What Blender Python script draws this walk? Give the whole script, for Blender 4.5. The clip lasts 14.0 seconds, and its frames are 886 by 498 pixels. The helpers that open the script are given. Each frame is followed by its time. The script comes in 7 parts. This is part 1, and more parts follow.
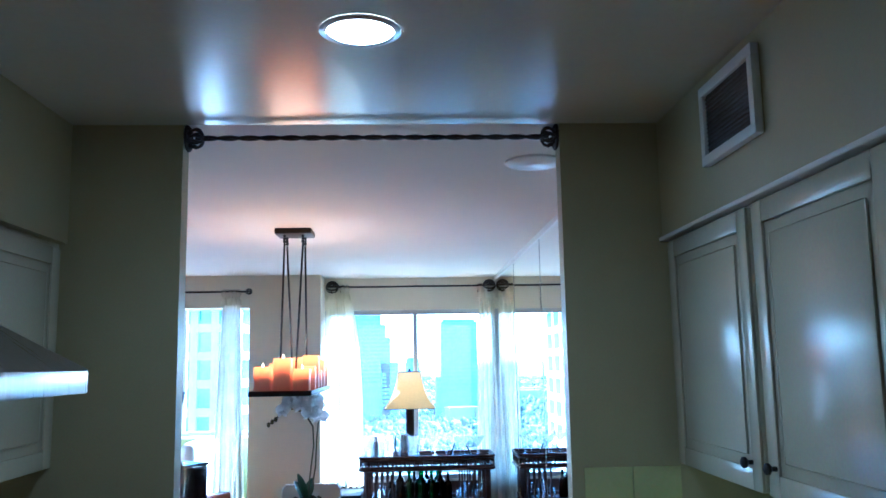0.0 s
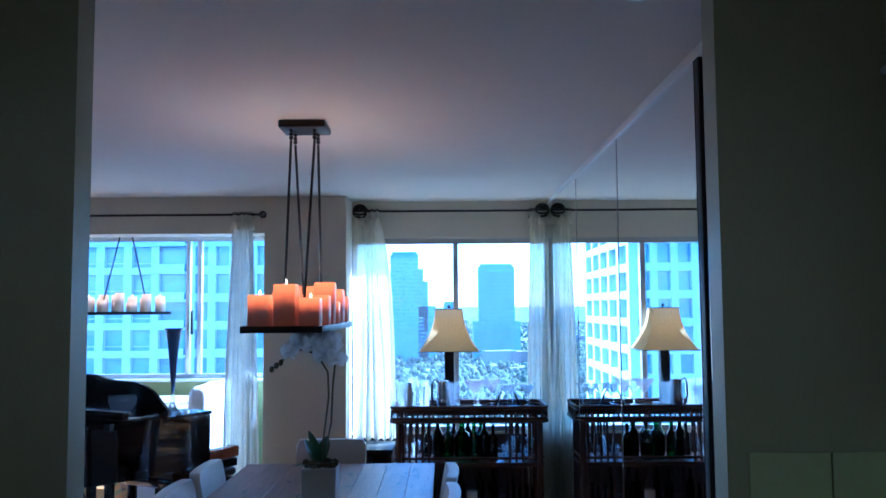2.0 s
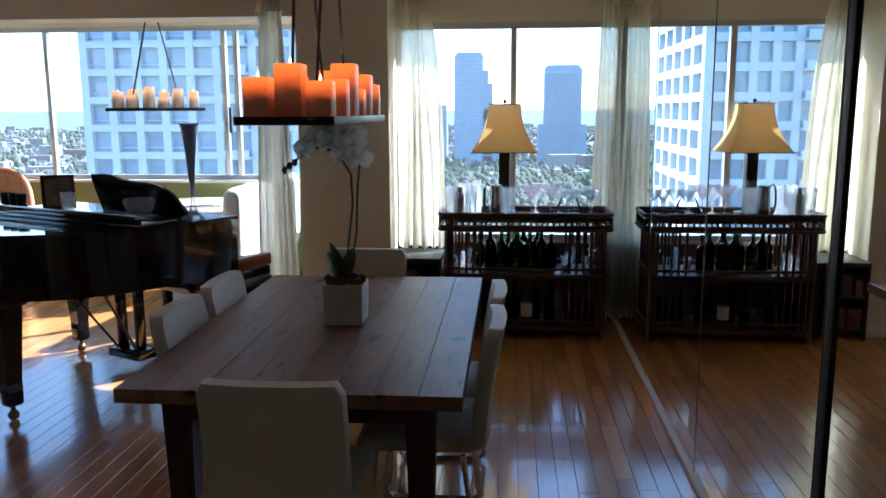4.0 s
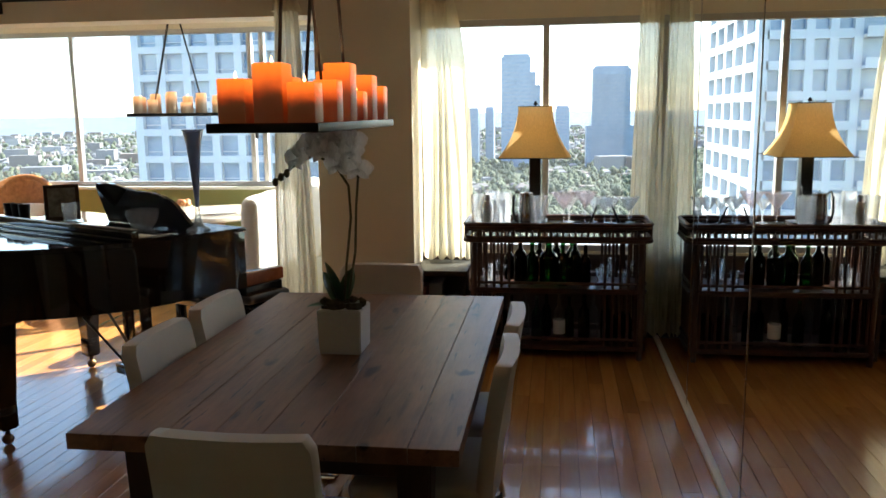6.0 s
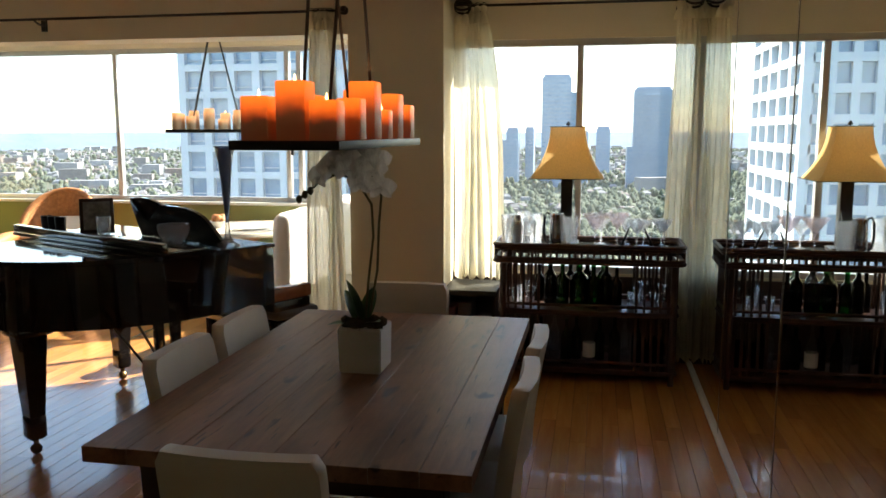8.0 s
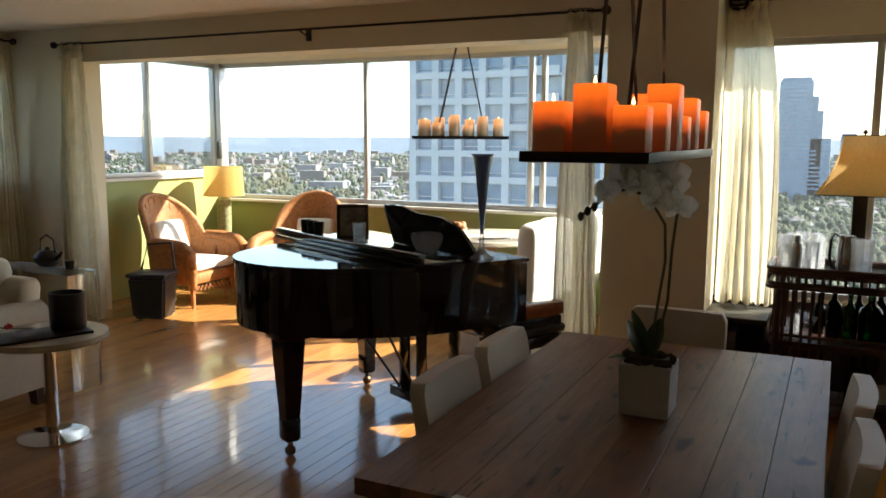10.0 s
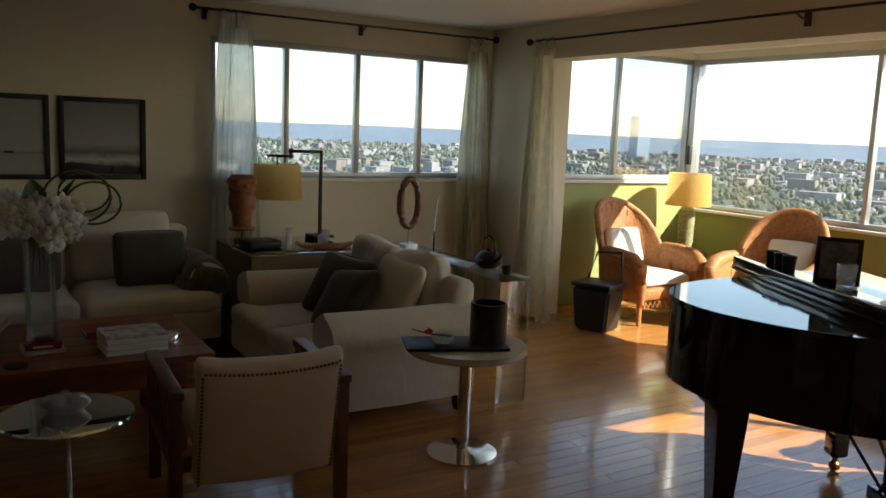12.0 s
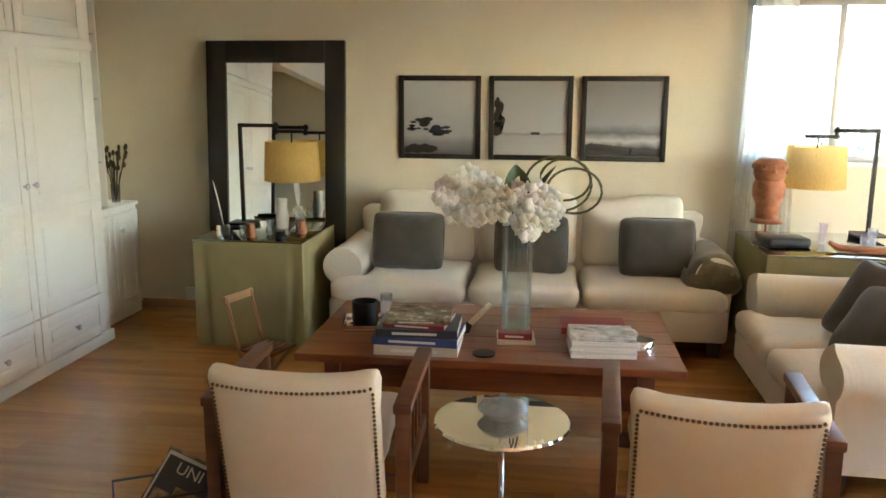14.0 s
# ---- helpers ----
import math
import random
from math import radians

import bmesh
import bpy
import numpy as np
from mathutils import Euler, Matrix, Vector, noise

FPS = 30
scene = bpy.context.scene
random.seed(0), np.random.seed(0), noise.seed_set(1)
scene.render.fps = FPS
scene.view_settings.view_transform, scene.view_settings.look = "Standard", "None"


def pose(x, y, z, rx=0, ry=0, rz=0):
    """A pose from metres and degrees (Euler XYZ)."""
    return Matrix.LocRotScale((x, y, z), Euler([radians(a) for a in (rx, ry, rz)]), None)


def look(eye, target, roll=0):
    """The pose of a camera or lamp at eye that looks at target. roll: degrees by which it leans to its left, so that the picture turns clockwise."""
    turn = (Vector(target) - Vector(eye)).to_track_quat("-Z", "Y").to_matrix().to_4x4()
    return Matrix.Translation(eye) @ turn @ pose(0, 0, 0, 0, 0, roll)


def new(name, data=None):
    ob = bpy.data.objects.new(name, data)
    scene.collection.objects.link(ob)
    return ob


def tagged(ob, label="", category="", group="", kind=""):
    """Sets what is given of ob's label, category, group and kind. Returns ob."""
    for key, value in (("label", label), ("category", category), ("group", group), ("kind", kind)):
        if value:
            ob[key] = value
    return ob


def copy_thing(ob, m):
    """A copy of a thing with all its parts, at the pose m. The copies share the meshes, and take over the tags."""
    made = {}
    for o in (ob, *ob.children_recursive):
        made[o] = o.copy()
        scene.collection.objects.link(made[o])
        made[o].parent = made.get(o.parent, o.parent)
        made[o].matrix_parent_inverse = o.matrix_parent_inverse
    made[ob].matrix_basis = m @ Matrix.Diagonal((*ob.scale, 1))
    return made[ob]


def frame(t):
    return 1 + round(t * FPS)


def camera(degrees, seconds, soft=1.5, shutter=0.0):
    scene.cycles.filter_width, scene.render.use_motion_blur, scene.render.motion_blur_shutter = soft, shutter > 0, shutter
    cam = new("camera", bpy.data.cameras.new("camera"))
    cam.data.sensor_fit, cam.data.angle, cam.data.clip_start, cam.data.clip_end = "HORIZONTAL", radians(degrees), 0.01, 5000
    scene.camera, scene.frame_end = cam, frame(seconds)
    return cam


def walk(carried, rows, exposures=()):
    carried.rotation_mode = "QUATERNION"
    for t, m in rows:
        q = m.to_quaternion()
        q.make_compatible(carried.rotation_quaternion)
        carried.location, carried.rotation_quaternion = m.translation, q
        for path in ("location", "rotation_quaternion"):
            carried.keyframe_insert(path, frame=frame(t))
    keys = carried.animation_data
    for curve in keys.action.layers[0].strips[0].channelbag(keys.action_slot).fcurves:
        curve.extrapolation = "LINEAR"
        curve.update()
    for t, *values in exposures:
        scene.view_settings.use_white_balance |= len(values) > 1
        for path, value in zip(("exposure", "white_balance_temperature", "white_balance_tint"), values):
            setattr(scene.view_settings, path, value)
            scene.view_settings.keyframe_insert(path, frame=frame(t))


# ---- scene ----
cam = camera(57.1, 14.0, 1.6)
PATH = [
    (0, (1.77, 0.804, 1.678), (1.861, 2.783, 1.954), -1.0),
    (0.5, (1.832, 1.015, 1.665), (1.869, 2.994, 1.953), -0.3),
    (1, (1.776, 1.279, 1.656), (1.804, 3.261, 1.918), -0.3),
    (1.5, (1.702, 1.587, 1.661), (1.73, 3.576, 1.873), -0.6),
    (2, (1.757, 1.904, 1.616), (1.754, 3.899, 1.758), -0.4),
    (2.5, (1.773, 2.156, 1.563), (1.767, 4.156, 1.541), -0.2),
    (3, (1.758, 2.384, 1.539), (1.765, 4.372, 1.325), 0.3),
    (3.5, (1.789, 2.488, 1.559), (1.718, 4.458, 1.223), 0.1),
    (6, (1.927, 2.954, 1.566), (1.653, 4.907, 1.236), -0.7),
    (6.5, (1.973, 2.944, 1.571), (1.77, 4.909, 1.253), -0.7),
    (7, (1.987, 2.962, 1.573), (1.774, 4.927, 1.271), -0.5),
    (9.5, (1.809, 3.111, 1.554), (1.053, 4.944, 1.288), 0.1),
    (10, (1.678, 3.211, 1.576), (0.813, 4.994, 1.305), 0.3),
    (10.5, (1.582, 3.301, 1.567), (0.601, 5.023, 1.301), 1.1),
    (11, (1.505, 3.518, 1.571), (0.326, 5.111, 1.302), 1.4),
    (11.5, (1.391, 3.73, 1.549), (-0.041, 5.1, 1.282), 1.7),
    (12, (1.253, 3.901, 1.589), (-0.434, 4.934, 1.297), 2.3),
    (12.5, (1.239, 4.118, 1.604), (-0.658, 4.668, 1.29), 1.3),
    (13, (1.165, 4.321, 1.608), (-0.805, 4.387, 1.272), -0.0),
    (13.5, (0.976, 4.376, 1.599), (-0.985, 4.212, 1.243), -0.3),
    (14, (0.74, 4.378, 1.608), (-1.207, 4.123, 1.226), 0.3),
]
EXPOSURES = [(0.0, 4.05, 3620, 4), (0.5, 3.5, 3600, 5), (1.0, 3.2, 3600, 6), (2.0, 2.6, 3500, 8), (3.0, 2.4, 4400, 8), (3.5, 2.15, 4700, 8), (6.0, 2.25, 6300, 8), (7.0, 2.25, 6500, 8), (9.5, 1.8, 6700, 8),
             (11.5, 1.6, 6800, 8), (12.0, 1.35, 6800, 8), (12.5, 1.4, 6900, 8), (13.0, 3.3, 7200, 8), (13.5, 4.25, 6900, 8), (14.0, 4.6, 6600, 8)]
walk(cam, [(t, look(eye, target, roll)) for t, eye, target, roll in PATH], EXPOSURES)

# ---- world, sun, lamps ----
SUN_AZ, SUN_EL = 41.0, 36.0          # degrees: direction towards the sun, anticlockwise from +x, and height
world = bpy.data.worlds.new("world")
scene.world = world
world.use_nodes = True
_wt = world.node_tree
_sky = _wt.nodes.new("ShaderNodeTexSky")
_sky.sky_type = "NISHITA"
_sky.sun_disc = False
_sky.sun_elevation = radians(SUN_EL)
_sky.sun_rotation = radians(90 - SUN_AZ)
_sky.altitude = 60
_sky.dust_density = 0.6
_wt.links.new(_sky.outputs[0], _wt.nodes["Background"].inputs[0])
_wt.nodes["Background"].inputs[1].default_value = 0.15
_sd = bpy.data.lights.new("sun", "SUN")
_sd.energy, _sd.angle, _sd.color = 5.0, radians(0.5), (1.0, 0.93, 0.82)
_so = new("sun", _sd)
_dir = Vector((math.cos(radians(SUN_AZ)) * math.cos(radians(SUN_EL)), math.sin(radians(SUN_AZ)) * math.cos(radians(SUN_EL)), math.sin(radians(SUN_EL))))
_so.matrix_world = look(_dir * 40, (0, 0, 0))


# ---- material tools ----
def nt(name):
    m = bpy.data.materials.new(name)
    m.use_nodes = True
    t = m.node_tree
    return m, t, t.nodes["Principled BSDF"]


def nd(t, kind, **inp):
    n = t.nodes.new("ShaderNode" + kind)
    for k, v in inp.items():
        n.inputs[k.replace("_", " ")].default_value = v
    return n


def ramp(t, fac, stops):
    r = nd(t, "ValToRGB")
    el = r.color_ramp.elements
    while len(el) < len(stops):
        el.new(0.5)
    for e, (p, c) in zip(el, stops):
        e.position, e.color = p, (*c, 1)
    t.links.new(fac, r.inputs[0])
    return r.outputs[0]


def coords(t, scale=(1, 1, 1), rot=(0, 0, 0), which="Object"):
    c, m = nd(t, "TexCoord"), nd(t, "Mapping")
    m.inputs["Scale"].default_value, m.inputs["Rotation"].default_value = scale, rot
    t.links.new(c.outputs[which], m.inputs[0])
    return m.outputs[0]


def bump(t, b, height, strength=0.2, dist=0.01):
    n = nd(t, "Bump", Strength=strength, Distance=dist)
    t.links.new(height, n.inputs["Height"])
    t.links.new(n.outputs[0], b.inputs["Normal"])


def mixc(t, fac, a, b_, mode="MIX"):
    n = t.nodes.new("ShaderNodeMix")
    n.data_type, n.blend_type = "RGBA", mode
    for s, v in ((0, fac), (6, a), (7, b_)):
        if hasattr(v, "links"):
            t.links.new(v, n.inputs[s])
        else:
            n.inputs[s].default_value = v if s == 0 else (*v, 1)
    return n.outputs[2]


def noise_mat(name, c1, c2, scale=8, rough=0.5, fine=120, bstr=0.1, metal=0.0, stretch=(1, 1, 1), coat=0.0, sheen=0.0, rvar=0.1):
    """Two-scale noise: broad colour drift and fine grain with relief."""
    m, t, b = nt(name)
    co = coords(t, stretch)
    n1 = nd(t, "TexNoise", Scale=scale, Detail=5.0, Roughness=0.6)
    n2 = nd(t, "TexNoise", Scale=fine, Detail=3.0)
    for n in (n1, n2):
        t.links.new(co, n.inputs["Vector"])
    col = ramp(t, n1.outputs[0], [(0.3, c1), (0.7, c2)])
    col = mixc(t, 0.12, col, n2.outputs[1], "OVERLAY")
    t.links.new(col, b.inputs["Base Color"])
    mr = nd(t, "MapRange")
    mr.inputs[3].default_value, mr.inputs[4].default_value = max(0.02, rough - rvar), min(1, rough + rvar)
    t.links.new(n1.outputs[0], mr.inputs[0])
    t.links.new(mr.outputs[0], b.inputs["Roughness"])
    b.inputs["Metallic"].default_value = metal
    b.inputs["Coat Weight"].default_value = coat
    b.inputs["Sheen Weight"].default_value = sheen
    if bstr:
        bump(t, b, n2.outputs[0], bstr, 0.004)
    return m


def wood_mat(name, dark, light, axis=1, scale=1.0, rough=0.35, coat=0.0, knots=0.0, random_tone=0.0, relief=0.1):
    m, t, b = nt(name)
    st = [14 * scale] * 3
    st[axis] = 1.2 * scale
    co = coords(t, st)
    oi = nd(t, "ObjectInfo")
    add = nd(t, "VectorMath")
    t.links.new(co, add.inputs[0])
    sc = nd(t, "VectorMath")
    sc.operation = "SCALE"
    comb = nd(t, "CombineXYZ")
    for k in range(3):
        t.links.new(oi.outputs["Random"], comb.inputs[k])
    t.links.new(comb.outputs[0], sc.inputs[0])
    sc.inputs["Scale"].default_value = 37.0
    t.links.new(sc.outputs[0], add.inputs[1])
    n1 = nd(t, "TexNoise", Scale=1.0, Detail=8.0, Roughness=0.65, Distortion=0.6)
    n2 = nd(t, "TexNoise", Scale=6.0, Detail=4.0)
    for n in (n1, n2):
        t.links.new(add.outputs[0], n.inputs["Vector"])
    col = ramp(t, n1.outputs[0], [(0.28, dark), (0.72, light)])
    if random_tone:
        hs = nd(t, "HueSaturation")
        mr = nd(t, "MapRange")
        mr.inputs[3].default_value, mr.inputs[4].default_value = 1 - random_tone, 1 + random_tone
        t.links.new(oi.outputs["Random"], mr.inputs[0])
        t.links.new(mr.outputs[0], hs.inputs["Value"])
        t.links.new(col, hs.inputs["Color"])
        col = hs.outputs[0]
    if knots:
        v = nd(t, "TexVoronoi", Scale=0.35)
        t.links.new(add.outputs[0], v.inputs["Vector"])
        k = ramp(t, v.outputs["Distance"], [(0.0, (1, 1, 1)), (0.11, (0, 0, 0))])
        fac = nd(t, "Math")
        fac.operation = "MULTIPLY"
        fac.inputs[1].default_value = knots
        t.links.new(k, fac.inputs[0])
        col = mixc(t, fac.outputs[0], col, tuple(c * 0.25 for c in dark))
    if knots > 0.5:
        flat = coords(t, (1, 0.45, 1))
        warp = nd(t, "TexNoise", Scale=7.0, Detail=3.0)
        t.links.new(flat, warp.inputs["Vector"])
        pit = nd(t, "TexVoronoi", Scale=8.0)
        t.links.new(mixc(t, 0.12, flat, warp.outputs["Color"]), pit.inputs["Vector"])
        worn = nd(t, "TexNoise", Scale=3.2, Detail=4.0, Roughness=0.6)
        t.links.new(flat, worn.inputs["Vector"])
        col = mixc(t, ramp(t, worn.outputs[0], [(0.46, (0, 0, 0)), (0.7, (0.6, 0.6, 0.6))]), col, tuple(min(1, c * 1.7) for c in light))
        col = mixc(t, ramp(t, pit.outputs["Distance"], [(0.09, (0.9, 0.9, 0.9)), (0.17, (0, 0, 0))]), col, (0.014, 0.007, 0.004))
        crack = nd(t, "TexNoise", Scale=1.7, Detail=3.0)
        t.links.new(add.outputs[0], crack.inputs["Vector"])
        col = mixc(t, ramp(t, crack.outputs[0], [(0.655, (0, 0, 0)), (0.69, (0.85, 0.85, 0.85))]), col, (0.02, 0.014, 0.008))
    t.links.new(col, b.inputs["Base Color"])
    mr2 = nd(t, "MapRange")
    mr2.inputs[3].default_value, mr2.inputs[4].default_value = max(0.03, rough - 0.06), rough + 0.1
    t.links.new(n2.outputs[0], mr2.inputs[0])
    t.links.new(mr2.outputs[0], b.inputs["Roughness"])
    b.inputs["Coat Weight"].default_value = coat
    b.inputs["Coat Roughness"].default_value = 0.06
    bump(t, b, n1.outputs[0], relief, 0.004)
    return m


def thin_glass(name, tint=(1, 1, 1), gloss=1.0, veil=0.0):
    """Clear pane; the last argument mixes in milky white that imitates distance haze and glints."""
    m, t, b = nt(name)
    t.nodes.remove(b)
    tr, gl, fr, mx = nd(t, "BsdfTransparent"), nd(t, "BsdfGlossy", Roughness=0.02), nd(t, "Fresnel", IOR=1.45), nd(t, "MixShader")
    tr.inputs[0].default_value = (*tint, 1)
    mu = nd(t, "Math")
    mu.operation = "MULTIPLY"
    mu.inputs[1].default_value = gloss
    t.links.new(fr.outputs[0], mu.inputs[0])
    t.links.new(mu.outputs[0], mx.inputs[0])
    t.links.new(tr.outputs[0], mx.inputs[1])
    t.links.new(gl.outputs[0], mx.inputs[2])
    out = mx.outputs[0]
    if veil:
        milky, sm, dm = nd(t, "BsdfTranslucent"), nd(t, "TexNoise", Scale=2.5, Detail=6.0), nd(t, "MixShader")
        milky.inputs[0].default_value = (0.9, 0.93, 0.97, 1)
        t.links.new(coords(t), sm.inputs["Vector"])
        mr = nd(t, "MapRange")
        mr.inputs[3].default_value, mr.inputs[4].default_value = veil * 0.6, veil * 1.4
        t.links.new(sm.outputs[0], mr.inputs[0])
        t.links.new(mr.outputs[0], dm.inputs[0])
        t.links.new(out, dm.inputs[1])
        t.links.new(milky.outputs[0], dm.inputs[2])
        out = dm.outputs[0]
    t.links.new(out, t.nodes["Material Output"].inputs[0])
    return m


def sheer_mat(name, colour, clear=0.3):
    """Woven sheer cloth: partly open, the thread scatters light through."""
    m, t, b = nt(name)
    t.nodes.remove(b)
    tr, tl, df = nd(t, "BsdfTransparent"), nd(t, "BsdfTranslucent"), nd(t, "BsdfDiffuse")
    co = coords(t, (1, 1, 1))
    w = nd(t, "TexNoise", Scale=9.0, Detail=4.0)
    t.links.new(co, w.inputs["Vector"])
    col = ramp(t, w.outputs[0], [(0.3, tuple(c * 0.85 for c in colour)), (0.7, colour)])
    for s in (tl, df):
        t.links.new(col, s.inputs[0])
    a, c = nd(t, "MixShader"), nd(t, "MixShader")
    a.inputs[0].default_value = 0.45
    c.inputs[0].default_value = clear
    t.links.new(tl.outputs[0], a.inputs[1])
    t.links.new(df.outputs[0], a.inputs[2])
    t.links.new(a.outputs[0], c.inputs[1])
    t.links.new(tr.outputs[0], c.inputs[2])
    t.links.new(c.outputs[0], t.nodes["Material Output"].inputs[0])
    return m


def shade_mat(name, colour, solid=0.5):
    m, t, b = nt(name)
    n = nd(t, "TexNoise", Scale=160.0, Detail=2.0)
    t.links.new(coords(t, (1, 1, 0.2)), n.inputs["Vector"])
    col = ramp(t, n.outputs[0], [(0.3, tuple(c * 0.86 for c in colour)), (0.7, colour)])
    t.nodes.remove(b)
    tl, df, mx = nd(t, "BsdfTranslucent"), nd(t, "BsdfDiffuse"), nd(t, "MixShader")
    mx.inputs[0].default_value = solid
    t.links.new(col, tl.inputs[0])
    t.links.new(col, df.inputs[0])
    t.links.new(tl.outputs[0], mx.inputs[1])
    t.links.new(df.outputs[0], mx.inputs[2])
    t.links.new(mx.outputs[0], t.nodes["Material Output"].inputs[0])
    return m


def plain(name, col, rough=0.5, metal=0.0, **kw):
    return noise_mat(name, tuple(c * 0.9 for c in col), col, scale=kw.pop("scale", 6), rough=rough, metal=metal, **kw)


WALL = noise_mat("cream_wall_paint", (0.66, 0.6, 0.45), (0.72, 0.66, 0.51), 1.2, 0.6, 220, 0.12)
CEIL = noise_mat("white_ceiling_paint", (0.76, 0.74, 0.68), (0.8, 0.78, 0.72), 1.0, 0.75, 160, 0.15)
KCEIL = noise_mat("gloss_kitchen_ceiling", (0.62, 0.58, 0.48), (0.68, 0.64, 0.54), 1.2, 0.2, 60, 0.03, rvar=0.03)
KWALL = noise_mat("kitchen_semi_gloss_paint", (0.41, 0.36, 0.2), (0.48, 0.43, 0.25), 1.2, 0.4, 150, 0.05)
KCAB = noise_mat("cream_kitchen_cabinet_paint", (0.5, 0.47, 0.34), (0.56, 0.53, 0.4), 2.0, 0.2, 120, 0.02, rvar=0.05)
WHITE = noise_mat("white_cabinet_paint", (0.76, 0.75, 0.7), (0.82, 0.81, 0.77), 2.0, 0.35, 120, 0.04)
TRIM = noise_mat("white_trim_paint", (0.74, 0.73, 0.68), (0.8, 0.79, 0.75), 3.0, 0.4, 120, 0.04)
GREEN = noise_mat("olive_green_paint", (0.3, 0.34, 0.12), (0.36, 0.4, 0.16), 1.5, 0.55, 180, 0.1)
ALU = noise_mat("aluminium_window_frame", (0.42, 0.42, 0.42), (0.55, 0.55, 0.54), 4, 0.4, 140, 0.04, metal=0.6)
MIRROR, _t, _b = nt("silvered_mirror")
_b.inputs["Base Color"].default_value, _b.inputs["Metallic"].default_value, _b.inputs["Roughness"].default_value = (0.86, 0.88, 0.86, 1), 1.0, 0.012
CHROME = noise_mat("chrome", (0.75, 0.75, 0.76), (0.85, 0.85, 0.86), 4, 0.12, 90, 0.0, metal=1.0, rvar=0.04)
STEEL = noise_mat("brushed_steel", (0.5, 0.5, 0.5), (0.62, 0.62, 0.62), 4, 0.3, 90, 0.03, metal=1.0, stretch=(1, 20, 1))
IRON = noise_mat("black_iron", (0.012, 0.011, 0.01), (0.025, 0.022, 0.02), 9, 0.45, 90, 0.12, metal=0.4)
# Both window panes carry milky white that imitates haze in the outside air.
GLASSW = thin_glass("west_window_air_haze_glass", (0.97, 0.985, 0.98), 0.45, 0.06)
GLASS = thin_glass("window_glass", (0.97, 0.985, 0.98), 0.45, 0.014)
# CLEAR and PINKGLASS: milky white added in place of window sparkle.
CLEAR = thin_glass("drinking_glass", (0.97, 0.975, 0.975), 0.6, 0.17)
GREENGLASS = thin_glass("green_bottle_glass", (0.05, 0.3, 0.08), 1.4)
DARKGLASS = thin_glass("dark_bottle_glass", (0.05, 0.04, 0.025), 1.2)
PINKGLASS = thin_glass("pink_glass", (0.98, 0.92, 0.935), 0.5, 0.15)
BLUEGLASS = noise_mat("blue_frosted_glass", (0.2, 0.28, 0.44), (0.28, 0.37, 0.55), 6, 0.25, 70, 0.05)
BLUEGLASS.node_tree.nodes["Principled BSDF"].inputs["Transmission Weight"].default_value = 0.55
SHEER = sheer_mat("sheer_curtain_cloth", (0.8, 0.74, 0.56), 0.09)
SHEERW = sheer_mat("white_sheer_curtain_cloth", (0.85, 0.82, 0.74), 0.16)
FLOORW = wood_mat("oak_strip_floor", (0.37, 0.158, 0.042), (0.53, 0.26, 0.08), 1, 1.0, 0.2, 0.5, 0.0, 0.16)
TABLEW = wood_mat("reclaimed_table_wood", (0.09, 0.042, 0.021), (0.2, 0.1, 0.05), 1, 2.2, 0.42, 0.0, 0.95, 0.26, 0.16)
TABLEW.node_tree.nodes["Principled BSDF"].inputs["Specular IOR Level"].default_value = 0.42
DARKW = wood_mat("dark_table_leg_wood", (0.025, 0.014, 0.009), (0.06, 0.032, 0.02), 2, 1.0, 0.4)
REDW = wood_mat("red_brown_wood", (0.14, 0.034, 0.011), (0.29, 0.088, 0.03), 1, 1.8, 0.3, 0.25, 0.3, 0.1)
CHAIRW = wood_mat("walnut_chair_wood", (0.09, 0.03, 0.014), (0.18, 0.07, 0.034), 0, 1.2, 0.35, 0.15)
PALEW = wood_mat("pale_toy_wood", (0.3, 0.15, 0.06), (0.42, 0.23, 0.1), 2, 1.5, 0.5)
CARTW = wood_mat("dark_rattan_cane", (0.03, 0.012, 0.007), (0.08, 0.032, 0.016), 2, 1.5, 0.42, 0.1)
PIANO = noise_mat("black_piano_lacquer", (0.006, 0.005, 0.005), (0.012, 0.009, 0.008), 3, 0.06, 60, 0.0, coat=0.4, rvar=0.02)
PIANOW = wood_mat("mahogany_key_block", (0.2, 0.05, 0.015), (0.34, 0.1, 0.035), 0, 1.0, 0.2, 0.5)
LEATHER = noise_mat("white_leatherette", (0.46, 0.44, 0.38), (0.54, 0.51, 0.45), 4, 0.5, 240, 0.1)
SLIP = noise_mat("cream_slipcover_cotton", (0.68, 0.62, 0.5), (0.76, 0.71, 0.6), 3, 0.9, 300, 0.25, sheen=0.3)
WHITECLOTH = noise_mat("white_cotton", (0.76, 0.75, 0.71), (0.83, 0.82, 0.79), 3, 0.9, 300, 0.25, sheen=0.3)
for _m in (SLIP, WHITECLOTH):
    _t = _m.node_tree
    _f = [k for k in _t.nodes if k.type == "BUMP"][0]
    _n, _w = nd(_t, "TexNoise", Scale=8.0, Detail=3.0, Distortion=1.8), nd(_t, "Bump", Strength=0.18, Distance=0.03)
    _t.links.new(coords(_t, (1, 1, 0.6)), _n.inputs["Vector"])
    _t.links.new(_n.outputs[0], _w.inputs["Height"])
    _t.links.new(_w.outputs[0], _f.inputs["Normal"])
GREYC = noise_mat("grey_brown_linen", (0.05, 0.043, 0.03), (0.082, 0.071, 0.05), 10, 0.95, 420, 0.35, sheen=0.4)
SKIRT = noise_mat("sage_green_linen", (0.25, 0.215, 0.095), (0.33, 0.285, 0.14), 3, 0.9, 300, 0.2)
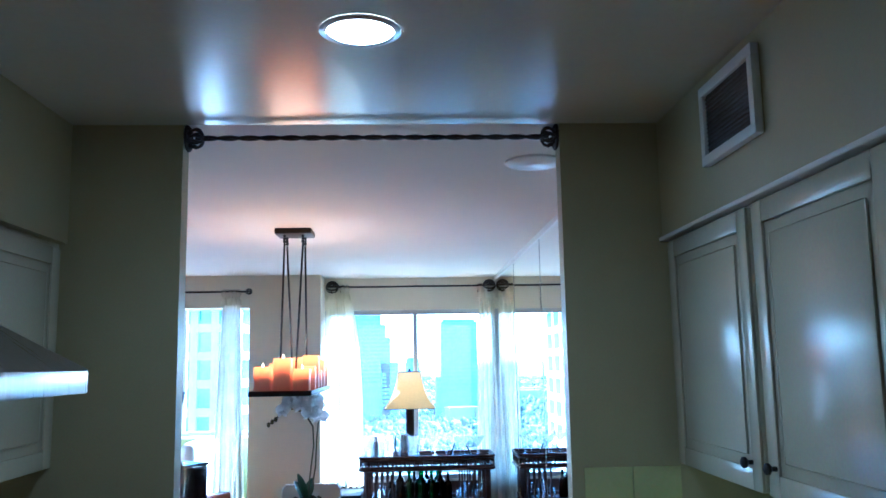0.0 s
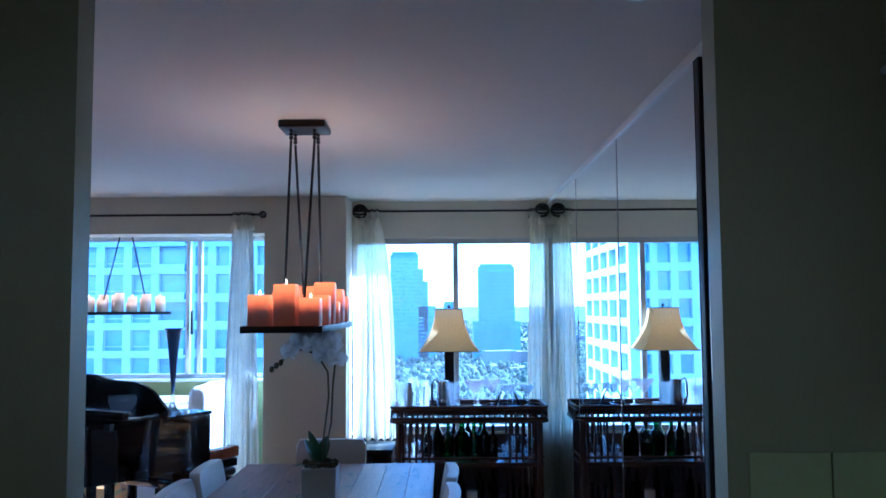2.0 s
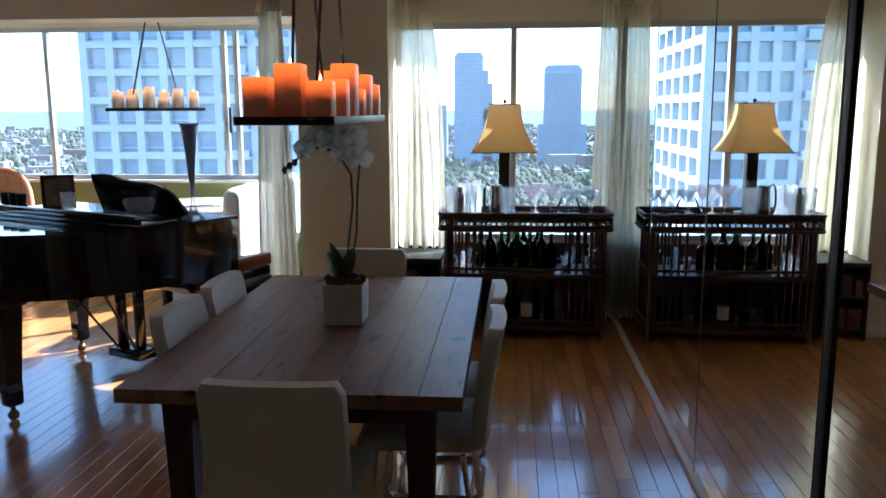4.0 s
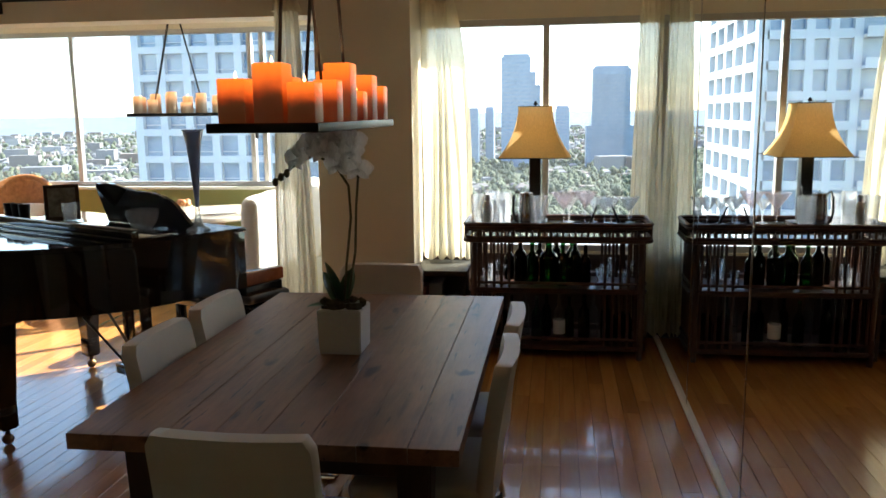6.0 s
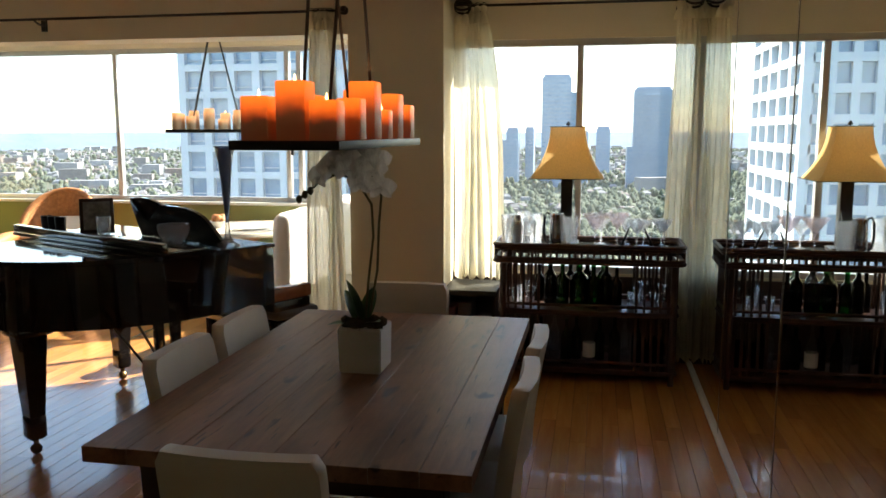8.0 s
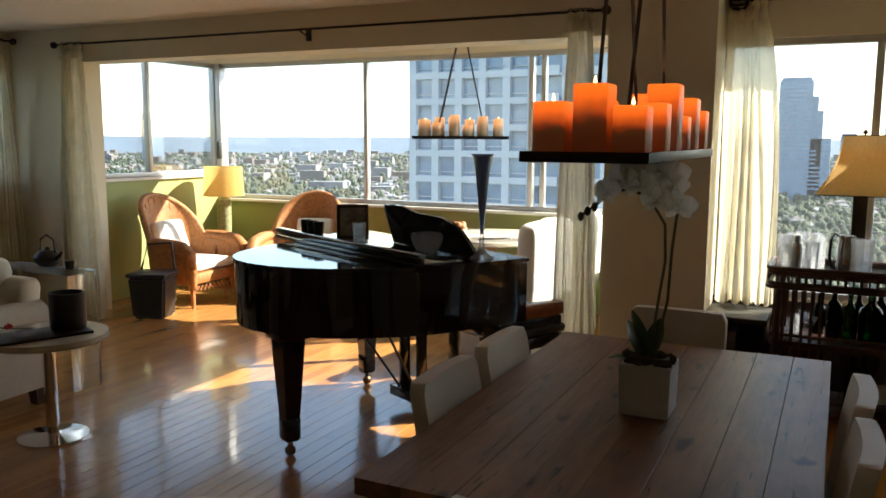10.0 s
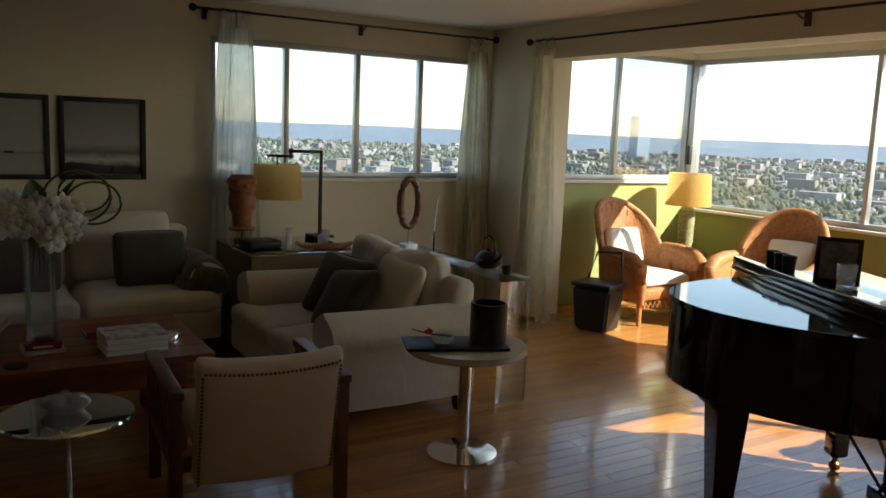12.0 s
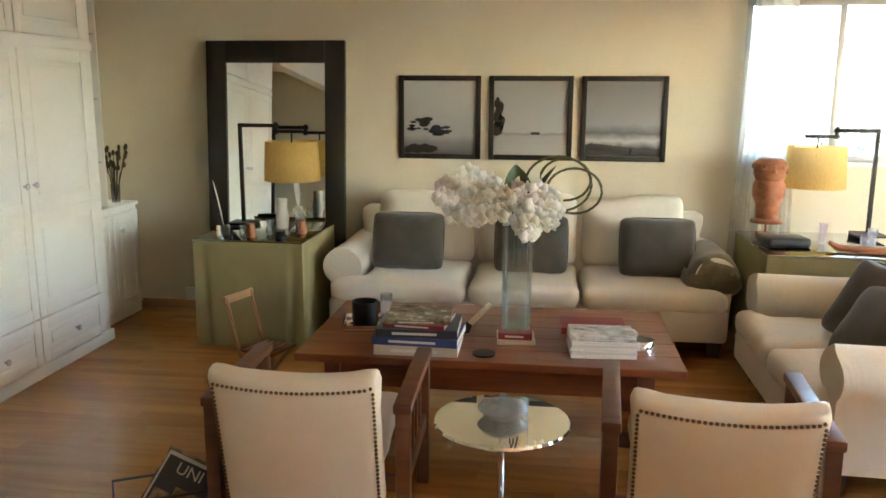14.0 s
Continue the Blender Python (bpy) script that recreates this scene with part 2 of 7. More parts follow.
CREAMLEATHER = noise_mat("cream_leather", (0.66, 0.56, 0.42), (0.74, 0.64, 0.5), 3, 0.42, 200, 0.1)
BRASS = noise_mat("antique_brass", (0.16, 0.1, 0.05), (0.26, 0.17, 0.08), 20, 0.35, 120, 0.05, metal=0.9)
SHADE = shade_mat("parchment_lamp_shade", (0.72, 0.5, 0.22))
SHADEY = shade_mat("yellow_linen_shade", (0.8, 0.55, 0.2))
WICKER = noise_mat("orange_wicker", (0.3, 0.12, 0.035), (0.5, 0.22, 0.075), 30, 0.55, 200, 0.5)
BLACKP = noise_mat("black_plastic", (0.012, 0.012, 0.012), (0.025, 0.025, 0.024), 6, 0.4, 120, 0.06)
MARBLE = noise_mat("ivory_stone_top", (0.62, 0.55, 0.42), (0.74, 0.68, 0.56), 5, 0.2, 60, 0.02)
LEAF = noise_mat("dark_green_leaf", (0.02, 0.06, 0.018), (0.045, 0.11, 0.03), 12, 0.35, 90, 0.1)
STEM = noise_mat("orchid_stem", (0.05, 0.06, 0.02), (0.1, 0.09, 0.035), 20, 0.5, 120, 0.1)
PETAL = shade_mat("white_orchid_petal", (0.97, 0.96, 0.94), 0.62)
PETALC = shade_mat("cream_orchid_petal", (0.92, 0.88, 0.78))
MOSS = noise_mat("brown_moss", (0.025, 0.022, 0.012), (0.07, 0.055, 0.028), 40, 0.95, 200, 0.6)
POTW = noise_mat("white_glazed_pot", (0.5, 0.49, 0.45), (0.58, 0.57, 0.53), 4, 0.35, 120, 0.05)
TERRA = noise_mat("carved_red_wood", (0.2, 0.06, 0.025), (0.42, 0.16, 0.07), 14, 0.55, 90, 0.3)
PAPER = noise_mat("paper_pages", (0.62, 0.6, 0.54), (0.72, 0.7, 0.64), 20, 0.8, 300, 0.3)


def emit_mat(name, colour, strength):
    m, t, b = nt(name)
    b.inputs["Base Color"].default_value = (*colour, 1)
    b.inputs["Emission Color"].default_value, b.inputs["Emission Strength"].default_value = (*colour, 1), strength
    return m


LAMPE = emit_mat("recessed_lamp_glow", (1.0, 0.86, 0.62), 2.5)


# ---- geometry tools ----
def box(bm, x0, y0, z0, x1, y1, z1, bev=0.0, seg=2):
    r = bmesh.ops.create_cube(bm, size=1)
    for v in r["verts"]:
        v.co = Vector((x0 + (v.co.x + 0.5) * (x1 - x0), y0 + (v.co.y + 0.5) * (y1 - y0), z0 + (v.co.z + 0.5) * (z1 - z0)))
    if bev:
        es = list({e for v in r["verts"] for e in v.link_edges})
        return bmesh.ops.bevel(bm, geom=es, offset=bev, segments=seg, profile=0.5, affect="EDGES")["verts"]
    return r["verts"]


def lathe(bm, profile, c=(0, 0, 0), seg=24, cap=True):
    """Turned body from (radius, height) pairs."""
    rings = []
    for r, z in profile:
        rings.append([bm.verts.new((c[0] + r * math.cos(2 * math.pi * k / seg), c[1] + r * math.sin(2 * math.pi * k / seg), c[2] + z)) for k in range(seg)])
    for a, b in zip(rings, rings[1:]):
        for k in range(seg):
            bm.faces.new((a[k], a[(k + 1) % seg], b[(k + 1) % seg], b[k]))
    if cap:
        bm.faces.new(rings[0][::-1])
        bm.faces.new(rings[-1])


def tube(bm, pts, r, seg=8):
    """Round bar along points; r a number or one radius a point."""
    pts = [Vector(p) for p in pts]
    rs = r if isinstance(r, (list, tuple)) else [r] * len(pts)
    rings = []
    for i, p in enumerate(pts):
        d = (pts[min(i + 1, len(pts) - 1)] - pts[max(i - 1, 0)]).normalized()
        u = d.cross(Vector((0, 0, 1)) if abs(d.z) < 0.95 else Vector((1, 0, 0))).normalized()
        w = d.cross(u)
        rings.append([bm.verts.new(p + rs[i] * (math.cos(2 * math.pi * k / seg) * u + math.sin(2 * math.pi * k / seg) * w)) for k in range(seg)])
    for a, b in zip(rings, rings[1:]):
        for k in range(seg):
            bm.faces.new((a[k], a[(k + 1) % seg], b[(k + 1) % seg], b[k]))
    bm.faces.new(rings[0][::-1])
    bm.faces.new(rings[-1])


def prism(bm, outline, z0, z1, bev=0.0):
    """Upright solid over a plan outline."""
    lo = [bm.verts.new((x, y, z0)) for x, y in outline]
    hi = [bm.verts.new((x, y, z1)) for x, y in outline]
    n = len(outline)
    fs = [bm.faces.new(lo[::-1]), bm.faces.new(hi)]
    for k in range(n):
        fs.append(bm.faces.new((lo[k], lo[(k + 1) % n], hi[(k + 1) % n], hi[k])))
    if bev:
        bmesh.ops.bevel(bm, geom=list(fs[1].edges) + list(fs[0].edges), offset=bev, segments=2, profile=0.5, affect="EDGES")


def cushion(bm, x0, y0, z0, x1, y1, z1, puff=0.35, n=8, seed=0):
    """Stuffed block with crowned faces and soft, slightly uneven edges."""
    r = bmesh.ops.create_cube(bm, size=2)
    es = list({e for v in r["verts"] for e in v.link_edges})
    bmesh.ops.subdivide_edges(bm, edges=es, cuts=n, use_grid_fill=True)
    vs = [v for v in bm.verts if v.is_valid and not v.tag]
    c = Vector(((x0 + x1) / 2, (y0 + y1) / 2, (z0 + z1) / 2))
    h = Vector(((x1 - x0) / 2, (y1 - y0) / 2, (z1 - z0) / 2))
    thin = min(range(3), key=lambda k: h[k])
    o = [k for k in range(3) if k != thin]
    rad = 0.8 * min(h)
    core = [h[k] - rad for k in range(3)]
    for v in vs:
        p = Vector([math.sin(x * math.pi / 2) * h[k] for k, x in enumerate(v.co)])
        inner = Vector([max(-core[k], min(core[k], p[k])) for k in range(3)])
        d = p - inner
        q = inner + d.normalized() * rad if d.length > 1e-9 else p
        a, b = q[o[0]] / h[o[0]], q[o[1]] / h[o[1]]
        fall = math.sqrt(max(0.0, 1 - abs(a) ** 3.5) * max(0.0, 1 - abs(b) ** 3.5))
        q[thin] *= (1 - puff) + puff * fall
        for k in o:
            other = o[1] if k == o[0] else o[0]
            q[k] *= 1 - 0.04 * (1 - (q[other] / h[other]) ** 2) * (abs(q[k]) > 0.5 * h[k])
        q += q.normalized() * 0.01 * noise.noise((q + Vector((seed * 3.1, seed, 0))) * 7)
        v.co = c + q
        v.tag = True


def link(name, bm, mat, smooth=None):
    bmesh.ops.recalc_face_normals(bm, faces=bm.faces)
    me = bpy.data.meshes.new(name)
    if smooth:
        for f in bm.faces:
            near = [g.calc_area() for e in f.edges for g in e.link_faces if g is not f]
            f.smooth = not near or f.calc_area() < 4 * max(near)
    bm.to_mesh(me)
    bm.free()
    if smooth and smooth is not True:
        me.set_sharp_from_angle(angle=radians(smooth))
    me.materials.append(mat)
    return new(name, me)


def part(name, bm, mat, parent, label="", smooth=40):
    ob = link(name, bm, mat, smooth)
    ob.parent = parent
    return tagged(ob, label) if label else ob


def thing(name, label, cat, x=0, y=0, z=0, rz=0, group=""):
    ob = new(name)
    ob.empty_display_size = 0.1
    ob.matrix_world = pose(x, y, z, 0, 0, rz)
    return tagged(ob, label, cat, group)


def B(*args, **kw):
    bm = bmesh.new()
    box(bm, *args, **kw)
    return bm


def boxes(*list_, bev=0.0):
    bm = bmesh.new()
    for a in list_:
        box(bm, *a, bev=bev)
    return bm


def setting(name, bm, mat, label, cat, smooth=None):
    return tagged(link(name, bm, mat, smooth), label, cat, kind="structure")


# ---- large structure ----
H, XE, XW, YN, YB = 2.49, 2.636, -5.10, 8.24, 8.62
setting("floor", B(-5.25, -1.2, -0.14, 3.2, 10.6, -0.022), DARKW, "subfloor under the wooden strips", "floor")
setting("ceiling", B(-5.25, -0.6, H, 2.8, 8.75, H + 0.15), CEIL, "matte white painted ceiling", "ceiling")
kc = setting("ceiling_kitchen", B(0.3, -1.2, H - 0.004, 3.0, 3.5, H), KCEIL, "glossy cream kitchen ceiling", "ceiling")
setting("wall_east", B(XE, 3.575, 0, XE + 0.15, 8.9, H), WALL, "cream wall behind the mirror panels", "wall")
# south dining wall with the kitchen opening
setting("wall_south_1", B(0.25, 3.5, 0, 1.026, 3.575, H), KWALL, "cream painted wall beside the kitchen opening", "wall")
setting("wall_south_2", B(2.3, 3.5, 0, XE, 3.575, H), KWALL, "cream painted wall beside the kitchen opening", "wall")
# west wall with its window
WY0, WY1, WZ0, WZ1 = 5.65, 8.12, 1.145, 2.22
setting("wall_west", boxes((XW - 0.2, 0.8, 0, XW, WY0, H), (XW - 0.2, WY0, 0, XW, WY1, WZ0), (XW - 0.2, WY0, WZ1, XW, WY1, H), (XW - 0.2, WY1, 0, XW, 8.6, H)), WALL, "cream painted wall with a wide window", "wall")
# north side: pier, header over the sunroom, column, wall over the bay window
setting("wall_north_pier", B(XW, YN, 0, -4.27, YN + 0.26, H), WALL, "cream corner pier", "wall")
setting("beam_north", B(-4.27, YN, 2.2, 0.351, YN + 0.26, H), WALL, "cream header over the sunroom opening", "beam")
setting("column", B(0.351, YN, 0, 0.992, 8.66, H, bev=0.004), WALL, "cream square column", "column")
setting("wall_bay", boxes((0.992, YB, 2.185, XE, YB + 0.2, H), (0.992, YB, 0, XE, YB + 0.2, 0.6)), WALL, "cream wall around the bay window", "wall")
# hall behind, closed
setting("wall_hall", boxes((-2.6, -0.6, 0, 0.25, -0.45, H), (-2.66, -0.6, 0, -2.6, 1.05, H), (0.1, -0.6, 0, 0.25, 3.575, H)), WALL, "cream hall walls", "wall")
setting("beam_hall", B(-2.6, 1.5, 2.16, 0.1, 1.64, H), TRIM, "white soffit beam across the hall", "beam")
setting("wall_south_3", B(-5.25, 0.85, 0, -2.6, 1.0, H), WALL, "cream wall behind the wardrobe", "wall")
# sunroom shell
SX0, SX1, SY1, SC = -4.56, 0.40, 10.35, 2.43
setting("ceiling_sunroom", B(SX0 - 0.2, YN + 0.26, SC, SX1 + 0.12, SY1 + 0.25, SC + 0.2), CEIL, "white sunroom ceiling", "ceiling")
setting("wall_sunroom_north", boxes((SX0 - 0.2, SY1, 0, SX1 + 0.12, SY1 + 0.2, 0.9)), GREEN, "olive green low wall under the windows", "wall")
setting("wall_sunroom_west", boxes((SX0 - 0.2, YN + 0.26, 0, SX0, SY1, 1.17), (SX0 - 0.2, YN + 0.26, 1.17, SX0, 8.62, 2.365)), GREEN, "olive green low wall under the windows", "wall")
setting("wall_sunroom_east", boxes((SX1, 8.66, 0, SX1 + 0.12, SY1, 0.9)), GREEN, "olive green low wall under the windows", "wall")
setting("beam_sunroom", boxes((SX0 - 0.2, SY1 - 0.02, 2.365, SX1 + 0.12, SY1 + 0.2, SC), (SX0 - 0.2, YN + 0.26, 2.365, SX0 + 0.02, SY1 - 0.02, SC), (SX1 - 0.02, 8.66, 2.365, SX1 + 0.12, SY1 - 0.02, SC)), WALL, "cream head over the sunroom windows", "beam")
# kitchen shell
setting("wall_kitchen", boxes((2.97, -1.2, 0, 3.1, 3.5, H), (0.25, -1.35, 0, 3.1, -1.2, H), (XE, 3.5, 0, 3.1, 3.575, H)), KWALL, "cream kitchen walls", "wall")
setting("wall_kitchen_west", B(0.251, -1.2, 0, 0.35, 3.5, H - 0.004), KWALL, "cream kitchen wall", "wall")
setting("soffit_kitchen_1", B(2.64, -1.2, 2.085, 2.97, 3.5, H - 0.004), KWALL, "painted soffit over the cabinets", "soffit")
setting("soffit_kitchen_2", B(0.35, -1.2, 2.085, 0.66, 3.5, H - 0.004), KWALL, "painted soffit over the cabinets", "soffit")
# baseboards
for i, a in enumerate(((XW, 1.6, 0, XW + 0.014, 8.24, 0.1), (0.36, YN - 0.014, 0, 0.985, YN, 0.1), (0.25, 3.575, 0, 1.024, 3.589, 0.1))):
    setting("baseboard_%d" % (i + 1), B(*a, bev=0.003), TRIM, "white painted baseboard", "baseboard")


def window(name, axis, at, a0, a1, z0, z1, mull, fr=0.045, depth=0.07, label="aluminium sliding window", glass=GLASS):
    """A framed window along x or y at a wall plane, with bars at the given places and one pane in each bay."""
    w = tagged(new(name), label, "window", kind="structure")

    def seg(p0, p1, q0, q1, d0=0.0, d1=depth):
        return (p0, at + d0, q0, p1, at + d1, q1) if axis == "x" else (at + d0, p0, q0, at + d1, p1, q1)
    part("window_frame", boxes(seg(a0, a1, z0, z0 + fr), seg(a0, a1, z1 - fr, z1), seg(a0, a0 + fr, z0 + fr, z1 - fr), seg(a1 - fr, a1, z0 + fr, z1 - fr), bev=0.003), ALU, w)
    edges = [a0 + fr] + list(mull) + [a1 - fr]
    for m in mull:
        part("mullion", B(*seg(m - 0.022, m + 0.022, z0 + fr, z1 - fr, 0.004, depth - 0.004), bev=0.003), ALU, w)
    for p, q in zip(edges, edges[1:]):
        g = part("pane", B(*seg(p, q, z0 + fr, z1 - fr, depth * 0.5, depth * 0.5 + 0.006)), glass, w, smooth=None)
        g.visible_shadow = False
    return w


window("window_1", "x", YB + 0.02, 0.992, XE, 0.6, 2.185, [1.85])
window("window_2", "y", XW - 0.09, WY0, WY1, WZ0, WZ1, [6.27, 6.90, 7.51], glass=GLASSW)
window("window_3", "x", SY1 + 0.02, SX0, SX1, 0.9, 2.365, [-2.68, -0.91, -0.79])
window("window_4", "y", SX0 - 0.09, 8.62, SY1, 1.17, 2.365, [9.36])
window("window_5", "y", SX1 + 0.02, 8.66, SY1, 0.9, 2.365, [9.6])
# sills
for i, a in enumerate(((SX0, SY1 - 0.06, 0.872, SX1, SY1 + 0.02, 0.9), (SX0 - 0.09, 8.62, 1.142, SX0 + 0.03, SY1 - 0.06, 1.17), (XW - 0.09, WY0, WZ0 - 0.028, XW + 0.03, WY1, WZ0))):
    setting("trim_sill_%d" % (i + 1), B(*a, bev=0.004), TRIM, "white painted window sill", "sill")
part("corner_post", B(SX0 - 0.05, SY1 - 0.03, 1.17, SX0 + 0.05, SY1 + 0.02, 2.365, bev=0.004), ALU, bpy.data.objects["window_4"])
part("handle", boxes((SX0 + 0.02, SY1 - 0.075, 1.33, SX0 + 0.06, SY1 - 0.03, 1.52), bev=0.008), BLACKP, bpy.data.objects["window_4"], "black window latch")
part("handle", boxes((-0.865, SY1 - 0.03, 1.35, -0.845, SY1 + 0.02, 1.6), bev=0.006), BLACKP, bpy.data.objects["window_3"], "black sliding-window handle")
for y in (6.27, 7.51):
    part("latch", boxes((XW - 0.10, y - 0.012, 1.62, XW - 0.07, y + 0.012, 1.74), bev=0.006), BLACKP, bpy.data.objects["window_2"], "black window latch")

# mirror wall
mw = tagged(new("mirror_wall"), "floor-to-ceiling mirror panels with thin chrome joints", "mirror", kind="structure")
MY = [3.58, 4.62, 5.95, 7.22, 8.615]
for a, b in zip(MY, MY[1:]):
    part("mirror_panel", B(XE - 0.012, a + 0.002, 0.022, XE - 0.004, b - 0.002, 2.452), MIRROR, mw, smooth=None)
for y, wd, mt in ((4.62, 0.022, IRON), (5.95, 0.005, CHROME), (7.22, 0.004, CHROME)):
    part("joint", B(XE - 0.02 if wd > 0.01 else XE - 0.015, y - wd, 0.022, XE - 0.0125, y + wd, 2.452, bev=0.001), mt, mw)
part("joint", B(XE - 0.022, 4.643, 0.022, XE - 0.0125, 4.652, 2.452), CHROME, mw, "chrome edge strip")
part("top_rail", B(XE - 0.024, 3.58, 2.452, XE, 8.615, 2.489, bev=0.003), TRIM, mw, "white top rail")
part("bottom_rail", B(XE - 0.03, 3.58, 0, XE, 8.615, 0.022, bev=0.003), TRIM, mw, "white bottom rail")

# ---- outside: ground, city, towers ----
def ground_mat():
    m, t, b = nt("city_ground")
    co = coords(t, (1, 1, 1))
    n1 = nd(t, "TexNoise", Scale=0.006, Detail=6.0)
    v = nd(t, "TexVoronoi", Scale=0.045)
    n3 = nd(t, "TexNoise", Scale=0.15, Detail=4.0)
    for n in (n1, v, n3):
        t.links.new(co, n.inputs["Vector"])
    veg = ramp(t, n3.outputs[0], [(0.35, (0.03, 0.05, 0.02)), (0.65, (0.1, 0.11, 0.06))])
    sep = nd(t, "SeparateColor")
    t.links.new(v.outputs["Color"], sep.inputs[0])
    bld = ramp(t, sep.outputs[0], [(0.0, (0.09, 0.09, 0.08)), (0.5, (0.15, 0.15, 0.14)), (1.0, (0.28, 0.28, 0.27))])
    msk = ramp(t, n1.outputs[0], [(0.50, (0, 0, 0)), (0.62, (1, 1, 1))])
    t.links.new(mixc(t, msk, veg, bld), b.inputs["Base Color"])
    b.inputs["Roughness"].default_value = 0.9
    return m


GZ = -58.0
setting("ground", B(-4600, -4600, GZ - 2, 4600, 4600, GZ), ground_mat(), "hazy city plain reaching the horizon", "ground")
ISLAND, _t, _b = nt("house_paints")
_g = nd(_t, "NewGeometry")
_t.links.new(ramp(_t, _g.outputs["Random Per Island"], [(0.0, (0.15, 0.11, 0.09)), (0.4, (0.17, 0.165, 0.165)), (0.8, (0.22, 0.22, 0.225)), (1.0, (0.36, 0.36, 0.36))]), _b.inputs["Base Color"])
_b.inputs["Roughness"].default_value = 0.8
TREES, _t, _b = nt("tree_foliage")
_g = nd(_t, "NewGeometry")
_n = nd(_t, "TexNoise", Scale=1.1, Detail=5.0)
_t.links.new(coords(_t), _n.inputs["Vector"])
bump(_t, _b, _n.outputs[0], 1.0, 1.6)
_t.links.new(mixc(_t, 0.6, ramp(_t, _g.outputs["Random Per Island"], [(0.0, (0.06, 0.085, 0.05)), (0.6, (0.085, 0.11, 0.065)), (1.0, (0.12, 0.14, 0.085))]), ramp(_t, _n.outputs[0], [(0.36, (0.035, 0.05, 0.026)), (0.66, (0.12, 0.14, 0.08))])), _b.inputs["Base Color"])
_b.inputs["Roughness"].default_value = 0.9


def scatter_city():
    rng = random.Random(4)
    hv, hf, tv, tf = [], [], [], []
    ico = bmesh.new()
    bmesh.ops.create_icosphere(ico, subdivisions=1, radius=1)
    iv = [v.co.copy() for v in ico.verts]
    iff = [[v.index for v in f.verts] for f in ico.faces]
    ico.free()
    ca, sa = math.cos(0.3), math.sin(0.3)
    for i in range(52000):
        a = rng.uniform(-25, 205)
        d = 240 + 2750 * rng.random() ** 1.5
        x, y = d * math.cos(radians(a)), d * math.sin(radians(a))
        if -60 < x < 10 and 60 < y < 125:
            continue
        green = noise.noise(Vector((x * 0.004, y * 0.004, 2.0))) + (0.5 if d < 700 else 0.3 if d < 1100 else 0.0)
        if rng.random() < 0.66 + 0.6 * green:
            for c in range(3 if d < 900 else 1):
                r = rng.uniform(1.2, 3.4) if d < 900 else rng.uniform(1.6, 4.4)
                hgt = rng.uniform(0.8, 1.7)
                tx, ty = x + c * rng.uniform(-5, 5), y + c * rng.uniform(-5, 5)
                o = len(tv)
                for p in iv:
                    q = p * (r * rng.uniform(0.62, 1.2))
                    tv.append((tx + q.x, ty + q.y, GZ + r * hgt * 0.9 + q.z * hgt))
                tf += [[k + o for k in f] for f in iff]
        else:
            big = d > 800 and rng.random() < 0.06
            sx, sy = (rng.uniform(14, 34), rng.uniform(12, 26)) if big else (rng.uniform(6, 11), rng.uniform(5, 9))
            h = rng.uniform(7, 17) if big else rng.uniform(3.0, 6.0)
            o = len(hv)
            cs = [(-sx / 2, -sy / 2), (sx / 2, -sy / 2), (sx / 2, sy / 2), (-sx / 2, sy / 2)]
            for z in (GZ, GZ + h):
                hv += [(x + p * ca - q * sa, y + p * sa + q * ca, z) for p, q in cs]
            if big or rng.random() < 0.35:
                hf += [[o + 4, o + 5, o + 6, o + 7]]
            else:
                rz = GZ + h + 2.0
                hv += [(x - sx / 4 * ca, y - sx / 4 * sa, rz), (x + sx / 4 * ca, y + sx / 4 * sa, rz)]
                hf += [[o + 4, o + 5, o + 9, o + 8], [o + 5, o + 6, o + 9], [o + 6, o + 7, o + 8, o + 9], [o + 7, o + 4, o + 8]]
            hf += [[o + k, o + (k + 1) % 4, o + 4 + (k + 1) % 4, o + 4 + k] for k in range(4)]
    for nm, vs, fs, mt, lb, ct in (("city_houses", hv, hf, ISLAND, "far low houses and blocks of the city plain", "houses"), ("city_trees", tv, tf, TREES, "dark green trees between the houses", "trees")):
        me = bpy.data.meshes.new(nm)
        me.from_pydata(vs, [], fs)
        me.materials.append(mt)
        if nm == "city_trees":
            me.polygons.foreach_set("use_smooth", [True] * len(me.polygons))
        tagged(new(nm, me), lb, ct, kind="stuff")


scatter_city()
# Made-up low ring; its blue-grey colour stands in for haze at the horizon.
HAZE = noise_mat("far_blue_haze", (0.085, 0.125, 0.17), (0.13, 0.175, 0.225), 0.01, 0.95, 0.05, 0.0)
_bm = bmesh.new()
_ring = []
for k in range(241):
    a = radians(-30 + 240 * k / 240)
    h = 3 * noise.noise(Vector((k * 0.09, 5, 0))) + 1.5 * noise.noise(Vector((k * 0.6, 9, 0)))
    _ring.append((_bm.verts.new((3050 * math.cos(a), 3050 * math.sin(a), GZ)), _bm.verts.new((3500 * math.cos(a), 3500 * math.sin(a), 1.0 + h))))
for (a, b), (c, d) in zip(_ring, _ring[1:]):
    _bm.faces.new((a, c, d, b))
setting("backdrop", _bm, HAZE, "low band on the horizon with haze blue in its colour", "hills", smooth=True)

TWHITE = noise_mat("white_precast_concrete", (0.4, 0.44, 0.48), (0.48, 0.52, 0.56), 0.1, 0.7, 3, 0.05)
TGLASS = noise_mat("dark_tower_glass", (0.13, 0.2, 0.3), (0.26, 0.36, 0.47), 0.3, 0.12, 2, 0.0)
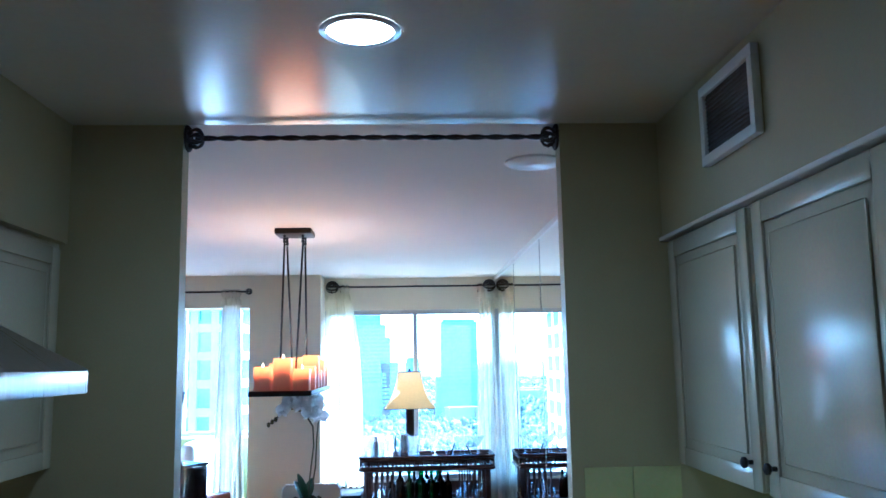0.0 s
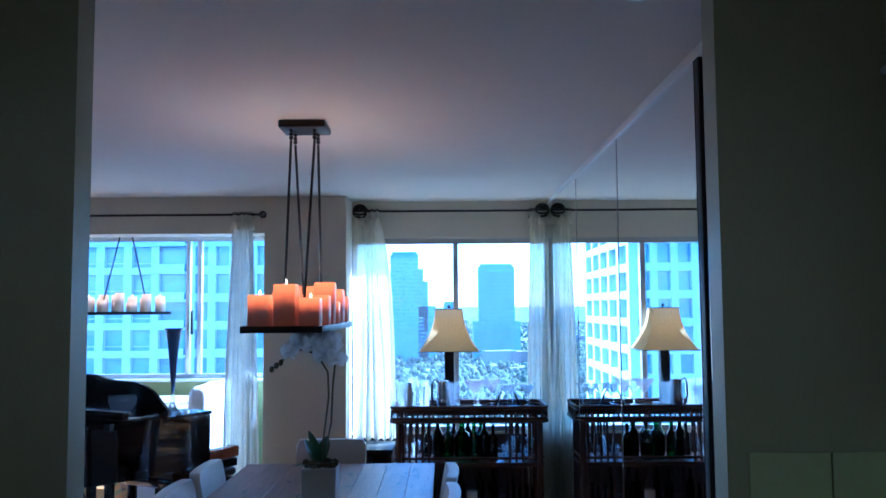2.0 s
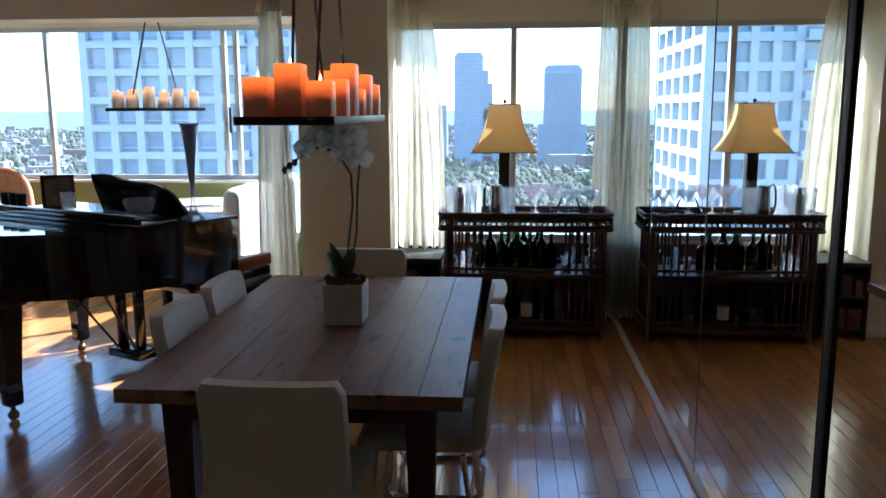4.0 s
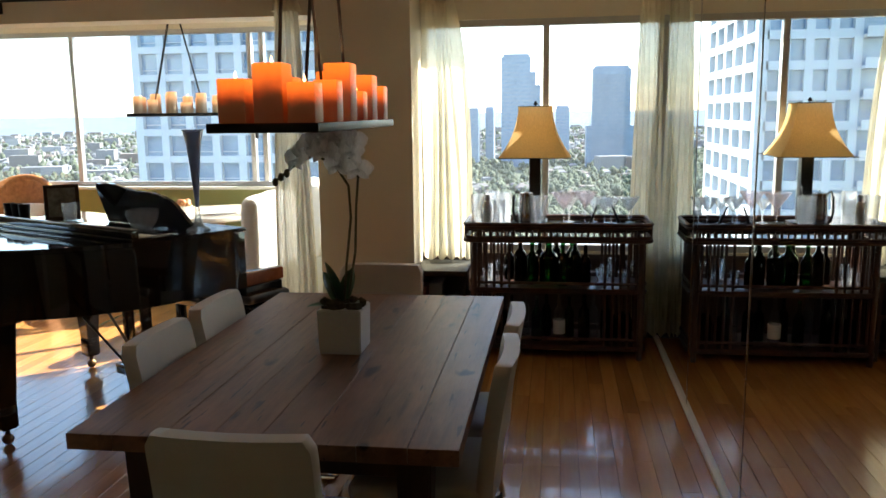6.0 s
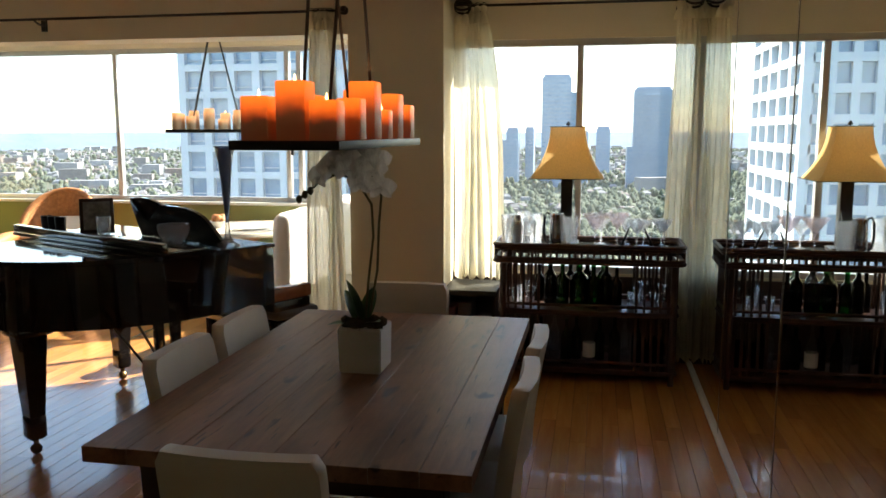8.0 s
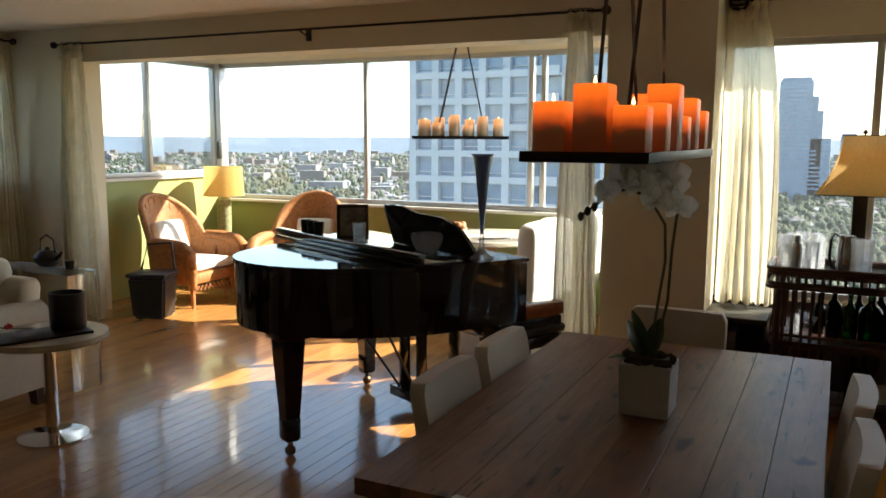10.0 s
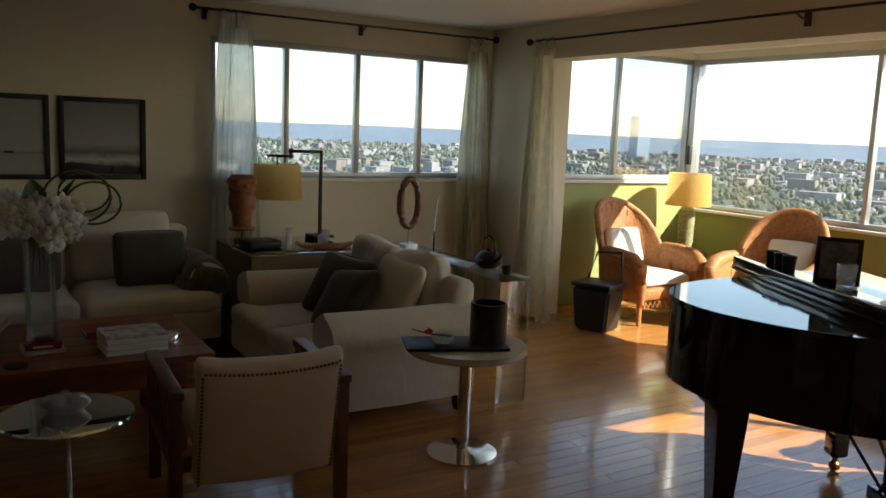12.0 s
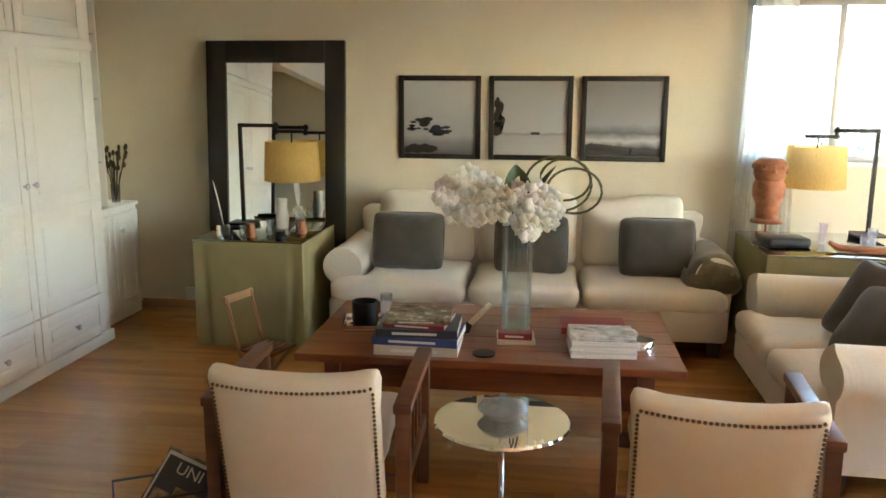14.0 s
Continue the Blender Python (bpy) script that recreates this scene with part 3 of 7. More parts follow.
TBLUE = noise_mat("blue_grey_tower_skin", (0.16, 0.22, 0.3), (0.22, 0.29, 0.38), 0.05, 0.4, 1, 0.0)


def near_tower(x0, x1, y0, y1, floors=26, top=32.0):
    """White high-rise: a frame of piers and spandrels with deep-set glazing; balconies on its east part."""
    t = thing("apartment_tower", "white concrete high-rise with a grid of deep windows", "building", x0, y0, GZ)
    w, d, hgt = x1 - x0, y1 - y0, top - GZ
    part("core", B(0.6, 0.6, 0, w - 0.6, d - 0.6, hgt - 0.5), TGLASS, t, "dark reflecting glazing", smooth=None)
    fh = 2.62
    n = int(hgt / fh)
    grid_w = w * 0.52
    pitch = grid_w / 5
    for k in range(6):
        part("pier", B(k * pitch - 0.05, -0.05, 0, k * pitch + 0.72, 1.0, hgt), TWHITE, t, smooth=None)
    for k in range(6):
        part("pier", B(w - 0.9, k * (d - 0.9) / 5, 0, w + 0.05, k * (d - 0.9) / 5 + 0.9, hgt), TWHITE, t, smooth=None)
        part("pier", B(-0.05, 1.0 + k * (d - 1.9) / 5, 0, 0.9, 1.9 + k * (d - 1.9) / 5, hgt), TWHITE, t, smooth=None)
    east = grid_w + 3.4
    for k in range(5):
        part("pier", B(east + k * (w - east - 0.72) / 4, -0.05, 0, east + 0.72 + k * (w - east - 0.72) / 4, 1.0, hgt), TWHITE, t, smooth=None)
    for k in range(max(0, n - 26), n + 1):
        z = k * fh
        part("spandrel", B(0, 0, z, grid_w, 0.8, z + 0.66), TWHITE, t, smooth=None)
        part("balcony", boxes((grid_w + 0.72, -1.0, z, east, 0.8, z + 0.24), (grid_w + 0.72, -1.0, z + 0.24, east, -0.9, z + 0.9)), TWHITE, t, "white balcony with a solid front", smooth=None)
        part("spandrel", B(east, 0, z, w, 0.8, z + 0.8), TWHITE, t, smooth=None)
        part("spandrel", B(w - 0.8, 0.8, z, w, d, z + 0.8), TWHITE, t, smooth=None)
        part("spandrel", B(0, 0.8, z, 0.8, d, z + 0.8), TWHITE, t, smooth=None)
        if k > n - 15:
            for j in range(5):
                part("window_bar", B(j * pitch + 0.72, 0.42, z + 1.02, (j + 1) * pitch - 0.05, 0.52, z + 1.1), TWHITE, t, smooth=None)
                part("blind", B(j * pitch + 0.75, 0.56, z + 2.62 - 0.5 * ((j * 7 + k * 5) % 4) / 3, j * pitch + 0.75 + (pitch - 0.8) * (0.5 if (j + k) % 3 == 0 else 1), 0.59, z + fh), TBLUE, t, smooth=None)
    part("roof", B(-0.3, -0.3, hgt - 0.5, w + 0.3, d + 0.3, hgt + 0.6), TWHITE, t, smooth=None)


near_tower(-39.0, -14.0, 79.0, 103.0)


def far_tower(x, y, w, d, top, label, steps=(), fins=False):
    """Distant tower: a body with lower shoulders (offset, width, top) and floor bands or upright fins on its face."""
    t = thing("office_tower", label, "building", x, y, GZ)
    h = top - GZ
    part("tower_body", B(0, 0, 0, w, d, h), TBLUE, t, smooth=None)
    for sx, sw, st in steps:
        part("shoulder", B(sx, 1.2, 0, sx + sw, d - 1, st - GZ), TBLUE, t, smooth=None)
        for k in range(int((st - GZ) / 4.2) - 12, int((st - GZ) / 4.2)):
            part("window_band", B(sx + 0.6, 0.7, k * 4.2 + 1.2, sx + sw - 0.6, 1.2, k * 4.2 + 3.0), TGLASS, t, smooth=None)
    n = int(h / 4.2)
    for k in range(n // 3, n):
        part("window_band", B(-0.15, -0.3, k * 4.2 + 1.2, w + 0.15, 0.0, k * 4.2 + 3.2), TGLASS, t, smooth=None)
    if fins:
        for k in range(int(w / 2.6)):
            part("fin", B(k * 2.6 + 0.6, -0.9, 0, k * 2.6 + 1.5, -0.3, h - 6), TBLUE, t, smooth=None)
    part("crown", B(w * 0.06, 2, h, w * 0.94, d, h + 3), TBLUE, t, smooth=None)


far_tower(-58, 900, 31, 30, 60, "tall blue-grey office tower with stepped shoulders", ((31, 5.5, 44), (36.5, 5, 30), (22, 28, 3)))
far_tower(39, 900, 40, 32, 46, "slab-sided blue-grey office tower with upright fins", ((-6, 52, -14),), True)
far_tower(-105, 980, 14, 20, 4, "low blue-grey office block", ((-6, 6, -8),))
far_tower(-84, 1000, 10, 20, 5, "low blue-grey office block", ())
far_tower(0, 1100, 18, 20, 6, "blue-grey office tower far off", ())
far_tower(-1500, 1450, 30, 40, 52, "blue glass tower far off", ())
far_tower(168, 900, 30, 30, 42, "dark blue-grey office tower beyond the curtain", ((30, 10, 20),))


# ---- curtains and rods ----
def curtain(name_label, p0, p1, z0, z1, folds, mat, amp=0.035, seed=1, group="", pinch=0.55, lean=0.0):
    """Gathered sheer panel hung from p0 to p1: tied and knotted at the head, fanning out into deeper folds to the foot.
    lean: -0.5 keeps the near edge upright and lets the far edge fan out, 0.5 the other way."""
    t = thing("curtain", name_label, "curtain", p0[0], p0[1], 0, math.degrees(math.atan2(p1[1] - p0[1], p1[0] - p0[0])), group)
    w = math.dist(p0, p1)
    rng = random.Random(seed)
    ph = [rng.uniform(0, 6.28) for _ in range(6)]
    bm = bmesh.new()
    nu, nv = folds * 16, 30
    c0 = 0.5 + lean
    grid = []
    for j in range(nv + 1):
        v = j / nv
        z = z1 + (z0 - z1) * v
        row = []
        head = math.exp(-v * 16)
        sq = pinch + (1 - pinch) * (1 - math.exp(-v * 2.6)) / (1 - math.exp(-2.6))
        for i in range(nu + 1):
            u = i / nu
            uw = u + 0.05 * math.sin(u * 7 + ph[2]) + 0.022 * math.sin(v * 4.5 + u * 13 + ph[3])
            a = (0.65 + 0.45 * math.sin(u * 9 + ph[1] + v)) * amp * (0.5 + 0.6 * v) * (1 - 0.5 * head)
            y = a * math.sin(uw * folds * 6.283 + ph[0] + 0.5 * math.sin(v * 3 + ph[1])) + 0.4 * a * math.sin(uw * folds * 14 + ph[2] + v * 2) + 0.2 * a * math.sin(uw * folds * 33 + ph[4] + 3 * v)
            x = w * (c0 + (u - c0) * sq) + 0.008 * math.sin(v * 5 + u * 9 + ph[3])
            row.append(bm.verts.new((x, y, z + 0.012 * math.sin(uw * folds * 6.283 + ph[5]) * (head + v ** 8))))
        grid.append(row)
    for a, b in zip(grid, grid[1:]):
        for i in range(nu):
            bm.faces.new((a[i], a[i + 1], b[i + 1], b[i]))
    part("cloth", bm, mat, t, smooth=True)
    for k in range(folds):
        x = w * (c0 + ((k + 0.5) / folds - c0) * pinch)
        d = 0.014 * math.sin(k * 2.1 + ph[1])
        bm = bmesh.new()
        lathe(bm, [(0.006, -0.005), (0.021, -0.012), (0.026, -0.03), (0.016, -0.048), (0.012, -0.056), (0.024, -0.082), (0.034, -0.125)], (x, d, z1 + 0.05), 10, False)
        part("tie", bm, mat, t, "gathered cloth tie knotted under the rod", smooth=True)
        bm = bmesh.new()
        tube(bm, [(x + 0.02 * math.cos(q * 0.5236), d * 0.3, z1 + 0.043 + 0.02 * math.sin(q * 0.5236)) for q in range(13)], 0.0035, 6)
        part("ring", bm, IRON, t, "black iron curtain ring")
    return t


def curtain_rod(p0, p1, z, brackets, wall, label="black iron curtain rod with scroll finials", knob=0.026):
    t = thing("curtain_rod", label, "curtain rod", p0[0], p0[1], z)
    d = Vector((p1[0] - p0[0], p1[1] - p0[1], 0))
    bm = bmesh.new()
    tube(bm, [(0, 0, 0), d], 0.009, 10)
    part("rod", bm, IRON, t)
    for e, s in ((Vector((0, 0, 0)), -1), (d, 1)):
        bm = bmesh.new()
        c = e + d.normalized() * 0.03 * s
        w = d.normalized()
        for q0 in range(5):
            ca, sa = math.cos(q0 * math.pi / 5), math.sin(q0 * math.pi / 5)
            side = Vector((-w.y, w.x, 0)) * ca + Vector((0, 0, 1)) * sa
            tube(bm, [c + w * knob * math.cos(q * 0.5236) + side * knob * math.sin(q * 0.5236) for q in range(13)], knob * 0.16, 6)
        part("finial", bm, IRON, t)
    for f in brackets:
        bm = bmesh.new()
        c = d * f
        w = Vector(wall)
        tube(bm, [c + Vector((0, 0, -0.012)), c + w * 0.5 + Vector((0, 0, -0.03)), c + w * 0.985 + Vector((0, 0, -0.03))], 0.007, 6)
        box(bm, *(c + w * 0.99 + Vector((-0.018, -0.018, -0.07))), *(c + w * 0.99 + Vector((0.018, 0.018, 0.02))))
        part("bracket", bm, IRON, t)
    return t


curtain_rod((-4.36, 8.13), (0.335, 8.13), 2.335, (0.03, 0.535, 0.97), (0, 0.11, 0))
curtain_rod((-4.99, 5.52), (-4.99, 8.17), 2.40, (0.03, 0.52, 0.97), (-0.11, 0, 0))
curtain_rod((1.10, 8.53), (2.53, 8.53), 2.40, (0.04, 0.96), (0, 0.09, 0), knob=0.055)
curtain("cream sheer curtain beside the sunroom opening", (-4.40, 8.13), (-3.96, 8.13), 0.02, 2.29, 6, SHEER, 0.04, 1)
curtain("cream sheer curtain beside the square column", (0.07, 8.13), (0.345, 8.13), 0.02, 2.29, 5, SHEER, 0.035, 2)
curtain("long cream sheer curtain at the bay window", (1.01, 8.53), (1.37, 8.53), 0.56, 2.355, 5, SHEER, 0.032, 3, pinch=0.58, lean=-0.42)
curtain("long cream sheer curtain against the mirror wall", (2.42, 8.53), (2.62, 8.53), 0.04, 2.355, 5, SHEER, 0.03, 4, pinch=0.8, lean=0.3)
curtain("white sheer curtain at the living room window", (-4.985, 5.60), (-4.985, 6.02), 0.02, 2.35, 6, SHEERW, 0.035, 5)
curtain("cream sheer curtain in the corner of the room", (-4.985, 7.82), (-4.985, 8.19), 0.02, 2.35, 5, SHEER, 0.04, 6)

# twisted iron pole across the kitchen opening
pl = thing("iron_pole", "twisted black iron pole spanning the kitchen opening", "pole", 1.027, 3.54, 2.45)
bm = bmesh.new()
n = 60
for s in (0, math.pi):
    tube(bm, [(0.03 + 1.213 * k / n, 0.0045 * math.cos(k * 0.9 + s), 0.0045 * math.sin(k * 0.9 + s)) for k in range(n + 1)], 0.006, 6)
part("rod", bm, IRON, pl)
for x in (0.006, 1.267):
    bm = bmesh.new()
    for q in range(8):
        a = q * math.pi / 4
        tube(bm, [(x, 0, 0), (x, 0.03 * math.cos(a), 0.03 * math.sin(a)), (x, 0.042 * math.cos(a + 0.5), 0.042 * math.sin(a + 0.5))], 0.006, 6)
    tube(bm, [(x, 0.042 * math.cos(q * 0.262), 0.042 * math.sin(q * 0.262)) for q in range(25)], 0.006, 6)
    xc = x + (0.026 if x < 0.5 else -0.026)
    for q0 in range(4):
        ca, sa = math.cos(q0 * math.pi / 4), math.sin(q0 * math.pi / 4)
        tube(bm, [(xc + 0.024 * math.cos(q * 0.524), 0.034 * math.sin(q * 0.524) * ca, 0.034 * math.sin(q * 0.524) * sa) for q in range(13)], 0.005, 6)
    part("flange", bm, IRON, pl, "openwork round flange")

# ---- kitchen ----
def panel_door(t, y0, y1, z0, z1, x, side, knob_y, name="door"):
    """Raised-panel door in a face that looks along -x (side -1) or +x (side 1)."""
    def b(d0, d1, *r):
        a, c = x + side * d0, x + side * d1
        return (min(a, c), r[0], r[1], max(a, c), r[2], r[3])
    d = part(name, B(*b(0.0, 0.018, y0, z0, y1, z1), bev=0.003), KCAB, t)
    for nm_, r in (("stile", (y0, z0, y0 + 0.055, z1)), ("stile", (y1 - 0.055, z0, y1, z1)), ("rail", (y0 + 0.055, z0, y1 - 0.055, z0 + 0.055)), ("rail", (y0 + 0.055, z1 - 0.055, y1 - 0.055, z1))):
        part(nm_, B(*b(0.018, 0.026, *r), bev=0.003), KCAB, d)
    part("raised_panel", B(*b(0.018, 0.0245, y0 + 0.085, z0 + 0.085, y1 - 0.085, z1 - 0.085), bev=0.006), KCAB, d)
    bm = bmesh.new()
    s = side
    lathe(bm, [(0.006, 0), (0.006, 0.012), (0.014, 0.018), (0.014, 0.026), (0.006, 0.031)], (0, 0, 0), 12)
    bm.transform(Matrix.Translation((x + s * 0.026, knob_y, z0 + 0.07)) @ Matrix.Rotation(radians(90 * s), 4, "Y"))
    part("knob", bm, IRON, d, "dark metal knob")
    return d


for y0, y1, ky in ((2.83, 3.45, 2.88), (2.2, 2.79, 2.745), (1.55, 2.16, 1.6), (0.9, 1.51, 1.45)):
    c = thing("wall_cabinet", "cream white raised-panel kitchen wall cabinet", "cabinet", 0, 0, 0, 0, "kitchen wall cabinets")
    part("body", B(2.665, y0 - 0.02, 1.34, 2.96, 3.498 if y1 > 3.4 else y1 + 0.02, 2.083), KCAB, c)
    panel_door(c, y0, y1, 1.345, 2.06, 2.665, -1, ky)
setting("trim_kitchen", B(2.626, -1.2, 2.07, 2.664, 3.498, 2.084, bev=0.004), TRIM, "white moulding over the cabinets", "trim")
for y0, y1, ky in ((2.86, 3.45, 2.92), (1.0, 1.6, 1.5)):
    c = thing("wall_cabinet", "cream white raised-panel kitchen wall cabinet beside the hood", "cabinet", 0, 0, 0, 0, "kitchen wall cabinets")
    part("body", B(0.352, y0 - 0.02, 1.37, 0.635, 3.498 if y1 > 3.4 else y1 + 0.02, 2.083), KCAB, c)
    panel_door(c, y0, y1, 1.375, 2.06, 0.635, 1, ky)
hd = thing("range_hood", "stainless steel range hood with a sloping canopy", "range hood", 0.392, 2.0, 1.62)
part("lip", B(0, 0, 0, 0.62, 0.80, 0.055, bev=0.004), STEEL, hd, "brushed steel front lip")
bm = bmesh.new()
lo = [bm.verts.new(p) for p in ((0, 0, 0.055), (0.62, 0, 0.055), (0.62, 0.8, 0.055), (0, 0.8, 0.055))]
hi = [bm.verts.new(p) for p in ((0, 0.25, 0.27), (0.3, 0.25, 0.27), (0.3, 0.55, 0.27), (0, 0.55, 0.27))]
bm.faces.new(lo[::-1]), bm.faces.new(hi)
for k in range(4):
    bm.faces.new((lo[k], lo[(k + 1) % 4], hi[(k + 1) % 4], hi[k]))
part("canopy", bm, STEEL, hd)
part("chimney", B(0, 0.26, 0.27, 0.26, 0.54, 0.464, bev=0.003), BLACKP, hd, "dark chimney cover")
for x0, x1, nm in ((2.37, 2.97, "worktop_1"), (0.352, 0.97, "worktop_2")):
    setting(nm, B(x0, -1.2, 0.87, x1, 3.36, 0.91, bev=0.006), MARBLE, "pale kitchen worktop", "worktop")
    for k in range(4):
        c = thing("base_cabinet", "cream white kitchen base cabinet under the worktop", "cabinet", 0, 0, 0, 0, "kitchen base cabinets")
        part("body", B(x0 + 0.03 if x0 > 2 else x0, -1.15 + k * 1.12, 0.0, x1 if x0 > 2 else x1 - 0.03, -0.04 + k * 1.12, 0.869), KCAB, c)
SPLASH = noise_mat("lime_backsplash_tile", (0.5, 0.5, 0.22), (0.6, 0.6, 0.3), 3, 0.25, 90, 0.03)
bs = tagged(new("backsplash"), "yellow-green glazed wall tiles over the worktop", "backsplash", kind="structure")
for k in range(2):
    for j in range(3):
        part("tile", B(2.34 + k * 0.16, 3.492, 0.915 + j * 0.14, 2.497 + k * 0.16, 3.499, 1.052 + j * 0.14, bev=0.002), SPLASH, bs)
for k in range(9):
    for j in range(3):
        part("tile", B(2.955, 2.0 + k * 0.16, 0.915 + j * 0.14, 2.968, 2.157 + k * 0.16, 1.052 + j * 0.14, bev=0.002), SPLASH, bs)
vt = thing("air_vent", "white framed return-air grille with grey mesh", "vent", 2.628, 2.675, 2.215)
part("frame", boxes((-0.012, 0, 0, 0.01, 0.36, 0.028), (-0.012, 0, 0.2, 0.01, 0.36, 0.228), (-0.012, 0, 0.028, 0.01, 0.028, 0.2), (-0.012, 0.332, 0.028, 0.01, 0.36, 0.2), bev=0.002), TRIM, vt)
part("backing", B(0.0, 0.02, 0.02, 0.008, 0.34, 0.21), BLACKP, vt, "dark grille behind")
for k in range(14):
    part("slat", B(-0.004, 0.03, 0.031 + k * 0.012, 0.002, 0.33, 0.034 + k * 0.012), IRON, vt)
rl = thing("recessed_light", "round recessed downlight in the kitchen ceiling, lit", "ceiling light", 1.665, 2.705, H - 0.005)
bm = bmesh.new()
lathe(bm, [(0.095, 0), (0.1, -0.004), (0.085, -0.01), (0.08, -0.004)], (0, 0, 0), 32, False)
part("trim_ring", bm, STEEL, rl)
bm = bmesh.new()
lathe(bm, [(0.08, -0.004), (0.078, -0.006)], (0, 0, 0), 32)
part("lens", bm, LAMPE, rl, "glowing frosted lens")
_ld = bpy.data.lights.new("downlight", "SPOT")
_ld.energy, _ld.color, _ld.spot_size, _ld.spot_blend, _ld.shadow_soft_size = 0.5, (1.0, 0.88, 0.66), radians(150), 0.6, 0.07
new("downlight", _ld).matrix_world = look((1.665, 2.705, H - 0.03), (1.665, 2.704, 0))
_ld = bpy.data.lights.new("under_cabinet_light", "AREA")
_ld.energy, _ld.color, _ld.shape, _ld.size, _ld.size_y = 0.09, (1.0, 0.95, 0.55), "RECTANGLE", 0.15, 1.2
new("under_cabinet_light", _ld).matrix_world = look((2.82, 2.85, 1.33), (2.83, 2.86, 0))
sp = thing("ceiling_speaker", "round white ceiling speaker with a thin rim", "speaker", 2.30, 4.05, H)
bm = bmesh.new()
lathe(bm, [(0.12, 0), (0.12, -0.008), (0.105, -0.014), (0.0, -0.017)], (0, 0, 0), 32, False)
part("grille", bm, TRIM, sp)

# ---- dining table, chairs ----
dt = thing("dining_table", "long reclaimed-wood farmhouse dining table, worn plank top", "table", 0.635, 4.857, 0)
for k in range(8):
    bm = bmesh.new()
    w = 1.06 / 8
    box(bm, k * w + 0.0007, 0.0, 0.69, (k + 1) * w - 0.0007, 1.733, 0.735 + 0.0006 * math.sin(k * 2.3), bev=0.0015)
    part("plank", bm, TABLEW, dt, "worn reddish-brown plank" if k == 0 else "", smooth=None)
for x0, y0 in ((0.09, 0.12), (0.87, 0.12), (0.09, 1.51), (0.87, 1.51)):
    bm = bmesh.new()
    vs = box(bm, x0, y0, 0, x0 + 0.1, y0 + 0.1, 0.69)
    for v in vs:
        if v.co.z < 0.1:
            v.co.x += (x0 + 0.05 - v.co.x) * 0.35
            v.co.y += (y0 + 0.05 - v.co.y) * 0.35
    bmesh.ops.bevel(bm, geom=bm.edges[:], offset=0.006, segments=2, affect="EDGES")
    part("leg", bm, DARKW, dt)
for a in ((0.19, 0.14, 0.59, 0.87, 0.17, 0.69), (0.19, 1.56, 0.59, 0.87, 1.59, 0.69), (0.11, 0.22, 0.59, 0.14, 1.51, 0.69), (0.92, 0.22, 0.59, 0.95, 1.51, 0.69)):
    part("apron", B(*a, bev=0.002), DARKW, dt)


def dining_chair():
    """Local: seat centre at origin, sitter faces +y, back at y = -0.21."""
    t = thing("dining_chair", "white leatherette dining chair with chrome sled legs at the wooden table", "chair", group="chairs round the dining table")
    bm = bmesh.new()
    rows = 14
    prof = []
    for k in range(rows + 1):
        f = k / rows
        prof.append((-0.20 - 0.055 * f ** 1.5, 0.43 + 0.41 * f))
    th = 0.05
    gx = [-0.205, -0.2, -0.17, -0.09, 0, 0.09, 0.17, 0.2, 0.205]
    fr, bk = [], []
    for y, z in prof:
        sh = 1.0 if z < 0.8 else 1.0 - 0.09 * ((z - 0.8) / 0.04) ** 2
        cur = [0.018 * (1 - (x / 0.205) ** 2) for x in gx]
        fr.append([bm.verts.new((x * sh, y + th / 2 - c * 0.9 - (0.012 if abs(x) > 0.2 else 0), z)) for x, c in zip(gx, cur)])
        bk.append([bm.verts.new((x * sh, y - th / 2 - c * 0.9 + (0.012 if abs(x) > 0.2 else 0), z)) for x, c in zip(gx, cur)])
    for g in (fr, bk):
        for a, b in zip(g, g[1:]):
            for i in range(len(gx) - 1):
                bm.faces.new((a[i], a[i + 1], b[i + 1], b[i]))
    for a, b, c, d in zip(fr, fr[1:], bk, bk[1:]):
        bm.faces.new((a[0], b[0], d[0], c[0]))
        bm.faces.new((a[-1], c[-1], d[-1], b[-1]))
    for i in range(len(gx) - 1):
        bm.faces.new((fr[0][i], bk[0][i], bk[0][i + 1], fr[0][i + 1]))
        bm.faces.new((fr[-1][i], fr[-1][i + 1], bk[-1][i + 1], bk[-1][i]))
    bmesh.ops.bevel(bm, geom=[e for e in bm.edges if e.calc_face_angle(0) > 1.0], offset=0.012, segments=3, affect="EDGES")
    part("backrest", bm, LEATHER, t, smooth=60)
    bm = bmesh.new()
    cushion(bm, -0.21, -0.22, 0.40, 0.21, 0.22, 0.475, 0.25, 6, 3)
    part("seat", bm, LEATHER, t)
    for s in (-1, 1):
        bm = bmesh.new()
        x = 0.19 * s
        tube(bm, [(x, 0.15, 0.40), (x, 0.18, 0.03), (x, 0.16, 0.011), (x, -0.16, 0.011), (x, -0.20, 0.03), (x, -0.15, 0.40)], 0.011, 8)
        part("leg_frame", bm, CHROME, t, "chrome tube sled frame")
    for y, z in ((0.1, 0.395), (-0.16, 0.011)):
        bm = bmesh.new()
        tube(bm, [(-0.19, y, z), (0.19, y, z)], 0.009)
        part("cross_bar", bm, CHROME, t)
    return t


dc = dining_chair()
dc.matrix_world = pose(1.185, 4.905, 0)
for x, y, r in ((0.83, 5.50, -90), (0.83, 5.985, -90), (1.525, 5.40, 90), (1.525, 5.86, 90), (1.085, 6.53, 180)):
    copy_thing(dc, pose(x, y, 0, 0, 0, r))

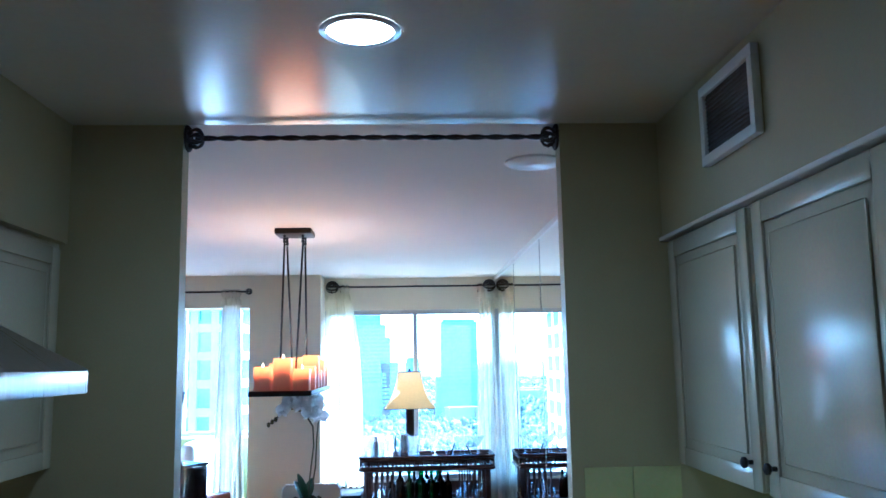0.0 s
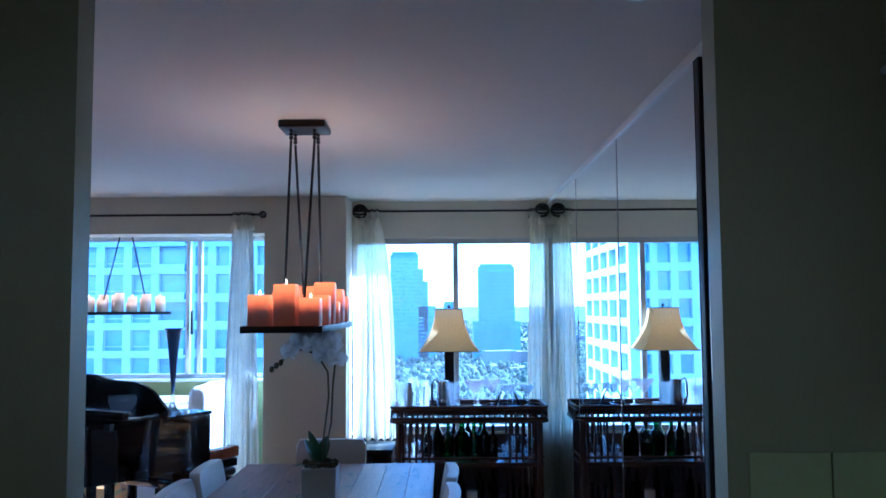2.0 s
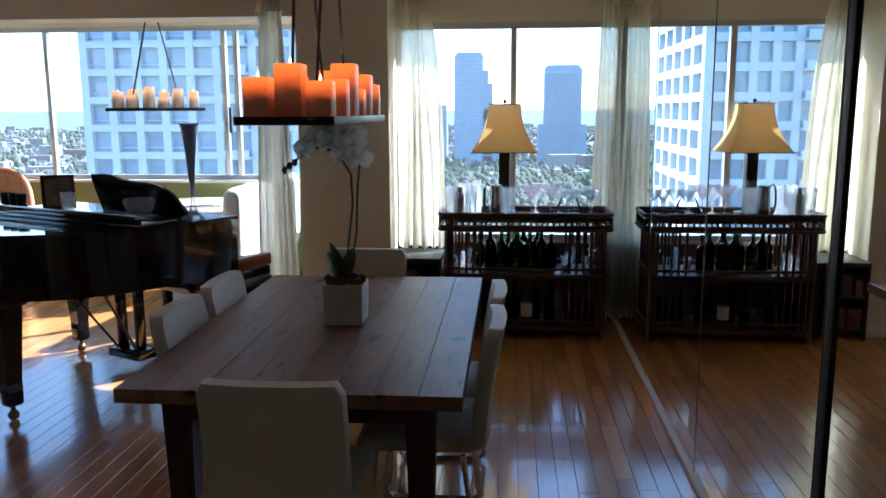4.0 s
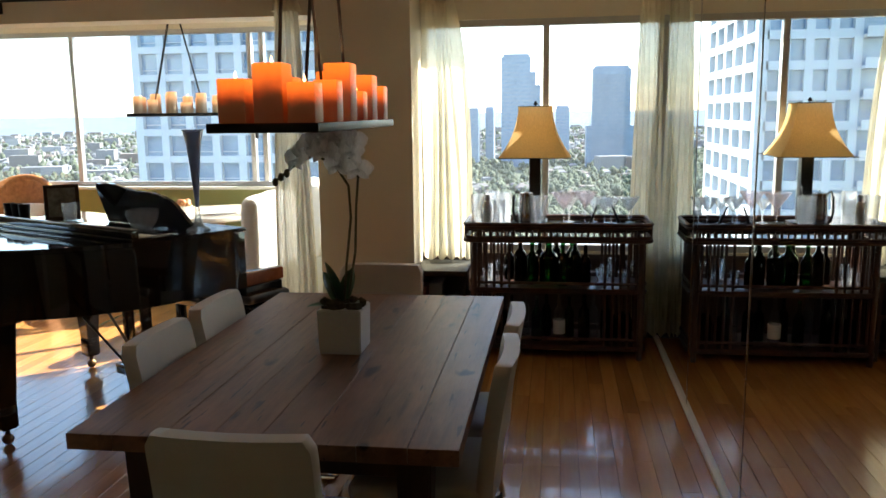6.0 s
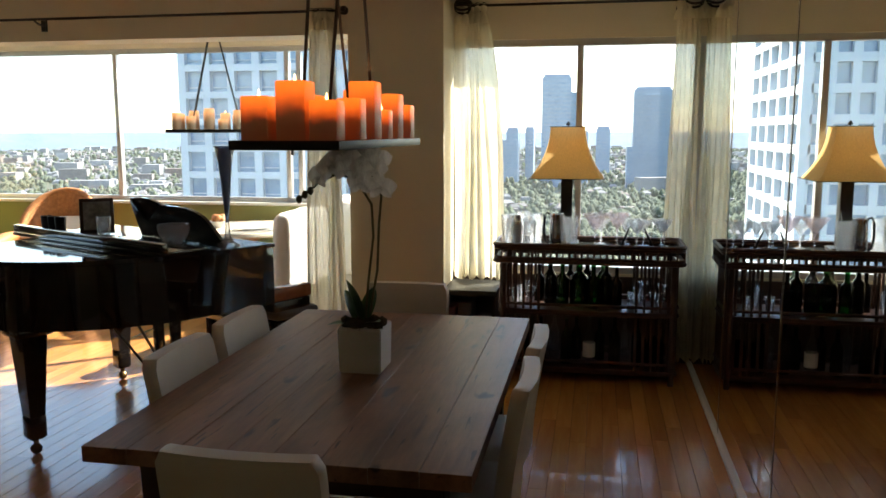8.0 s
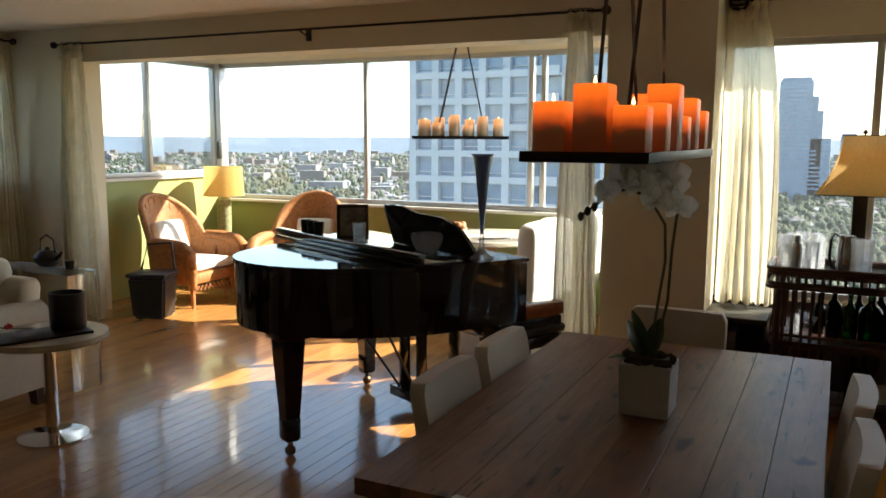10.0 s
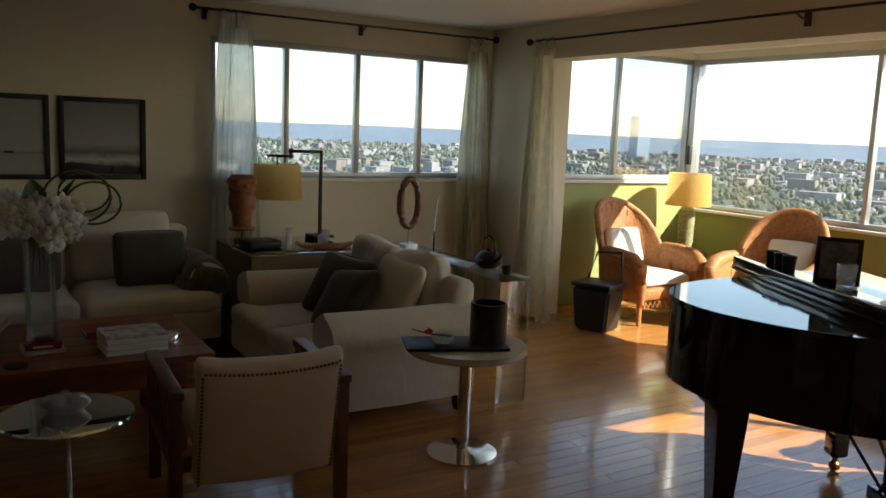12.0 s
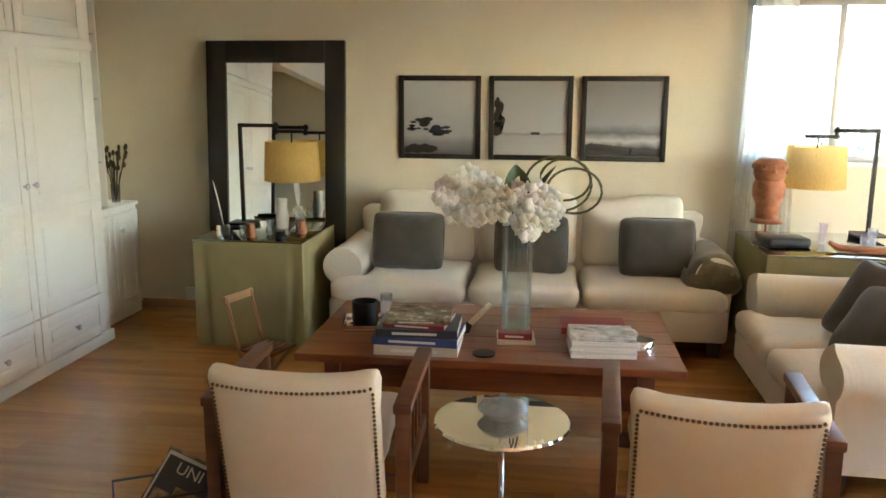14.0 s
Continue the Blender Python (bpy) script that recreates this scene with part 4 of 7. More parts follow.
# orchid in a square pot
op = thing("orchid_pot", "white square glazed planter with moss on the dining table", "planter", 1.185, 5.695, 0.737)
bm = bmesh.new()
vs = box(bm, -0.078, -0.078, 0, 0.078, 0.078, 0.158)
for v in vs:
    if v.co.z < 0.05:
        v.co.x *= 0.95
        v.co.y *= 0.95
bmesh.ops.bevel(bm, geom=bm.edges[:], offset=0.004, segments=2, affect="EDGES")
part("pot", bm, POTW, op)
bm = bmesh.new()
for k in range(40):
    a, r = k * 2.4, 0.07 * (k / 40) ** 0.5
    bmesh.ops.create_icosphere(bm, subdivisions=1, radius=0.018 + 0.006 * math.sin(k), matrix=Matrix.Translation((r * math.cos(a), r * math.sin(a), 0.16 + 0.012 * math.sin(k * 1.7))))
part("moss", bm, MOSS, op, "brown moss heaped over the rim")


def leaf_mesh(bm, base, tip, width, droop=0.0, n=8):
    base, tip = Vector(base), Vector(tip)
    d = tip - base
    side = d.cross(Vector((0, 0, 1)))
    side = (side if side.length > 1e-4 else Vector((1, 0, 0))).normalized()
    up = side.cross(d).normalized()
    rows = []
    for k in range(n + 1):
        f = k / n
        w = width * (math.sin(math.pi * min(1, f * 0.93 + 0.06))) ** 0.7
        c = base + d * f - Vector((0, 0, droop * f * f))
        rows.append([bm.verts.new(c + side * w * s + up * (0.25 * w * abs(s))) for s in (-1, -0.5, 0, 0.5, 1)])
    for a, b in zip(rows, rows[1:]):
        for i in range(4):
            bm.faces.new((a[i], a[i + 1], b[i + 1], b[i]))


def petal_flower(bm, c, facing, size, rng):
    """Moth-orchid bloom: two wide petals, three sepals and a small lip."""
    f = Vector(facing).normalized()
    u = f.cross(Vector((0, 0, 1))).normalized()
    w = u.cross(f)
    for ang, ln, wd in ((0.12, 1.0, 0.52), (math.pi - 0.12, 1.0, 0.52), (math.pi / 2, 0.95, 0.3), (-0.85, 0.9, 0.28), (math.pi + 0.85, 0.9, 0.28), (-math.pi / 2, 0.4, 0.17)):
        ang += rng.uniform(-0.12, 0.12)
        d = (math.cos(ang) * u + math.sin(ang) * w) * size * ln
        s = f.cross(d).normalized() * size * wd
        rows = []
        for k in range(7):
            q = k / 6
            ww = math.sin(math.pi * min(1, 0.12 + q * 0.86)) ** 0.8
            p = Vector(c) + d * q + f * size * (0.34 * math.sin(q * 2.8) - 0.1 * (1 - q))
            rows.append([bm.verts.new(p + s * ww * m - f * size * 0.1 * abs(m)) for m in (-1, -0.5, 0, 0.5, 1)])
        for a, b in zip(rows, rows[1:]):
            for i in range(4):
                bm.faces.new((a[i], a[i + 1], b[i + 1], b[i]))


ot = thing("orchid", "white moth orchid arching on two tall stems", "plant", 1.185, 5.695, 0.89)
rng = random.Random(3)
stem_a = [(0.0, 0, 0), (0.015, 0, 0.16), (0.035, 0, 0.32), (0.03, 0, 0.43), (-0.02, 0, 0.51), (-0.09, 0, 0.535), (-0.16, -0.01, 0.50), (-0.22, -0.02, 0.45)]
stem_b = [(0.01, 0.01, 0), (0.045, 0.01, 0.2), (0.05, 0.02, 0.36), (0.06, 0.02, 0.46), (0.03, 0.01, 0.53), (-0.03, 0.02, 0.55)]
for s in (stem_a, stem_b):
    bm = bmesh.new()
    tube(bm, s, 0.0045, 8)
    part("stem", bm, STEM, ot)
for k, (dx, dy, dz) in enumerate(((-0.135, -0.05, 0.53), (-0.085, -0.075, 0.57), (-0.03, -0.085, 0.555), (-0.05, -0.05, 0.615), (0.015, -0.06, 0.60), (0.06, -0.07, 0.555), (0.075, -0.045, 0.495), (0.02, -0.09, 0.51), (-0.105, 0.03, 0.58), (0.04, 0.03, 0.58))):
    bm = bmesh.new()
    petal_flower(bm, (dx, dy, dz), (rng.uniform(-0.7, 0.5), -1, rng.uniform(-0.15, 0.5)), 0.05 + 0.008 * rng.random(), rng)
    part("flower", bm, PETAL, ot, smooth=True)
for c in ((-0.185, -0.012, 0.475), (-0.205, -0.016, 0.462), (-0.225, -0.02, 0.445)):
    bm = bmesh.new()
    bmesh.ops.create_icosphere(bm, subdivisions=2, radius=0.011, matrix=Matrix.Translation(c) @ Matrix.Diagonal((1, 0.8, 1.4, 1)))
    part("bud", bm, STEM, ot)
for b, p, w in (((-0.01, 0, 0.0), (-0.05, -0.045, 0.19), 0.036), ((-0.02, 0.0, 0.0), (-0.08, 0.03, 0.14), 0.034), ((0, 0, 0.01), (0.02, 0.06, 0.15), 0.03), ((0.01, 0, 0), (-0.12, -0.05, 0.03), 0.034), ((0.0, -0.01, 0), (0.07, -0.06, 0.05), 0.03)):
    bm = bmesh.new()
    leaf_mesh(bm, b, p, w, 0.02)
    part("leaf", bm, LEAF, ot, smooth=True)


# ---- candle chandeliers ----
def candle_mat(name, low, high, s0, s1):
    m, t, b = nt(name)
    c = nd(t, "TexCoord")
    sp_ = nd(t, "SeparateXYZ")
    t.links.new(c.outputs["Generated"], sp_.inputs[0])
    n = nd(t, "TexNoise", Scale=3.0, Detail=2.0)
    t.links.new(c.outputs["Generated"], n.inputs["Vector"])
    ad = nd(t, "Math")
    ad.operation = "MULTIPLY_ADD"
    ad.inputs[1].default_value = 0.35
    t.links.new(n.outputs[0], ad.inputs[0])
    t.links.new(sp_.outputs[2], ad.inputs[2])
    f = ad.outputs[0]
    t.links.new(ramp(t, f, [(0.35, low), (0.95, high)]), b.inputs["Emission Color"])
    mr = nd(t, "MapRange")
    mr.inputs[1].default_value, mr.inputs[2].default_value, mr.inputs[3].default_value, mr.inputs[4].default_value = 0.6, 1.22, s0, s1
    t.links.new(f, mr.inputs[0])
    t.links.new(mr.outputs[0], b.inputs["Emission Strength"])
    b.inputs["Base Color"].default_value = (0.5, 0.4, 0.3, 1)
    b.inputs["Roughness"].default_value = 0.5
    return m


CANDLE = candle_mat("lit_wax", (0.8, 0.03, 0.004), (1.0, 0.14, 0.01), 0.008, 0.42)
CANDLE2 = candle_mat("pale_lit_wax", (0.7, 0.25, 0.1), (1.0, 0.42, 0.14), 0.0, 0.3)
FLAME = emit_mat("candle_flame", (1.0, 0.62, 0.22), 2.0)


def chandelier(x, y, z, top, w, l, square, label, candles, mat, cw, cl):
    t = thing("chandelier", label, "chandelier", x, y, z)
    bm = B(-w / 2, -l / 2, 0, w / 2, l / 2, 0.012, bev=0.002)
    for a in ((-w / 2 - 0.012, -l / 2 - 0.012, -0.012, w / 2 + 0.012, -l / 2, 0.016), (-w / 2 - 0.012, l / 2, -0.012, w / 2 + 0.012, l / 2 + 0.012, 0.016), (-w / 2 - 0.012, -l / 2, -0.012, -w / 2, l / 2, 0.016), (w / 2, -l / 2, -0.012, w / 2 + 0.012, l / 2, 0.016)):
        box(bm, *a, bev=0.003)
    part("tray", bm, IRON, t, "black iron tray with a moulded rim")
    part("canopy", B(-cw, -cl, top - z - 0.035, cw, cl, top - z, bev=0.008), IRON, t, "dark rectangular ceiling canopy")
    for sx in (-1, 1):
        for sy in (-1, 1):
            bm = bmesh.new()
            a = Vector((sx * w * 0.14, sy * l * 0.25, 0.07))
            b = Vector((sx * cw * 0.5, sy * cl * 0.55, top - z - 0.09))
            tube(bm, [a, b], 0.006, 8)
            for k in range(4):
                for e, s in ((a, -1), (b, 1)):
                    bmesh.ops.create_icosphere(bm, subdivisions=1, radius=0.012 - 0.001 * k, matrix=Matrix.Translation(e + Vector((0, 0, s * (0.013 + 0.017 * k)))))
            part("rod", bm, IRON, t)
    for cx, cy, r, h, lit in candles:
        h *= 0.88
        bm = bmesh.new()
        if square:
            box(bm, cx - r, cy - r, 0.012, cx + r, cy + r, 0.012 + h, bev=0.006)
        else:
            lathe(bm, [(r * 0.98, 0), (r, 0.01), (r, h - 0.008), (r * 0.9, h), (r * 0.4, h - 0.012)], (cx, cy, 0.012), 16)
        c = part("candle", bm, mat, t)
        if lit:
            bm = bmesh.new()
            lathe(bm, [(0.001, 0), (0.005, 0.006), (0.003, 0.014), (0.0005, 0.022)], (cx, cy, h + 0.012), 8)
            part("flame", bm, FLAME, c, "small flickering flame")
    return t


CS = [(-0.105, -0.45, 0.043, 0.15, 1), (0.0, -0.43, 0.046, 0.2, 1), (0.107, -0.46, 0.042, 0.135, 1), (-0.1, -0.28, 0.042, 0.12, 0), (0.02, -0.26, 0.04, 0.11, 1), (0.12, -0.26, 0.038, 0.15, 0),
      (-0.08, -0.08, 0.045, 0.17, 1), (0.11, -0.07, 0.045, 0.22, 0), (0.02, 0.02, 0.036, 0.1, 0), (-0.1, 0.14, 0.04, 0.13, 1), (0.12, 0.1, 0.034, 0.12, 1), (0.11, 0.25, 0.045, 0.19, 0),
      (-0.02, 0.28, 0.045, 0.21, 0), (-0.11, 0.36, 0.04, 0.15, 0), (0.12, 0.42, 0.04, 0.15, 1), (0.0, 0.45, 0.045, 0.17, 0)]
chandelier(1.097, 5.733, 1.527, H, 0.31, 1.05, True, "black iron tray chandelier with lit square orange candles", CS, CANDLE, 0.11, 0.10)
rng = random.Random(11)
CS2 = [(-0.11 + 0.11 * (k % 3), -0.32 + 0.128 * (k // 3) + rng.uniform(-0.015, 0.015), 0.043, rng.uniform(0.1, 0.21), k % 3 == 0) for k in range(18)]
chandelier(-1.30, 9.70, 1.575, SC, 0.31, 0.8, False, "black iron tray chandelier with pale round candles in the sunroom", CS2, CANDLE2, 0.07, 0.09).matrix_world = pose(-1.30, 9.70, 1.575, 0, 0, -68)
_ld = bpy.data.lights.new("candle_light", "AREA")
_ld.energy, _ld.color, _ld.shape, _ld.size, _ld.size_y = 0.5, (1.0, 0.5, 0.2), "RECTANGLE", 0.25, 0.95
new("candle_light", _ld).matrix_world = look((1.097, 5.733, 1.79), (1.097, 5.734, 3))

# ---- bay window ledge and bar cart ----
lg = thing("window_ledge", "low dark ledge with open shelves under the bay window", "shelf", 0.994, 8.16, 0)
part("top", B(0, 0, 0.505, 0.36, 0.455, 0.54, bev=0.004), noise_mat("black_ledge_paint", (0.012, 0.013, 0.01), (0.03, 0.032, 0.024), 6, 0.5, 90, 0.1), lg, "black polished ledge top")
# Panel runs past the ledge, added in place of deep shade behind the cart.
part("back", B(0, 0.44, 0, 1.625, 0.455, 0.585), DARKW, lg, "dark panel added in place of shade under the window")
for x in (0, 0.33):
    part("side_panel", B(x, 0.01, 0, x + 0.02, 0.44, 0.505), DARKW, lg)
for z in (0.06, 0.28):
    part("shelf", B(0.02, 0.015, z, 0.33, 0.44, z + 0.018), DARKW, lg)
rng = random.Random(5)
for z in (0.078, 0.298):
    x = 0.03
    while x < 0.2:
        w = rng.uniform(0.05, 0.11)
        bk = thing("storage_box", "dark box kept on the ledge shelf", "box", 0.994 + x, 8.19, z, 0, "boxes on the ledge shelves")
        part("body", B(0, 0, 0, w, 0.2, rng.uniform(0.08, 0.16), bev=0.004), noise_mat("box_cover", (0.05, 0.05, 0.06), (rng.uniform(0.1, 0.3), 0.1, 0.1), 6, 0.6), bk)
        x += w + 0.02

CX0, CY0, CW, CD = 1.352, 8.03, 1.166, 0.44
ct = thing("bar_cart", "dark rattan bar cart with spindle gallery and bottle shelves", "bar cart", CX0, CY0, 0)
for x in (0.06, CW - 0.06):
    for y in (0.03, CD - 0.03):
        bm = bmesh.new()
        tube(bm, [(x, y, 0.0), (x, y, 0.79)], 0.018, 10)
        for z in (0.16, 0.46, 0.7):
            lathe(bm, [(0.019, -0.012), (0.023, 0), (0.019, 0.012)], (x, y, z), 10)
        part("post", bm, CARTW, ct)
for z in (0.07, 0.44):
    part("shelf", B(0.045, 0.015, z, CW - 0.045, CD - 0.015, z + 0.02, bev=0.003), CARTW, ct)
part("tray_top", B(0.012, 0.012, 0.828, CW - 0.012, CD - 0.012, 0.842, bev=0.003), noise_mat("smoked_glass_top", (0.03, 0.035, 0.035), (0.05, 0.055, 0.055), 5, 0.08, 60, 0.0), ct, "smoked glass top inside the gallery")


def rail_run(z, inset, r):
    """A closed cane rail with rounded corners."""
    bm = bmesh.new()
    c, pts = 0.05, []
    for cx, cy, a0 in ((CW - inset - c, inset + c, -90), (CW - inset - c, CD - inset - c, 0), (inset + c, CD - inset - c, 90), (inset + c, inset + c, 180)):
        pts += [(cx + c * math.cos(radians(a0 + q * 22.5)), cy + c * math.sin(radians(a0 + q * 22.5)), z) for q in range(5)]
    tube(bm, pts + pts[:1], r, 8)
    part("rail", bm, CARTW, ct)


rail_run(0.868, 0.0, 0.013)
rail_run(0.846, 0.004, 0.011)
rail_run(0.785, 0.004, 0.011)
rail_run(0.765, 0.0, 0.013)
rail_run(0.49, 0.03, 0.01)
rail_run(0.435, 0.03, 0.012)
rail_run(0.13, 0.03, 0.01)
rail_run(0.065, 0.03, 0.012)
sp_me = {}


def spindle(x, y, z0, z1, r=0.0075):
    key = (round(z1 - z0, 3), r)
    if key not in sp_me:
        bm = bmesh.new()
        tube(bm, [(0, 0, 0), (0, 0, key[0])], r, 6)
        o = part("spindle", bm, CARTW, ct)
        sp_me[key] = o.data
    else:
        o = new("spindle", sp_me[key])
        o.parent = ct
    o.location = (x, y, z0)


for k in range(29):
    x = 0.05 + k * (CW - 0.1) / 28
    for y in (0.002, CD - 0.002):
        spindle(x, y, 0.765, 0.846, 0.009 if k % 2 else 0.006)
for k in range(9):
    y = 0.05 + k * (CD - 0.1) / 8
    for x in (0.002, CW - 0.002):
        spindle(x, y, 0.765, 0.846)
        inx = 0.04 if x < 0.5 else -0.04
        spindle(x + inx, y, 0.44, 0.765, 0.01)
        spindle(x + inx, y, 0.07, 0.44, 0.01)
for k in range(5):
    for x in (0.09 + k * 0.048, CW - 0.09 - k * 0.048):
        for y in (0.032, CD - 0.032):
            spindle(x, y, 0.46, 0.765, 0.01)
            spindle(x, y, 0.09, 0.44, 0.01)


def lathe_thing(name, label, cat, x, y, z, profile, mat, group="", seg=18, pname="body", inner=True):
    t = thing(name, label, cat, x, y, z, 0, group)
    bm = bmesh.new()
    lathe(bm, profile, (0, 0, 0), seg, cap=not inner)
    part(pname, bm, mat, t, smooth=50)
    return t


def tumbler(r, h, th=0.003):
    return [(0.001, 0), (r * 0.8, 0), (r, h), (r - th, h), (r * 0.8 - th, 0.008), (0.001, 0.008)]


def martini(h=0.17, r=0.055):
    return [(0.001, 0), (r * 0.62, 0), (r * 0.62, 0.003), (0.006, 0.01), (0.005, h * 0.5), (r, h), (r - 0.002, h), (0.004, h * 0.53), (0.001, h * 0.53)]


def bottle(r, h):
    return [(0.001, 0), (r, 0), (r, h * 0.58), (r * 0.85, h * 0.66), (r * 0.36, h * 0.76), (r * 0.34, h * 0.97), (r * 0.4, h), (0.001, h)]


ZT = 0.843
rng = random.Random(21)
for x, y, r, h in ((0.075, 0.13, 0.045, 0.2), (0.1, 0.27, 0.042, 0.19), (0.155, 0.30, 0.044, 0.21), (0.215, 0.11, 0.04, 0.17), (0.245, 0.22, 0.044, 0.205), (0.06, 0.33, 0.04, 0.18)):
    lathe_thing("tumbler_glass", "tall clear drinking glass on the bar cart", "glass", CX0 + x, CY0 + y, ZT, tumbler(r, h), CLEAR, "glasses on the bar cart")
for x, y, m, h, r in ((0.625, 0.14, PINKGLASS, 0.215, 0.085), (0.76, 0.2, PINKGLASS, 0.215, 0.078), (0.66, 0.33, CLEAR, 0.16, 0.06), (0.88, 0.15, CLEAR, 0.18, 0.062), (0.93, 0.29, CLEAR, 0.17, 0.06), (1.03, 0.16, CLEAR, 0.18, 0.062), (1.06, 0.32, CLEAR, 0.17, 0.055), (0.82, 0.33, CLEAR, 0.17, 0.055)):
    lathe_thing("martini_glass", "stemmed martini glass on the bar cart" if m is CLEAR else "wide martini glass with a pink rim on the bar cart", "glass", CX0 + x, CY0 + y, ZT, martini(h, r), m, "glasses on the bar cart")
sk = thing("cocktail_shaker", "dark steel cocktail shaker with a stepped cap", "shaker", CX0 + 0.135, CY0 + 0.16, ZT)
bm = bmesh.new()
lathe(bm, [(0.03, 0), (0.036, 0.12), (0.03, 0.135)], (0, 0, 0), 20)
part("cup", bm, STEEL, sk)
bm = bmesh.new()
lathe(bm, [(0.031, 0.135), (0.026, 0.155), (0.018, 0.16), (0.018, 0.195), (0.013, 0.2)], (0, 0, 0), 20)
part("cap", bm, STEEL, sk)
pt = thing("water_pitcher", "dark metal pitcher with a loop handle", "pitcher", CX0 + 0.385, CY0 + 0.11, ZT)
bm = bmesh.new()
lathe(bm, [(0.04, 0), (0.05, 0.02), (0.046, 0.12), (0.042, 0.19), (0.046, 0.215), (0.042, 0.215), (0.038, 0.19), (0.001, 0.02)], (0, 0, 0), 20, False)
part("jug", bm, CHROME, pt)
bm = bmesh.new()
tube(bm, [(-0.04, 0, 0.21), (-0.062, 0, 0.225), (-0.078, 0, 0.19), (-0.082, 0, 0.1), (-0.07, 0, 0.04), (-0.045, 0, 0.02)], 0.008)
part("handle", bm, IRON, pt)
lathe_thing("mixing_glass", "tall clear ribbed mixing glass on the bar cart", "glass", CX0 + 0.47, CY0 + 0.09, ZT, tumbler(0.052, 0.2), CLEAR)
bm = bmesh.new()
tube(bm, [(0, 0, 0.012), (0.03, 0, 0.26)], 0.003, 6)
st_ = thing("stirring_stick", "thin clear stirring stick standing in the mixing glass", "stirrer", CX0 + 0.47, CY0 + 0.09, ZT)
part("stick", bm, CLEAR, st_)
for k, (x, lean) in enumerate(((0.78, 30), (0.98, -35))):
    tg = thing("cocktail_spoon", "dark bar spoon leaning among the glasses", "spoon", CX0 + x, CY0 + 0.1, ZT + 0.004, 0, "tools on the bar cart")
    bm = bmesh.new()
    tube(bm, [(0, 0, 0), (0.1 * math.sin(radians(lean)), 0, 0.13)], [0.012, 0.004], 8)
    part("shaft", bm, IRON, tg)
DK, GN = (DARKGLASS, "dark glass bottle standing on the cart shelf"), (GREENGLASS, "green glass bottle standing on the cart shelf")
for x, y, r, h, (m, nm) in ((0.345, 0.2, 0.042, 0.3, DK), (0.425, 0.14, 0.04, 0.285, GN), (0.53, 0.17, 0.062, 0.29, GN), (0.62, 0.13, 0.042, 0.275, GN), (0.7, 0.19, 0.04, 0.295, DK), (0.765, 0.13, 0.036, 0.26, DK), (0.47, 0.3, 0.04, 0.27, DK), (0.58, 0.32, 0.042, 0.29, DK), (0.68, 0.33, 0.04, 0.28, GN), (0.27, 0.3, 0.036, 0.24, DK)):
    lathe_thing("bottle", nm, "bottle", CX0 + x, CY0 + y, 0.461, bottle(r, h), m, "bottles on the bar cart")
for k in range(9):
    m, nm = ((DARKGLASS, "dark wine bottle on the low cart shelf"), (CLEAR, "clear spirit bottle on the low cart shelf"), (GREENGLASS, "green bottle on the low cart shelf"))[k % 3]
    b_ = lathe_thing("bottle", nm, "bottle", CX0 + 0.3 + k * 0.075 + rng.uniform(-0.012, 0.012), CY0 + 0.13 + 0.12 * (k % 2), 0.091, bottle(0.032 + 0.006 * rng.random(), 0.26 + 0.06 * rng.random()), m, "bottles on the bar cart")
    if k == 4:
        bm = bmesh.new()
        lathe(bm, [(0.0395, 0.05), (0.0395, 0.12 + 0.02 * (k % 3))], (0, 0, 0), 18, False)
        part("label", bm, PAPER, b_, "pale paper label")
for k, (x, y) in enumerate(((0.13, 0.12), (0.2, 0.17), (0.15, 0.25), (0.235, 0.1), (0.86, 0.12), (0.93, 0.17), (1.0, 0.11), (1.05, 0.2), (0.9, 0.28))):
    lathe_thing("small_glass", "small stemmed glass kept in the end of the cart", "glass", CX0 + x, CY0 + y, 0.461, martini(0.13 + 0.02 * (k % 3), 0.034) if k % 2 else tumbler(0.03, 0.11), CLEAR, "glasses on the bar cart")
for x, y, w in ((0.15, 0.14, 0.055), (0.24, 0.2, 0.045), (0.92, 0.16, 0.05), (1.02, 0.22, 0.055)):
    lathe_thing("jar", "squat dark jar on the low cart shelf", "jar", CX0 + x, CY0 + y, 0.091, [(0.001, 0), (w, 0), (w, 0.12), (w * 0.8, 0.15), (w * 0.8, 0.17), (0.001, 0.175)], DARKGLASS, "jars on the bar cart")


def bell_shade(bm, w0, w1, h, z, n=10, square=True):
    """Flared shade with concave sides; the four corners curve too."""
    rings = []
    for k in range(n + 1):
        f = k / n
        r = w0 + (w1 - w0) * (1 - 0.85 * (1 - f) ** 2.2 - 0.15 * (1 - f))
        pts = []
        for c in range(4):
            for q in range(4):
                a = c * math.pi / 2 - math.pi / 4 + q * math.pi / 8
                rr = r / max(abs(math.cos(a)), abs(math.sin(a))) if square else r
                rr = min(rr, r * 1.3)
                pts.append((rr * math.cos(a), rr * math.sin(a), z + h * f))
        rings.append([bm.verts.new(p) for p in pts])
    for a, b in zip(rings, rings[1:]):
        m = len(a)
        for k in range(m):
            bm.faces.new((a[k], a[(k + 1) % m], b[(k + 1) % m], b[k]))


